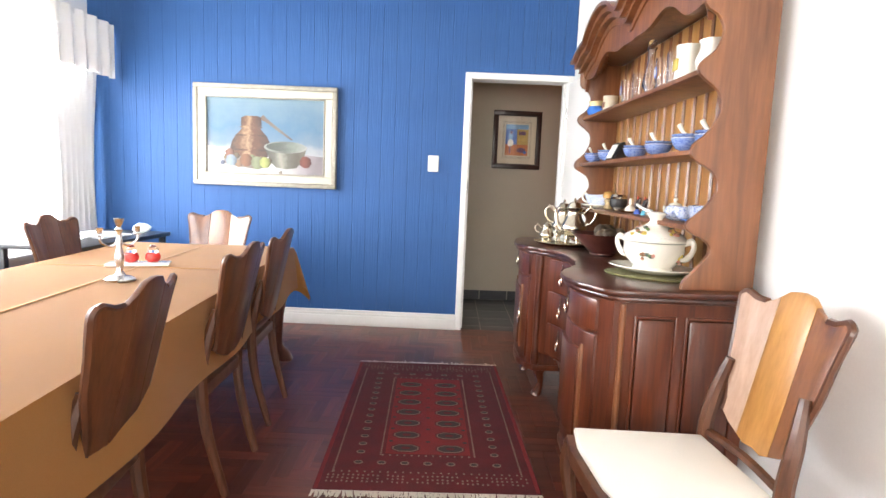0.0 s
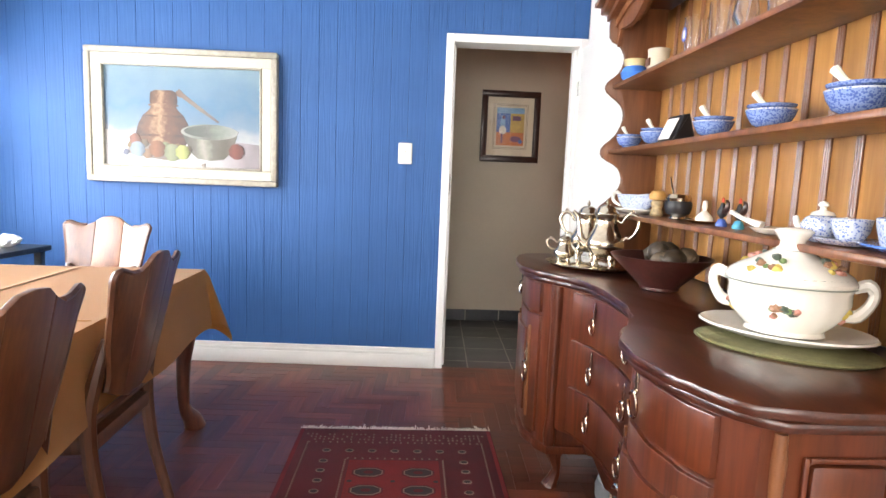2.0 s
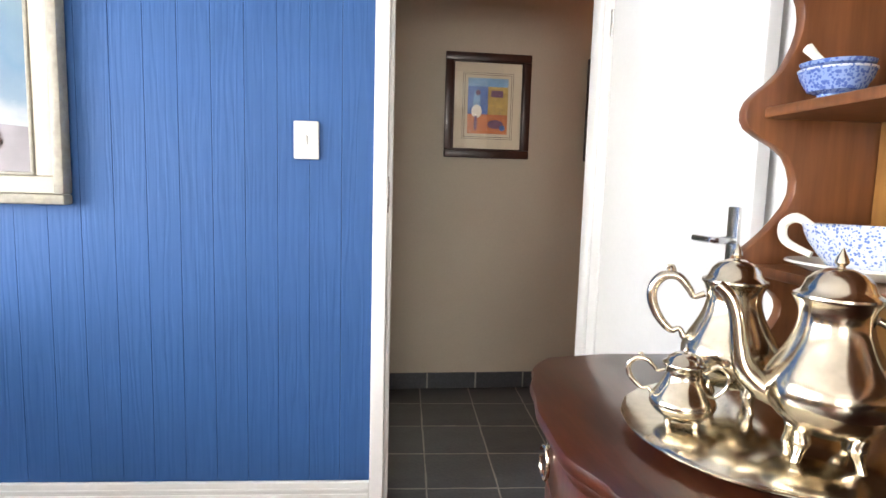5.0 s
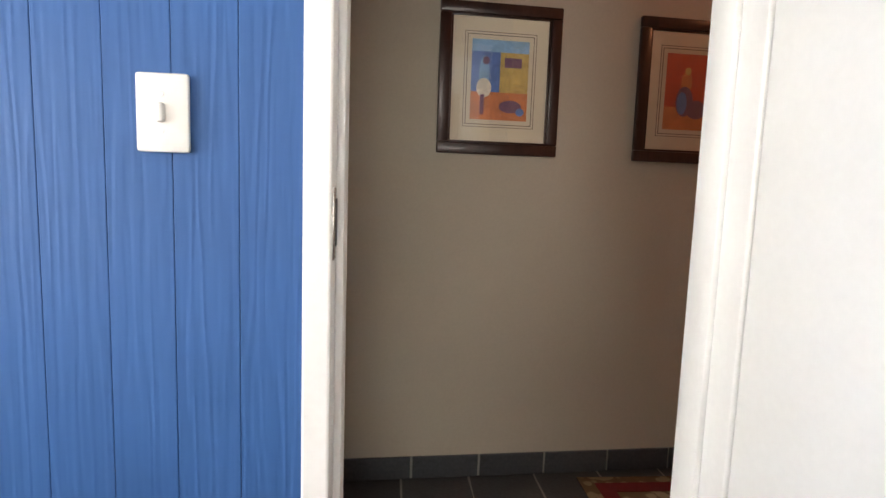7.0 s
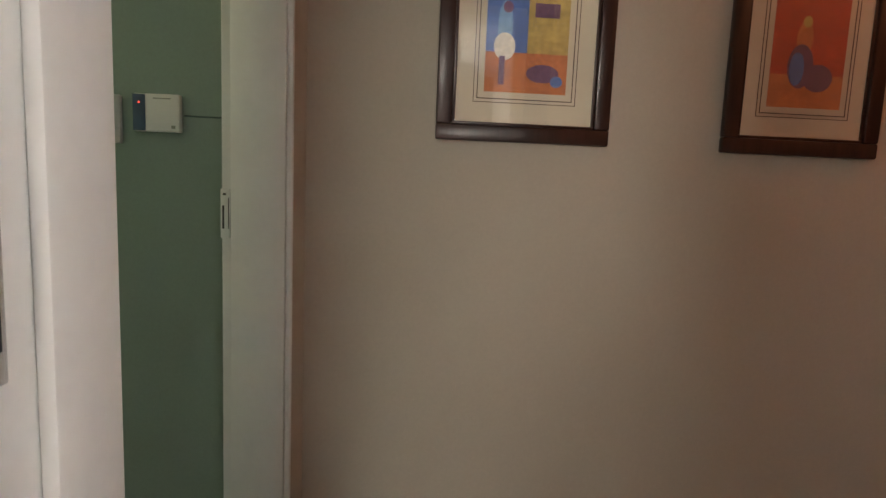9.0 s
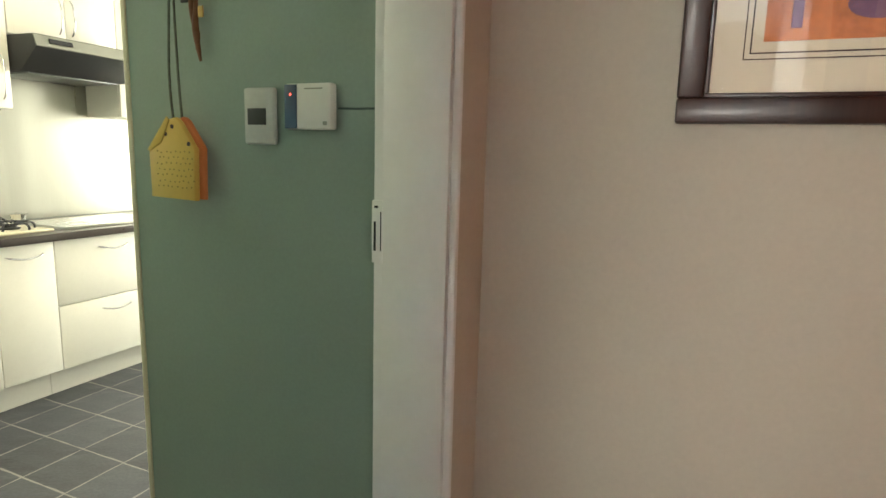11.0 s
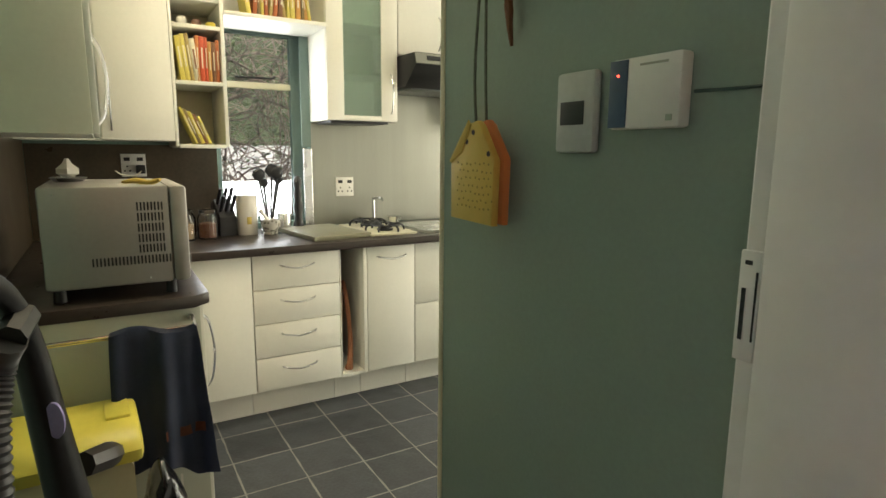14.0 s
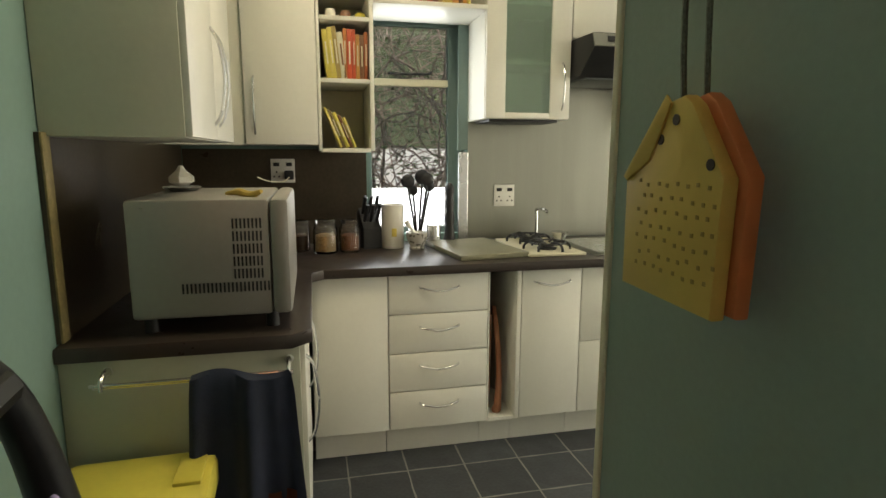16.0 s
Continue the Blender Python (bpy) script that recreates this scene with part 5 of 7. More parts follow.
for v, h, r, key in ((0.55, 0.10, 0.042, "mat"), (-0.46, 0.15, 0.052, "ceramic")):
    mg = thing("beer_mug", "pale stoneware beer mug on the top shelf", "mug", on_wall(0.135, v, SH3), 0, "mugs on the shelf")
    lathe_part("body", [(r, 0), (r * 1.04, 0.006), (r * 0.98, h * 0.3), (r * 0.94, h * 0.8), (r, h), (r * 0.9, h), (r * 0.85, 0.02)], M[key], mg)
    rod_part("handle", [(0, r * 0.95, h * 0.8), (0, r * 1.6, h * 0.8), (0, r * 1.7, h * 0.45), (0, r * 0.95, h * 0.25)], 0.007, M["ceramic"], mg)
    bm = boxes(((-r * 1.02 - 0.002, -0.02, h * 0.35), (-r * 0.9, 0.02, h * 0.65)), bevel=0.002)
    part("badge", bm, M["midwood"] if key == "mat" else fruit_ms[0], mg)
bluebadge = surface("blue_badge", (0.06, 0.12, 0.45), 0.3)
for v, h, r, bd in ((0.255, 0.14, 0.038, 1), (0.09, 0.14, 0.036, 0), (-0.225, 0.15, 0.042, 1), (-0.345, 0.15, 0.040, 0)):
    gl = thing("beer_glass", "clear straight beer glass on the top shelf", "glass", on_wall(0.135, v, SH3), 0, "glasses on the shelf")
    lathe_part("glass", [(r * 0.8, 0), (r * 0.82, 0.012), (r * 0.95, h * 0.5), (r, h), (r * 0.95, h), (r * 0.88, h * 0.5), (r * 0.72, 0.015), (0.002, 0.014)], M["glass"], gl)
    if bd:
        bm = bmesh.new()
        prism(bm, oval(0, h * 0.6, 0.018, 0.024), 0, -r * 1.02, -r * 0.975)
        part("badge", bm, bluebadge, gl)
        bm = bmesh.new()
        prism(bm, oval(0, h * 0.6, 0.010, 0.015), 0, -r * 1.03, -r * 1.0)
        part("badge", bm, M["ceramic"], gl)
dc = thing("decanter", "tall clear glass decanter with a stopper", "decanter", on_wall(0.135, -0.05, SH3))
lathe_part("bottle", [(0.036, 0), (0.040, 0.006), (0.036, 0.07), (0.022, 0.13), (0.015, 0.18), (0.018, 0.22), (0.024, 0.235), (0.018, 0.236), (0.012, 0.18), (0.03, 0.07), (0.002, 0.01)], M["glass"], dc)
lathe_part("stopper", [(0.014, 0.2365), (0.020, 0.25), (0.016, 0.268), (0.004, 0.275)], M["glass"], dc)
pg = thing("pitcher", "cream ceramic jug shaped with a broad lip on the shelf", "jug", on_wall(0.135, -0.66, SH3))
lathe_part("body", [(0.035, 0), (0.052, 0.02), (0.058, 0.055), (0.045, 0.09), (0.042, 0.11), (0.05, 0.125), (0.04, 0.125), (0.03, 0.06)], M["ceramic"], pg, 24, ripple=0.05, lobes=3)
rod_part("handle", [(0, 0.045, 0.11), (0, 0.08, 0.10), (0, 0.078, 0.06), (0, 0.055, 0.035)], 0.007, M["ceramic"], pg)

# lower shelf
gb = thing("gravy_boat", "blue and white china gravy boat on its saucer", "gravy boat", on_wall(0.150, 0.625, SH1), -62)
bm = bmesh.new()
lathe(bm, [(0.055, 0.0), (0.085, 0.004), (0.125, 0.019), (0.122, 0.023), (0.07, 0.009), (0.002, 0.008)], 36, (0, 0, 0), 1.05, 0.66)
part("saucer", bm, M["ceramic"], gb)


def boat(bm, z0, z1, grow):
    """An oval vessel drawn out to a lip at one end and lifted there."""
    rings = []
    for f in (0.0, 0.12, 0.35, 0.6, 0.82, 1.0):
        w = (0.045 + 0.040 * math.sin(f * 1.45)) * grow
        ring = []
        for i in range(36):
            a = 2 * math.pi * i / 36
            c_, s_ = math.cos(a), math.sin(a)
            lip = max(0.0, c_) ** 3 * f
            ring.append(bm.verts.new((w * 1.28 * c_ + 0.030 * lip, w * 0.62 * s_ * (1 - 0.35 * lip), z0 + (z1 - z0) * f + 0.016 * lip)))
        rings.append(ring)
    for p_, q_ in zip(rings, rings[1:]):
        for i in range(36):
            bm.faces.new((p_[i], p_[(i + 1) % 36], q_[(i + 1) % 36], q_[i]))
    bm.faces.new(rings[0][::-1])
    return rings[-1]


bm = bmesh.new()
outer = boat(bm, 0.010, 0.086, 1.0)
inside = boat(bm, 0.020, 0.085, 0.94)
for i in range(36):
    bm.faces.new((outer[i], outer[(i + 1) % 36], inside[(i + 1) % 36], inside[i]))
part("boat", bm, M["bluewhite"], gb)
rod_part("handle", [(-0.090, 0, 0.078), (-0.120, 0, 0.094), (-0.142, 0, 0.080), (-0.136, 0, 0.050), (-0.090, 0, 0.030)], [0.007, 0.009, 0.009, 0.008, 0.006], M["ceramic"], gb)
gb.matrix_basis = gb.matrix_basis @ Matrix.Diagonal((0.9, 0.9, 0.9, 1))
mu = thing("mushroom_ornament", "small carved wooden mushroom ornament on the shelf", "ornament", on_wall(0.135, 0.448, SH1))
lathe_part("stem", [(0.022, 0), (0.026, 0.01), (0.018, 0.03), (0.024, 0.05), (0.02, 0.06)], surface("pale_carving", (0.42, 0.32, 0.17), 0.6, vary=0.4, scale=60), mu)
lathe_part("cap", [(0.012, 0.0605), (0.030, 0.064), (0.032, 0.080), (0.024, 0.096), (0.008, 0.102)], surface("ochre_cap", (0.50, 0.27, 0.07), 0.5), mu)
mt = thing("gourd_cup", "dark gourd tea cup with silver bands and a straw", "cup", on_wall(0.135, 0.27, SH1))
lathe_part("foot", [(0.020, 0), (0.028, 0.003), (0.024, 0.012)], M["silver"], mt)
lathe_part("body", [(0.024, 0.0122), (0.040, 0.022), (0.046, 0.04), (0.046, 0.055), (0.042, 0.065)], M["black"], mt)
lathe_part("band", [(0.0425, 0.0652), (0.044, 0.075), (0.036, 0.088), (0.028, 0.088), (0.02, 0.07)], M["silver"], mt)
rod_part("straw", [(0.0, 0, 0.05), (-0.01, 0.03, 0.10), (-0.012, 0.055, 0.15)], 0.003, M["silver"], mt)
bl = thing("bell_dish", "small white china bell on a silver dish", "ornament", on_wall(0.135, 0.08, SH1))
lathe_part("dish", [(0.03, 0), (0.05, 0.004), (0.062, 0.010), (0.058, 0.011), (0.002, 0.006)], M["silver"], bl)
lathe_part("bell", [(0.028, 0.0065), (0.026, 0.02), (0.016, 0.032), (0.006, 0.042), (0.009, 0.052), (0.007, 0.072), (0.002, 0.075)], M["ceramic"], bl)
redg = surface("red_enamel", (0.55, 0.06, 0.03), 0.3)
for v in (-0.035, -0.127):
    rc = thing("rooster_ornament", "small painted rooster ornament on a coloured base", "ornament", on_wall(0.140, v, SH1), 0, "rooster ornaments")
    rc.matrix_basis = rc.matrix_basis @ Matrix.Diagonal((0.78, 0.78, 0.78, 1))
    lathe_part("base", [(0.020, 0), (0.022, 0.006), (0.014, 0.026), (0.008, 0.03)], surface("turquoise_enamel", (0.08, 0.38, 0.52), 0.3) if v < -0.1 else bluebadge, rc)
    lathe_part("body", [(0.006, 0.0305), (0.020, 0.045), (0.022, 0.058), (0.012, 0.075), (0.010, 0.085), (0.004, 0.092)], M["black"], rc, 16, sx=0.8)
    rod_part("tail", [(0, -0.012, 0.055), (0, -0.032, 0.07), (0, -0.036, 0.092), (0, -0.024, 0.10)], [0.012, 0.010, 0.007, 0.003], M["frame"], rc)
    lathe_part("comb", [(0.006, 0.0925), (0.010, 0.098), (0.007, 0.108), (0.002, 0.112)], redg, rc, 12, sx=0.5)
ld = thing("spoon_rest", "white china spoon resting in a shallow dish", "spoon", on_wall(0.135, -0.285, SH1), 20)
lathe_part("dish", [(0.03, 0), (0.048, 0.006), (0.06, 0.016), (0.056, 0.018), (0.002, 0.008)], M["ceramic"], ld)
rod_part("handle", [(-0.02, 0.02, 0.02), (-0.03, 0.07, 0.035), (-0.03, 0.11, 0.05)], [0.012, 0.006, 0.007], M["ceramic"], ld)
cu = thing("teacup", "blue and white china cup on a saucer", "cup", on_wall(0.135, -0.545, SH1))
lathe_part("saucer", [(0.03, 0), (0.055, 0.004), (0.072, 0.014), (0.068, 0.016), (0.002, 0.007)], M["bluewhite"], cu)
lathe_part("cup", [(0.02, 0.0075), (0.024, 0.012), (0.034, 0.03), (0.04, 0.058), (0.037, 0.058), (0.002, 0.02)], M["bluewhite"], cu)
rod_part("handle", [(0, 0.036, 0.05), (0, 0.06, 0.048), (0, 0.058, 0.026), (0, 0.033, 0.025)], 0.004, M["ceramic"], cu)
dd = thing("serving_dish", "oblong blue and white china dish on a blue platter", "dish", on_wall(0.135, -0.70, SH1), 80)
bm = bmesh.new()
lathe(bm, [(0.05, 0), (0.075, 0.003), (0.105, 0.013), (0.102, 0.017), (0.002, 0.007)], 36, (0, 0, 0), 1.0, 0.72)
part("platter", bm, M["bluechina"], dd)
bm = bmesh.new()
lathe(bm, [(0.055, 0.0075), (0.065, 0.012), (0.076, 0.045), (0.080, 0.066), (0.076, 0.067), (0.065, 0.03), (0.002, 0.016)], 36, (0, 0, 0), 1.1, 0.62)
part("dish", bm, M["bluewhite"], dd)
tq = thing("china_teapot", "small white and blue china pot with a knobbed lid", "teapot", on_wall(0.135, -0.455, SH1), 110)
lathe_part("body", [(0.022, 0), (0.026, 0.003), (0.040, 0.022), (0.042, 0.038), (0.034, 0.054), (0.024, 0.060)], M["bluewhite"], tq, 28)
lathe_part("lid", [(0.026, 0.0605), (0.022, 0.067), (0.008, 0.072), (0.006, 0.077), (0.011, 0.083), (0.008, 0.090), (0.001, 0.093)], M["ceramic"], tq, 20)
rod_part("spout", [(0.034, 0, 0.022), (0.056, 0, 0.032), (0.066, 0, 0.054)], [0.010, 0.008, 0.006], M["ceramic"], tq)
rod_part("handle", [(-0.036, 0, 0.050), (-0.062, 0, 0.054), (-0.066, 0, 0.030), (-0.038, 0, 0.018)], 0.005, M["ceramic"], tq)
# unidentified grey object in a made-up rounded form, darker below, lighter on top
gp = thing("storage_tin", "unidentified rounded grey object on the floor beneath the sideboard", "tin", on_wall(0.29, 0.17, 0))
lathe_part("body", [(0.088, 0.0), (0.092, 0.006), (0.094, 0.11), (0.090, 0.116)], surface("dark_grey_lower", (0.055, 0.058, 0.062), 0.5, vary=0.2), gp, 32)
lathe_part("lid", [(0.096, 0.117), (0.098, 0.150), (0.090, 0.180), (0.060, 0.194), (0.010, 0.198)], surface("lighter_grey_cap", (0.23, 0.24, 0.25), 0.45, vary=0.12), gp, 32)

# ---- hall ----


def hall_picture(x0, x1, z0, z1, label, paints):
    w, h = (x1 - x0) / 2, (z1 - z0) / 2
    p = thing("framed_print", label, "picture", ((x0 + x1) / 2, hall_at((x0 + x1) / 2) - 0.002, (z0 + z1) / 2), HALL_TURN, "prints on the hall wall")
    part("frame", frame_ring(w, h, 0.045, -0.024, 0.0, 0.005), M["frame"], p)
    part("frame_slip", frame_ring(w - 0.0455, h - 0.0455, 0.008, -0.016, 0.0, 0.002), M["frame"], p)
    part("mount", boxes(((-w + 0.05, -0.010, -h + 0.05), (w - 0.05, -0.002, h - 0.05))), M["mat"], p)
    iw, ih = w * 0.47, h * 0.53
    for k, (e, t) in enumerate(((0.030, 0.002), (0.020, 0.0025))):
        part("mount_line", frame_ring(iw + e, ih + e, t, -0.0112, -0.0102, 0.0), M["frame"], p)
    for k, (kind, cx, cz, rx, rz, mm) in enumerate(paints):
        out = oval(cx * iw, cz * ih, rx * iw, rz * ih, 24) if kind == "o" else [(cx * iw - rx * iw, cz * ih - rz * ih), (cx * iw + rx * iw, cz * ih - rz * ih), (cx * iw + rx * iw, cz * ih + rz * ih), (cx * iw - rx * iw, cz * ih + rz * ih)]
        bm = bmesh.new()
        prism(bm, out, 1, -0.0106 - 0.0003 * (k + 1), -0.0101)
        part("printed_shape", bm, mm, p)
    gl_ = part("glazing", boxes(((-w + 0.046, -0.0155, -h + 0.046), (w - 0.046, -0.0145, h - 0.046))), M["glass"], p)
    gl_.visible_shadow = False
    return p


def ink(name, c):
    return surface(name, c, 0.6, vary=0.3, scale=22, fine=80)


i_blue, i_ochre, i_orange = ink("print_blue", (0.09, 0.17, 0.42)), ink("print_ochre", (0.46, 0.33, 0.10)), ink("print_orange", (0.50, 0.17, 0.06))
i_white, i_plum, i_red, i_sky = ink("print_white", (0.66, 0.62, 0.52)), ink("print_plum", (0.16, 0.08, 0.14)), ink("print_red", (0.42, 0.06, 0.03)), ink("print_sky", (0.20, 0.36, 0.55))
hall_picture(0.327, 0.826, 1.389, 1.981, "dark framed print of a figure by an ochre house", [
    ("b", 0, 0, 1, 1, i_ochre), ("b", -0.5, 0.3, 0.5, 0.7, i_blue), ("b", 0, 0.85, 1, 0.15, i_sky), ("b", 0, -0.65, 1, 0.35, i_orange),
    ("o", -0.55, 0.15, 0.18, 0.45, i_sky), ("o", -0.55, -0.2, 0.26, 0.24, i_white), ("o", -0.5, 0.48, 0.12, 0.1, i_plum), ("b", 0.45, 0.45, 0.3, 0.12, i_plum), ("o", 0.4, -0.65, 0.4, 0.16, i_plum), ("o", 0.75, -0.78, 0.15, 0.1, i_blue), ("b", -0.6, -0.62, 0.07, 0.25, i_plum)])
hall_picture(1.164, 1.640, 1.388, 1.980, "dark framed print of a seated figure under a red sky", [
    ("b", 0, 0, 1, 1, i_red), ("b", 0, -0.7, 1, 0.3, i_orange), ("o", -0.15, 0.25, 0.22, 0.3, i_orange), ("o", -0.2, -0.25, 0.35, 0.4, i_plum), ("o", 0.3, -0.45, 0.4, 0.25, i_plum), ("o", -0.12, 0.55, 0.12, 0.1, i_ochre), ("o", -0.3, -0.3, 0.2, 0.3, i_blue)])
hr = thing("hall_rug", "patterned brown and cream hall runner on the slate", "rug", (1.85, 0.92, 0))
part("pile", boxes(((-0.86, -0.36, 0), (0.86, 0.36, 0.009)), bevel=0.003), speckled("floral_rug_pile", (0.20, 0.13, 0.07), (0.36, 0.27, 0.15), 18, 0.2), hr)
part("border", frame_ring(0.80, 0.30, 0.07, 0.0, 0.002, 0.0), redr, hr).matrix_basis = pose(0, 0, 0.0112, 90, 0, 0)
# unseen glowing shade, added to tint the hall wall red from the right
hl = thing("hall_ceiling_light", "added unseen light giving the hall a reddish tint", "ceiling light", (2.3, 0.70, 2.56))
warm = glowing("added_warm_glow", (1.0, 0.38, 0.18), 14)
lathe_part("shade", [(0.04, 0.0), (0.10, 0.02), (0.14, 0.06), (0.15, 0.10), (0.14, 0.105)], warm, hl)
lathe_part("rim", [(0.155, 0.106), (0.16, 0.12), (0.15, 0.1395)], M["chrome"], hl)

# ---- on the green wall ----
th = thing("thermostat", "silver-grey wall control with a black display", "control", (-0.528, GREEN_Y - 0.001, 1.395))
part("case", boxes(((-0.044, -0.017, -0.061), (0.040, 0.0, 0.063)), bevel=0.006), surface("silver_plastic", (0.52, 0.53, 0.50), 0.35), th)
part("display", boxes(((-0.032, -0.0185, -0.018), (0.020, -0.0165, 0.018)), bevel=0.001), M["black"], th)
al = thing("alarm_keypad", "white alarm unit with a blue strip and red light", "alarm", (-0.388, GREEN_Y - 0.001, 1.414))
part("case", boxes(((-0.063, -0.024, -0.047), (0.056, 0.0, 0.049)), bevel=0.005), M["plastic"], al)
sp_ = part("strip", boxes(((-0.0622, -0.0262, -0.045), (-0.030, -0.0238, 0.047)), bevel=0.001), surface("slate_blue_plastic", (0.05, 0.09, 0.16), 0.35), al)
bm = bmesh.new()
bmesh.ops.create_icosphere(bm, subdivisions=2, radius=0.0019)
bmesh.ops.translate(bm, verts=bm.verts, vec=(-0.046, -0.0265, 0.026))
part("lamp", bm, glowing("red_led", (1.0, 0.05, 0.03), 6), sp_)
part("printed_line", boxes(((-0.01, -0.0248, 0.036), (0.035, -0.0238, 0.039))), M["steel"], al)
part("printed_mark", boxes(((0.036, -0.0248, -0.038), (0.046, -0.0238, -0.030))), M["steel"], al)
cb = thing("cable", "thin grey cable stapled along the green wall", "cable", (0, 0, 0))
rod_part("wire", [(-0.327, GREEN_Y - 0.004, 1.412), (-0.28, GREEN_Y - 0.004, 1.411), (-0.2185, GREEN_Y - 0.004, 1.411)], 0.0022, surface("dark_cable", (0.06, 0.10, 0.09), 0.6), cb)
hk = thing("wall_hook", "small dark metal hook holding the cutting boards", "hook", (-0.757, GREEN_Y, 1.80))
rod_part("hook", [(0, 0, 0.02), (0, -0.03, 0.015), (0, -0.042, -0.004), (0, -0.03, -0.012)], 0.004, M["black"], hk)


def hang_board(name, mat_, y, dx, dz, label, holes):
    c_ = thing(name, label, "cutting board", (-0.745 + dx, y, 1.20 + dz), 0, "cutting boards on the wall")
    out = [(-0.078, 0.0), (0.062, -0.004), (0.066, 0.115), (0.020, 0.178), (0.008, 0.186), (-0.012, 0.182), (-0.080, 0.118)]
    bm = bmesh.new()
    prism(bm, out, 1, -0.008, 0.008, 0.003)
    b_ = part("board", bm, mat_, c_)
    if holes:
        for hx, hz in ((0.0, 0.165), (-0.045, 0.130), (0.050, 0.126), (-0.022, 0.148)):
            bm = bmesh.new()
            lathe(bm, [(0.005, 0), (0.005, 0.001)], 12)
            bmesh.ops.rotate(bm, verts=bm.verts, cent=(0, 0, 0), matrix=Matrix.Rotation(radians(90), 3, "X"))
            bmesh.ops.translate(bm, verts=bm.verts, vec=(hx, -0.008, hz))
            part("hole", bm, M["frame"], b_)
        rnd_ = random.Random(5)
        for k in range(56):
            x, z = -0.052 + 0.015 * (k % 8) + 0.0075 * (k // 8 % 2) + rnd_.uniform(-0.002, 0.002), 0.026 + 0.0135 * (k // 8) + rnd_.uniform(-0.002, 0.002)
            bm = boxes(((x - 0.0018, -0.0088, z - 0.0018), (x + 0.0018, -0.0078, z + 0.0018)))
            part("dimple", bm, surface("yellow_dimple", (0.36, 0.24, 0.05), 0.6) if k == 0 else bpy.data.materials["yellow_dimple"], b_)
        bm = bmesh.new()
        prism(bm, [(-0.080, 0.112), (-0.074, 0.108), (-0.035, 0.128), (-0.006, 0.180), (-0.014, 0.188)], 1, -0.0115, -0.0081, 0.0015)
        part("clip", bm, mat_, b_)
    rod_part("cord", [(-0.003, 0, 0.178), (-0.010, 0.0, 0.30), (-0.012 - dx, GREEN_Y - 0.034 - y, 0.588 - dz)], 0.0028, surface("grey_cord", (0.12, 0.14, 0.11), 0.9, vary=0.5, scale=400), c_, "twisted grey cord", 6)
    return c_


hang_board("cutting_board", M["yellowboard"], GREEN_Y - 0.055, 0, 0.005, "yellow drilled cutting board hanging from a cord", True)
hang_board("cutting_board", M["orange"], GREEN_Y - 0.037, 0.007, 0.007, "orange cutting board hanging behind the yellow one", False)
kr = thing("keyring", "bunch of keys with leather thongs on the green wall", "keys", (-0.705, GREEN_Y - 0.012, 1.70))
leather = surface("brown_leather", (0.16, 0.07, 0.03), 0.7, vary=0.3)
rod_part("peg", [(0, 0.012, 0.03), (0, -0.02, 0.03)], 0.004, M["black"], kr)
rod_part("thong", [(0, -0.012, 0.03), (0.006, -0.01, -0.05), (0.0, -0.008, -0.11), (0.012, -0.008, -0.18)], [0.004, 0.005, 0.008, 0.003], leather, kr)
rod_part("thong", [(0, -0.012, 0.03), (-0.01, -0.008, -0.06), (0.004, -0.008, -0.12), (0.002, -0.008, -0.155)], [0.004, 0.006, 0.007, 0.003], leather, kr)
part("key", boxes(((-0.04, -0.012, -0.05), (-0.012, -0.008, -0.035)), bevel=0.002), M["black"], kr)
part("key", boxes(((0.012, -0.012, -0.085), (0.028, -0.008, -0.06)), bevel=0.002), surface("brass", (0.45, 0.30, 0.12), 0.3, metal=1.0), kr)

# ---- kitchen ----
CF, CT = -2.576, 0.885


def bow_handle(parent, y0, y1, z, x, drop=0.016, axis="y"):
    mid = (y0 + y1) / 2
    if axis == "y":
        pts = [(x, y0, z), (x + 0.018, y0 + 0.012, z - 0.004), (x + 0.026, mid, z - drop), (x + 0.018, y1 - 0.012, z - 0.004), (x, y1, z)]
    else:
        pts = [(x, z, y0), (x + 0.020, z, y0 + 0.02), (x + 0.034, z, mid), (x + 0.020, z, y1 - 0.02), (x, z, y1)]
    rod_part("handle", pts, 0.0045, M["chrome"], parent, "bowed chrome handle")


def base_unit(label, y0, y1, fronts, x_back=FAR_X + 0.004):
    """A base cabinet on the far wall; fronts: (z0, z1, handle z or None)."""
    u = thing("base_cabinet", label, "cabinet", (0, 0, 0), 0, "kitchen base cabinets")
    part("body", boxes(((x_back, y0 + 0.001, 0.155), (CF - 0.02, y1 - 0.001, 0.845))), M["cabinet"], u)
    part("plinth", boxes(((CF - 0.135, y0 + 0.001, 0.0), (CF - 0.120, y1 - 0.001, 0.1545))), M["cabinet"], u)
    for z0, z1, hz in fronts:
        f = part("drawer" if z1 - z0 < 0.4 else "door", boxes(((CF - 0.0195, y0 + 0.002, z0 + 0.002), (CF, y1 - 0.002, z1 - 0.002)), bevel=0.0025), M["cabinet"], u)
        if hz:
            c_ = (y0 + y1) / 2
            bow_handle(f, c_ - 0.085, c_ + 0.085, hz, CF - 0.001)
    return u


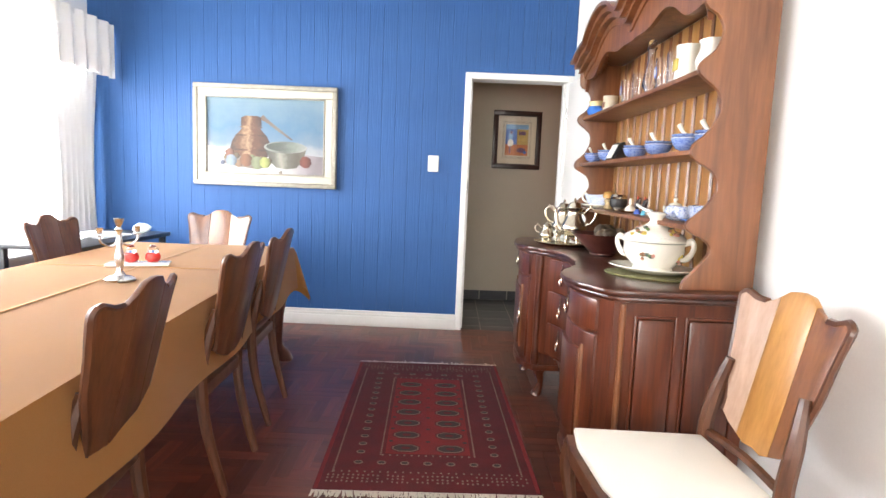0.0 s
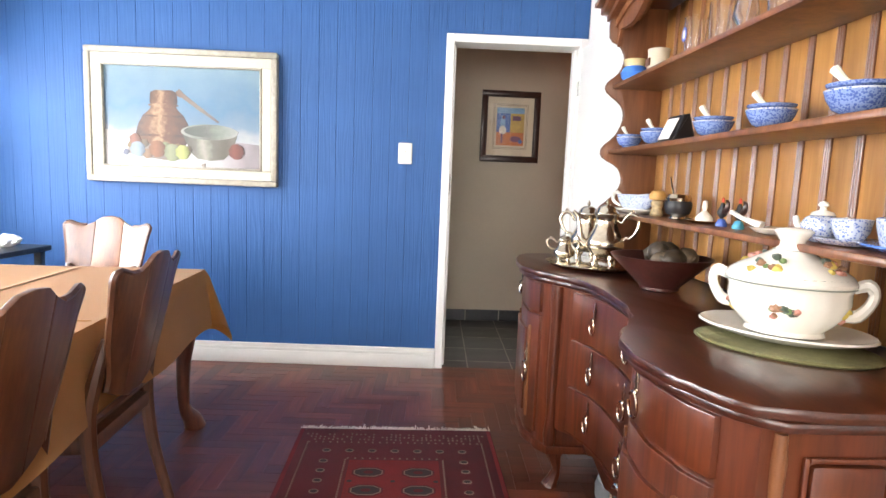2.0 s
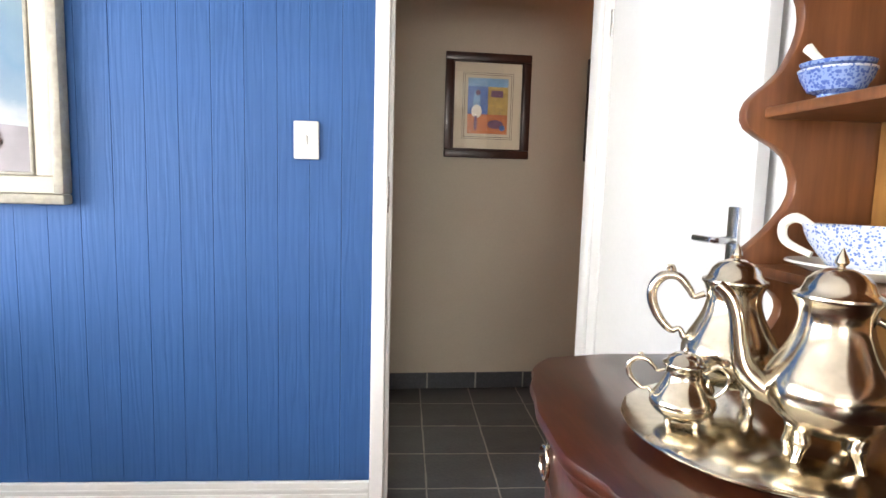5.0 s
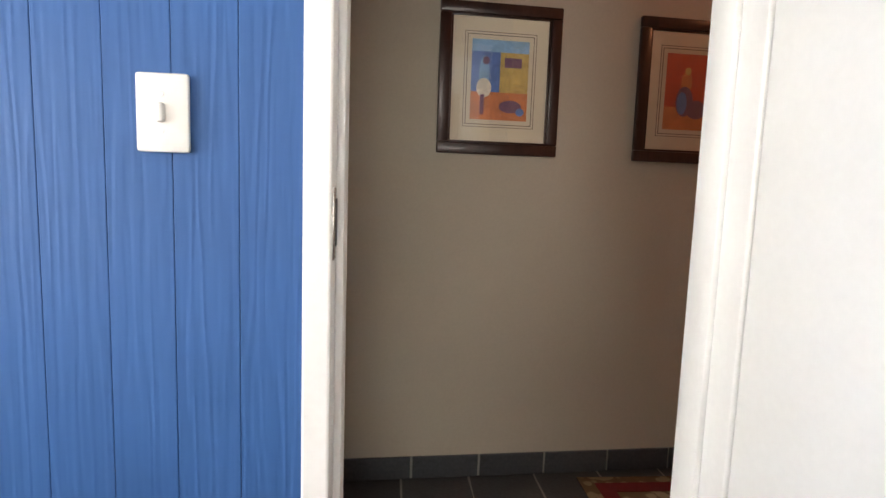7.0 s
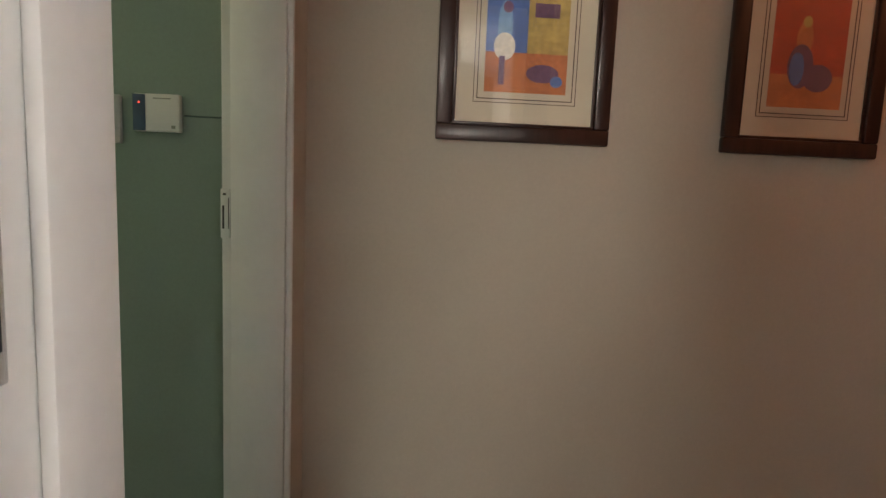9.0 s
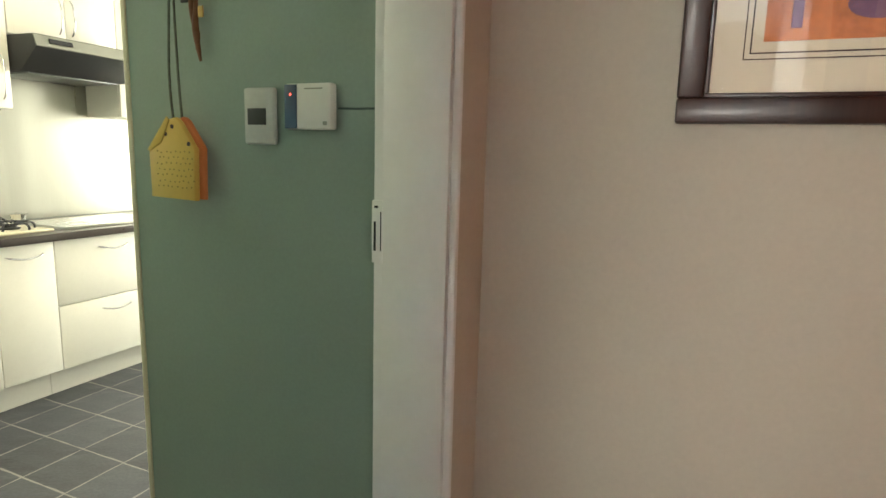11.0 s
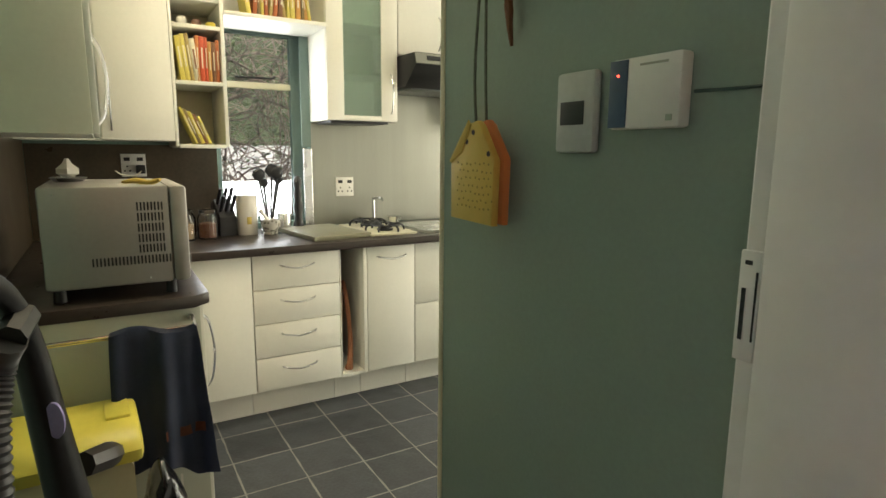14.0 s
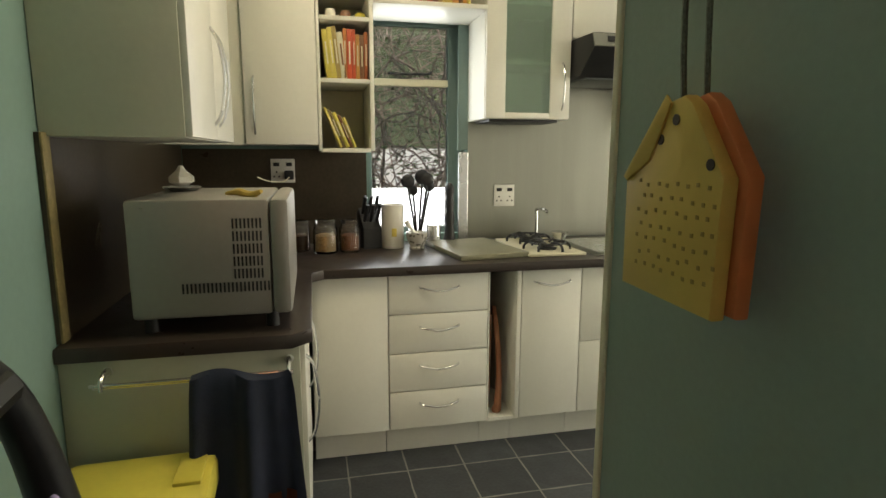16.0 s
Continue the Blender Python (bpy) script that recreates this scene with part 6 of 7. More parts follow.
base_unit("white base cabinet with a plain door under the worktop", 0.775, 1.089, [(0.16, 0.845, None)])
base_unit("white base cabinet with four drawers under the worktop", 1.09, 1.524, [(0.16 + 0.171 * k, 0.16 + 0.171 * (k + 1), 0.16 + 0.171 * (k + 1) - 0.055) for k in range(4)])
base_unit("narrow white base cabinet with a pull-out door", 1.676, 1.959, [(0.16, 0.845, 0.79)])
base_unit("white base cabinet with two deep drawers", 1.96, 2.60, [(0.16, 0.50, 0.44), (0.50, 0.845, 0.785)])
base_unit("white base cabinet with two deep drawers", 2.601, 3.24, [(0.16, 0.50, 0.44), (0.50, 0.845, 0.785)])
slot = thing("tray_slot", "open cream slot between the cabinets holding wooden boards", "cabinet", (0, 0, 0))
part("side", boxes(((-3.2, 1.526, 0.16), (CF - 0.004, 1.532, 0.845))), M["cabinet"], slot)
part("side", boxes(((-3.2, 1.655, 0.16), (CF, 1.674, 0.845)), bevel=0.002), M["cabinet"], slot)
part("bottom", boxes(((-3.2, 1.533, 0.155), (CF - 0.004, 1.654, 0.172))), M["cabinet"], slot)
part("back", boxes(((-3.21, 1.526, 0.16), (-3.201, 1.674, 0.845))), M["cream"], slot)
part("plinth", boxes(((CF - 0.135, 1.526, 0), (CF - 0.12, 1.674, 0.1545))), M["cabinet"], slot)
bt = thing("bread_board", "brown wooden board standing in the narrow slot", "board", (-2.86, 1.56, 0.1725))
bm = bmesh.new()
prism(bm, [(-0.18, 0), (0.18, 0), (0.2, 0.45), (0.06, 0.52), (0.04, 0.62), (-0.04, 0.62), (-0.06, 0.52), (-0.2, 0.45)], 1, -0.01, 0.01, 0.003)
part("board", bm, M["midwood"], bt)
rp = thing("rolling_pin", "reddish wooden rolling pin leaning in the slot", "rolling pin", (-2.66, 1.59, 0.173))
rod_part("pin", [(0.02, 0.0, 0.006), (0.03, 0.003, 0.04), (-0.01, 0.02, 0.20), (-0.03, 0.01, 0.38), (-0.10, 0.02, 0.46)], [0.024, 0.018, 0.013, 0.013, 0.010], surface("red_brown_wood", (0.30, 0.12, 0.06), 0.4, vary=0.2, stretch=(8, 8, 1)), rp)

# worktops
bm = bmesh.new()
prism(bm, [(FAR_X + 0.003, LEFT_Y + 0.003), (-1.73, LEFT_Y + 0.003), (-1.73, 0.735), (-1.775, 0.785), (-2.50, 0.785), (-2.545, 0.83), (-2.545, 3.25), (FAR_X + 0.003, 3.25)], 2, 0.846, CT, 0.004)
tagged(new("worktop", mesh_of("worktop", bm, M["counter"], True)), "dark brown laminate worktop along two kitchen walls", "worktop")
# left run: end panel and a unit facing the room
lu = thing("base_cabinet", "white end cabinet under the microwave worktop", "cabinet", (0, 0, 0), 0, "kitchen base cabinets")
# end panel toned darker and greener than the white doors
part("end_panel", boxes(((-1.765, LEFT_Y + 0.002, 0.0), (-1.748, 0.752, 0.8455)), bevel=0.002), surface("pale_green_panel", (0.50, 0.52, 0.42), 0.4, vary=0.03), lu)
part("body", boxes(((-2.5, LEFT_Y + 0.002, 0.155), (-1.7655, 0.745, 0.8455))), M["cabinet"], lu)
for x0, x1 in ((-2.15, -1.77), (-2.52, -2.155)):
    d = part("door", boxes(((x0, 0.7455, 0.16), (x1, 0.765, 0.843)), bevel=0.0025), M["cabinet"], lu)
    bm = bmesh.new()
    tube(bm, [(x1 - 0.04, 0.764, 0.55), (x1 - 0.04, 0.785, 0.58), (x1 - 0.04, 0.797, 0.67), (x1 - 0.04, 0.785, 0.77), (x1 - 0.04, 0.764, 0.80)], 0.0045)
    part("handle", bm, M["chrome"], d, "bowed chrome handle")
part("plinth", boxes(((-2.5, 0.66, 0), (-1.77, 0.675, 0.1545))), M["cabinet"], lu)

# splashbacks
ss = structure("splashback_steel", boxes(((FAR_X + 0.001, 1.605, CT + 0.002), (FAR_X + 0.007, 3.25, 1.72))), M["steel"], "brushed steel splashback behind the hob", "splashback")
sp1 = structure("splashback_brown", boxes(((FAR_X + 0.001, LEFT_Y + 0.012, CT + 0.002), (FAR_X + 0.010, 1.07, 1.36)), ((-3.22, LEFT_Y + 0.001, CT + 0.002), (-1.76, LEFT_Y + 0.011, 1.385))), M["splash"], "dark brown tiled splashback behind the microwave", "splashback")
part("edge_strip", boxes(((-1.80, LEFT_Y + 0.0115, CT + 0.003), (-1.758, LEFT_Y + 0.018, 1.385)), bevel=0.002), surface("stained_edge", (0.24, 0.19, 0.08), 0.5, vary=0.4), sp1)
structure("window_reveal", boxes(((FAR_X + 0.001, 1.548, 1.36), (FAR_X + 0.012, 1.604, 2.0)), bevel=0.003), M["winteal"], "teal painted strip beside the window", "trim")
structure("trim_steel_edge", boxes(((FAR_X + 0.001, 1.552, CT + 0.003), (FAR_X + 0.020, 1.604, 1.35)), bevel=0.003), M["chrome"], "bright metal strip beside the window", "trim")

# kitchen window
kw = structure("window_2", boxes(((-3.34, WY0, WZ0), (-3.30, WY1, WZ0 + 0.03)), ((-3.34, WY0, WZ1 - 0.05), (-3.30, WY1, WZ1)), ((-3.34, WY0, WZ0 + 0.03), (-3.30, WY0 + 0.03, WZ1 - 0.05)), ((-3.34, WY1 - 0.09, WZ0 + 0.03), (-3.30, WY1, WZ1 - 0.05)), bevel=0.003), M["winteal"], "teal painted steel kitchen window with a top vent", "window")
part("window_frame", boxes(((-3.335, WY0 + 0.03, 1.685), (-3.295, WY1 - 0.09, 1.72)), bevel=0.003), M["cream"], kw, "pale painted transom bar")
bm = bmesh.new()
tube(bm, [(-3.292, 1.20, 1.745), (-3.275, 1.22, 1.742), (-3.27, 1.30, 1.742), (-3.275, 1.40, 1.745), (-3.285, 1.415, 1.76)], 0.006)
part("stay", bm, M["black"], kw, "dark window stay")
pane = part("pane", boxes(((-3.322, WY0 + 0.03, WZ0 + 0.03), (-3.319, WY1 - 0.09, 1.685))), M["glass"], kw)
pane.visible_shadow = False
pane = part("pane", boxes(((-3.322, WY0 + 0.03, 1.72), (-3.319, WY1 - 0.09, WZ1 - 0.05))), M["glass"], kw)
pane.visible_shadow = False

# upper cabinets
UZ, UT = 1.376, 2.32
uc = thing("wall_cabinet", "white wall cabinet above the microwave", "cabinet", (0, 0, 0), 0, "kitchen wall cabinets")
part("body", boxes(((-2.55, LEFT_Y + 0.002, UZ), (-1.80, 0.502, UT))), M["cabinet"], uc)
# side in a darker copy of the foil, its shade put into the colour
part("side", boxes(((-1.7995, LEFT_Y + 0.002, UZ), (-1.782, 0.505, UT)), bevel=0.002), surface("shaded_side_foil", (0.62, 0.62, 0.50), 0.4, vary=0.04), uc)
for x0, x1 in ((-2.165, -1.785), (-2.55, -2.17)):
    d = part("door", boxes(((x0, 0.5035, UZ + 0.002), (x1, 0.522, UT)), bevel=0.0025), M["cabinet"], uc)
    hx = x0 + 0.035 if x0 > -2.3 else x1 - 0.035
    bm = bmesh.new()
    tube(bm, [(hx, 0.521, 1.42), (hx, 0.543, 1.46), (hx, 0.556, 1.56), (hx, 0.543, 1.66), (hx, 0.521, 1.70)], 0.0045)
    part("handle", bm, M["chrome"], d, "bowed chrome handle")
cc = thing("corner_cabinet", "white corner wall cabinet with a plain door", "cabinet", (0, 0, 0), 0, "kitchen wall cabinets")
part("body", boxes(((FAR_X + 0.002, LEFT_Y + 0.002, UZ), (-2.90, 0.832, UT))), M["cabinet"], cc)
d = part("door", boxes(((-2.8995, 0.53, UZ + 0.002), (-2.88, 0.830, UT)), bevel=0.0025), M["cabinet"], cc)
bm = bmesh.new()
tube(bm, [(-2.881, 0.57, 1.42), (-2.86, 0.57, 1.46), (-2.847, 0.57, 1.55), (-2.86, 0.57, 1.63), (-2.881, 0.57, 1.66)], 0.0045)
part("handle", bm, M["chrome"], d, "bowed chrome handle")
bk = thing("book_shelf", "open white shelf unit half filled with cookery books", "shelf", (0, 0, 0))
BX = -2.895
for y0, y1 in ((0.834, 0.848), (1.062, 1.080)):
    part("side", boxes(((FAR_X + 0.002, y0, 1.352), (BX, y1, UT)), bevel=0.0015), M["cabinet"], bk)
for z in (1.345, 1.645, 1.905, 2.03):
    part("shelf", boxes(((FAR_X + 0.002, 0.8485, z), (BX, 1.0615, z + 0.018)), bevel=0.0015), M["cabinet"], bk)
part("back", boxes(((FAR_X + 0.0005, 0.849, 1.364), (FAR_X + 0.004, 1.061, UT))), M["cream"], bk)
cols = [(0.62, 0.52, 0.10), (0.68, 0.58, 0.14), (0.40, 0.30, 0.10), (0.70, 0.66, 0.50), (0.60, 0.22, 0.06), (0.62, 0.10, 0.04), (0.58, 0.30, 0.08), (0.22, 0.10, 0.05), (0.46, 0.14, 0.05), (0.20, 0.14, 0.06)]
bookm = [surface("book_cover_%s" % w, c_, 0.5, vary=0.12, scale=25) for w, c_ in zip(("yellow", "gold", "tan", "cream", "rust", "red", "amber", "brown", "maroon", "umber"), cols)]
page = surface("book_pages", (0.66, 0.62, 0.50), 0.9, vary=0.08, stretch=(1, 40, 1))


def book(y, z, th_, h, mat_, tilt, x=-2.93, flat=False):
    b_ = thing("book", "upright cookery book with a coloured spine on the shelf", "book", (x, y, z), 0, "books on the shelves")
    b_.matrix_basis = pose(x, y, z, tilt, 0, 0)
    bm = boxes(((-0.15, 0, 0), (0, 0.003, h)), ((-0.15, th_ - 0.003, 0), (0, th_, h)), ((-0.004, 0.003, 0), (0.002, th_ - 0.003, h)), bevel=0.001)
    part("cover", bm, mat_, b_)
    part("pages", boxes(((-0.147, 0.0032, 0.003), (-0.0045, th_ - 0.0032, h - 0.004))), page, b_)
    part("spine_title", boxes(((0.0021, th_ * 0.35, h * 0.3), (0.0028, th_ * 0.65, h * 0.75))), bookm[3] if mat_ != bookm[3] else bookm[7], b_)


rnd = random.Random(17)
y = 0.855
for k, (t_, i_) in enumerate(((0.022, 0), (0.020, 1), (0.018, 2), (0.024, 3), (0.016, 4), (0.022, 5), (0.014, 5), (0.016, 6), (0.018, 7), (0.016, 8))):
    book(y + (0.024 if k < 4 else 0.006) * (1 if k < 4 else 1), 1.6635, t_, rnd.uniform(0.19, 0.225), bookm[i_], 6 if k < 4 else 0)
    y += t_ + 0.0012
y = 0.930
for k, (t_, i_) in enumerate(((0.010, 1), (0.012, 9), (0.016, 0), (0.012, 7), (0.014, 1))):
    book(y, 1.3645, t_, 0.19 - 0.012 * k, bookm[i_], 22)
    y += t_ * 1.2
ov = thing("over_window_shelf", "white shelf bridging the window with a row of books", "shelf", (0, 0, 0))
part("shelf", boxes(((FAR_X + 0.002, 1.082, 1.985), (BX, 1.598, 2.005)), bevel=0.002), M["cabinet"], ov)
part("back", boxes(((FAR_X + 0.001, 1.082, 2.006), (FAR_X + 0.008, 1.598, UT))), M["cabinet"], ov)
y = 1.20
for k in range(15):
    t_ = rnd.uniform(0.012, 0.026)
    book(y, 2.0055, t_, rnd.uniform(0.18, 0.23), bookm[rnd.choice((7, 9, 6, 3, 1, 8, 2))], rnd.choice((0, 0, 8, -6)))
    y += t_ + 0.004
tin_m = surface("mixed_tins", (0.30, 0.16, 0.10), 0.4, vary=0.5, scale=25)
for k, (y, c_) in enumerate(((0.90, M["ceramic"]), (0.965, tin_m), (1.03, M["yellow"]))):
    t_ = thing("spice_pot", "small spice pot on the narrow shelf", "pot", (-2.96, y, 1.9235), 0, "spice pots")
    lathe_part("pot", [(0.022, 0), (0.024, 0.02), (0.022, 0.034 - 0.006 * k), (0.016, 0.04 - 0.006 * k)], c_, t_, 16)

gc = thing("glass_cabinet", "white wall cabinet with a green glass door", "cabinet", (0, 0, 0), 0, "kitchen wall cabinets")
GX = -2.92
part("body", boxes(((FAR_X + 0.002, 1.602, 1.506), (GX - 0.02, 1.618, UT)), ((FAR_X + 0.002, 2.012, 1.506), (GX - 0.02, 2.028, UT)), ((FAR_X + 0.002, 1.618, 1.506), (GX - 0.02, 2.012, 1.522)), ((FAR_X + 0.002, 1.618, 1.523), (FAR_X + 0.008, 2.012, UT))), M["cabinet"], gc)
for z in (1.76, 2.03):
    part("shelf", boxes(((FAR_X + 0.010, 1.6185, z), (GX - 0.03, 2.0115, z + 0.016))), M["cabinet"], gc)
d = part("door", boxes(((GX - 0.019, 1.604, 1.508), (GX, 1.70, UT)), ((GX - 0.019, 1.925, 1.508), (GX, 2.026, UT)), ((GX - 0.019, 1.70, 1.508), (GX, 1.925, 1.535)), bevel=0.0025), M["cabinet"], gc)
part("pane", boxes(((GX - 0.012, 1.695, 1.53), (GX - 0.007, 1.93, UT))), M["greenglass"], d)
bm = bmesh.new()
tube(bm, [(GX - 0.001, 1.985, 1.55), (GX + 0.02, 1.985, 1.58), (GX + 0.032, 1.985, 1.66), (GX + 0.02, 1.985, 1.74), (GX - 0.001, 1.985, 1.77)], 0.0045)
part("handle", bm, M["chrome"], d, "bowed chrome handle")
part("under_light", boxes(((FAR_X + 0.05, 1.63, 1.492), (GX - 0.03, 1.98, 1.5055)), bevel=0.002), M["black"], gc)
hc = thing("hood_cabinet", "white two-door wall cabinet above the cooker hood", "cabinet", (0, 0, 0), 0, "kitchen wall cabinets")
part("body", boxes(((FAR_X + 0.002, 2.03, 1.885), (-2.94, 2.64, UT))), M["cabinet"], hc)
for y0, y1, hy in ((2.032, 2.333, 2.30), (2.336, 2.638, 2.37)):
    d = part("door", boxes(((-2.9395, y0, 1.887), (-2.92, y1, UT)), bevel=0.0025), M["cabinet"], hc)
    bm = bmesh.new()
    tube(bm, [(-2.921, hy, 1.93), (-2.90, hy, 1.96), (-2.89, hy, 2.02), (-2.90, hy, 2.09), (-2.921, hy, 2.12)], 0.0045)
    part("handle", bm, M["chrome"], d, "bowed chrome handle")
ec = thing("wall_cabinet", "white wall cabinet beside the cooker hood", "cabinet", (0, 0, 0), 0, "kitchen wall cabinets")
part("body", boxes(((FAR_X + 0.002, 2.642, 1.506), (-2.94, 3.20, UT))), M["cabinet"], ec)
part("door", boxes(((-2.9395, 2.644, 1.508), (-2.92, 3.198, UT)), bevel=0.0025), M["cabinet"], ec)
hd_ = thing("cooker_hood", "black and steel slim cooker hood over the hob", "cooker hood", (0, 0, 0))
bm = bmesh.new()
prism(bm, [(FAR_X + 0.01, 1.70), (-2.84, 1.70), (-2.70, 1.815), (-2.72, 1.875), (FAR_X + 0.01, 1.884)], 1, 2.035, 2.63, 0.003)
part("casing", bm, M["black"], hd_)
bm = bmesh.new()
prism(bm, [(-2.700, 1.812), (-2.694, 1.815), (-2.716, 1.872), (-2.722, 1.872)], 1, 2.032, 2.633, 0.0)
fp = part("front_panel", bm, M["steel"], hd_)
bm = bmesh.new()
prism(bm, [(-2.699, 1.835), (-2.695, 1.836), (-2.703, 1.858), (-2.708, 1.858)], 1, 2.10, 2.22, 0.0)
part("switch_strip", bm, M["black"], fp)
part("filter", boxes(((FAR_X + 0.05, 2.08, 1.690), (-2.86, 2.58, 1.6995)), bevel=0.003), surface("hood_filter", (0.16, 0.17, 0.17), 0.35, metal=0.7, vary=0.3, scale=40), hd_)

# hob, chopping board and sink
hb = thing("gas_hob", "cream gas hob with black pan supports", "hob", (-2.88, 1.86, CT))
part("plate", boxes(((-0.26, -0.13, 0.0005), (0.24, 0.15, 0.014)), bevel=0.005), M["cream"], hb)
for sx in (-0.13, 0.11):
    lathe_part("burner", [(0.045, 0.0145), (0.047, 0.022), (0.03, 0.026), (0.03, 0.034), (0.028, 0.036)], M["black"], hb, 20, centre=(sx, 0.01, 0))
    for k in range(6):
        a = k * math.pi / 3 + 0.3
        rod_part("pan_support", [(sx + r_ * math.cos(a), 0.01 + r_ * math.sin(a), z_) for r_, z_ in ((0.03, 0.045), (0.075, 0.050), (0.105, 0.036), (0.11, 0.0142))], 0.006, M["black"], hb, "", 6)
    bm = bmesh.new()
    tube(bm, [(sx + 0.085 * math.cos(a), 0.01 + 0.085 * math.sin(a), 0.046) for a in [2 * math.pi * k / 16 for k in range(17)]], 0.005, 6, 1)
    part("support_ring", bm, M["black"], hb)
sd = thing("small_pan", "small steel dish standing on the hob", "dish", (-2.92, 2.0, CT + 0.0145))
lathe_part("dish", [(0.02, 0), (0.03, 0.03), (0.035, 0.05), (0.045, 0.058), (0.03, 0.06), (0.01, 0.064)], M["chrome"], sd)
cbd = thing("chopping_board", "thick pale chopping board lying on the worktop", "chopping board", (-2.86, 1.545, CT + 0.0005), 8)
bm = bmesh.new()
prism(bm, [(-0.24, -0.17), (0.23, -0.17), (0.23, 0.16), (-0.24, 0.16)], 2, 0, 0.024, 0.004)
part("slab", bm, surface("grey_green_slab", (0.21, 0.20, 0.13), 0.35, vary=0.2), cbd)
sk_ = thing("sink", "inset steel sink beside the hob", "sink", (-2.88, 2.33, CT))
part("rim", boxes(((-0.25, -0.29, 0.0005), (0.26, 0.42, 0.007)), bevel=0.003), M["steel"], sk_)
part("drainer", boxes(((-0.20, -0.25, 0.0072), (0.21, 0.36, 0.0085))), M["chrome"], sk_)
tp = thing("mixer_tap", "slim chrome tap behind the sink", "tap", (-3.13, 1.96, CT + 0.0005))
rod_part("spout", [(0, 0, 0), (0, 0, 0.12), (0.0, 0.0, 0.165), (0.05, 0.02, 0.168), (0.07, 0.03, 0.155)], 0.008, M["chrome"], tp)
gv = thing("knob_row", "row of black gas knobs along the hob's far edge", "knobs", (-2.66, 2.80, CT + 0.0005))
for k in range(4):
    lathe_part("knob", [(0.018, 0), (0.02, 0.012), (0.014, 0.026)], M["black"], gv, 14, centre=(0, 0.07 * k, 0))


# things along the window
def jar(y, x, r, h, fill):
    j = thing("storage_jar", "clear glass jar with a clip lid on the worktop", "jar", (x, y, CT + 0.0005), 0, "glass jars")
    lathe_part("glass", [(r * 0.9, 0), (r, 0.006), (r, h * 0.72), (r * 0.8, h * 0.82), (r * 0.82, h * 0.86), (r * 0.74, h * 0.86), (r * 0.9, h * 0.7), (r * 0.9, 0.01)], M["glass"], j)
    lathe_part("contents", [(r * 0.86, 0.011), (r * 0.86, h * 0.5), (r * 0.6, h * 0.53)], fill, j, 18)
    lathe_part("lid", [(r * 0.82, h * 0.865), (r * 0.85, h * 0.9), (r * 0.8, h * 0.96), (r * 0.3, h)], M["glass"], j)


jar(0.735, -3.02, 0.045, 0.15, surface("dark_spice", (0.10, 0.05, 0.02), 0.8, vary=0.4, scale=80))
jar(0.850, -2.95, 0.055, 0.16, surface("oat_fill", (0.40, 0.27, 0.12), 0.9, vary=0.4, scale=120))
jar(0.962, -2.97, 0.048, 0.155, surface("tea_fill", (0.22, 0.09, 0.04), 0.9, vary=0.4, scale=120))
kb = thing("knife_block", "black knife block full of black-handled knives", "knife block", (-3.08, 1.065, CT + 0.0005), 10)
bm = bmesh.new()
prism(bm, [(-0.07, 0), (0.06, 0), (0.06, 0.10), (-0.03, 0.19), (-0.07, 0.17)], 1, -0.045, 0.045, 0.004)
part("block", bm, M["black"], kb)
for k in range(6):
    yy, f = -0.03 + 0.03 * (k % 3), 0.35 + 0.4 * (k // 3)
    a = Vector((0.06 - 0.09 * f, yy, 0.10 + 0.09 * f))
    rod_part("knife_handle", [a, a + Vector((0.03, 0, 0.04)), a + Vector((0.06, 0, 0.085))], [0.008, 0.010, 0.009], M["black"], kb)
jg = thing("milk_jug", "tall cream ceramic jug with a leaf mark", "jug", (-3.04, 1.175, CT + 0.0005))
lathe_part("body", [(0.052, 0), (0.055, 0.004), (0.056, 0.16), (0.054, 0.20), (0.058, 0.212), (0.052, 0.213), (0.048, 0.02)], M["ceramic"], jg)
part("motif", boxes(((0.052, -0.012, 0.06), (0.0575, 0.012, 0.10)), bevel=0.002), fruit_ms[0], jg)
mo = thing("mortar", "small speckled stone mortar with a pestle", "mortar", (-2.98, 1.285, CT + 0.0005))
lathe_part("bowl", [(0.036, 0), (0.038, 0.008), (0.034, 0.014), (0.05, 0.05), (0.054, 0.082), (0.048, 0.082), (0.01, 0.03)], speckled("speckled_stone", (0.55, 0.53, 0.48), (0.20, 0.19, 0.16), 60, 0.15), mo)
rod_part("pestle", [(0.0, 0.01, 0.05), (0.01, -0.03, 0.10), (0.015, -0.055, 0.135)], [0.012, 0.009, 0.014], M["ceramic"], mo)
tn = thing("tin_mug", "plain steel canister on the worktop", "canister", (-3.07, 1.385, CT + 0.0005))
lathe_part("tin", [(0.036, 0), (0.037, 0.003), (0.037, 0.10), (0.034, 0.104)], M["chrome"], tn)
uh = thing("utensil_holder", "clear holder with black kitchen utensils", "utensils", (-3.12, 1.315, CT + 0.0005))
lathe_part("holder", [(0.045, 0), (0.048, 0.004), (0.05, 0.14), (0.047, 0.14), (0.044, 0.008), (0.002, 0.007)], M["glass"], uh)
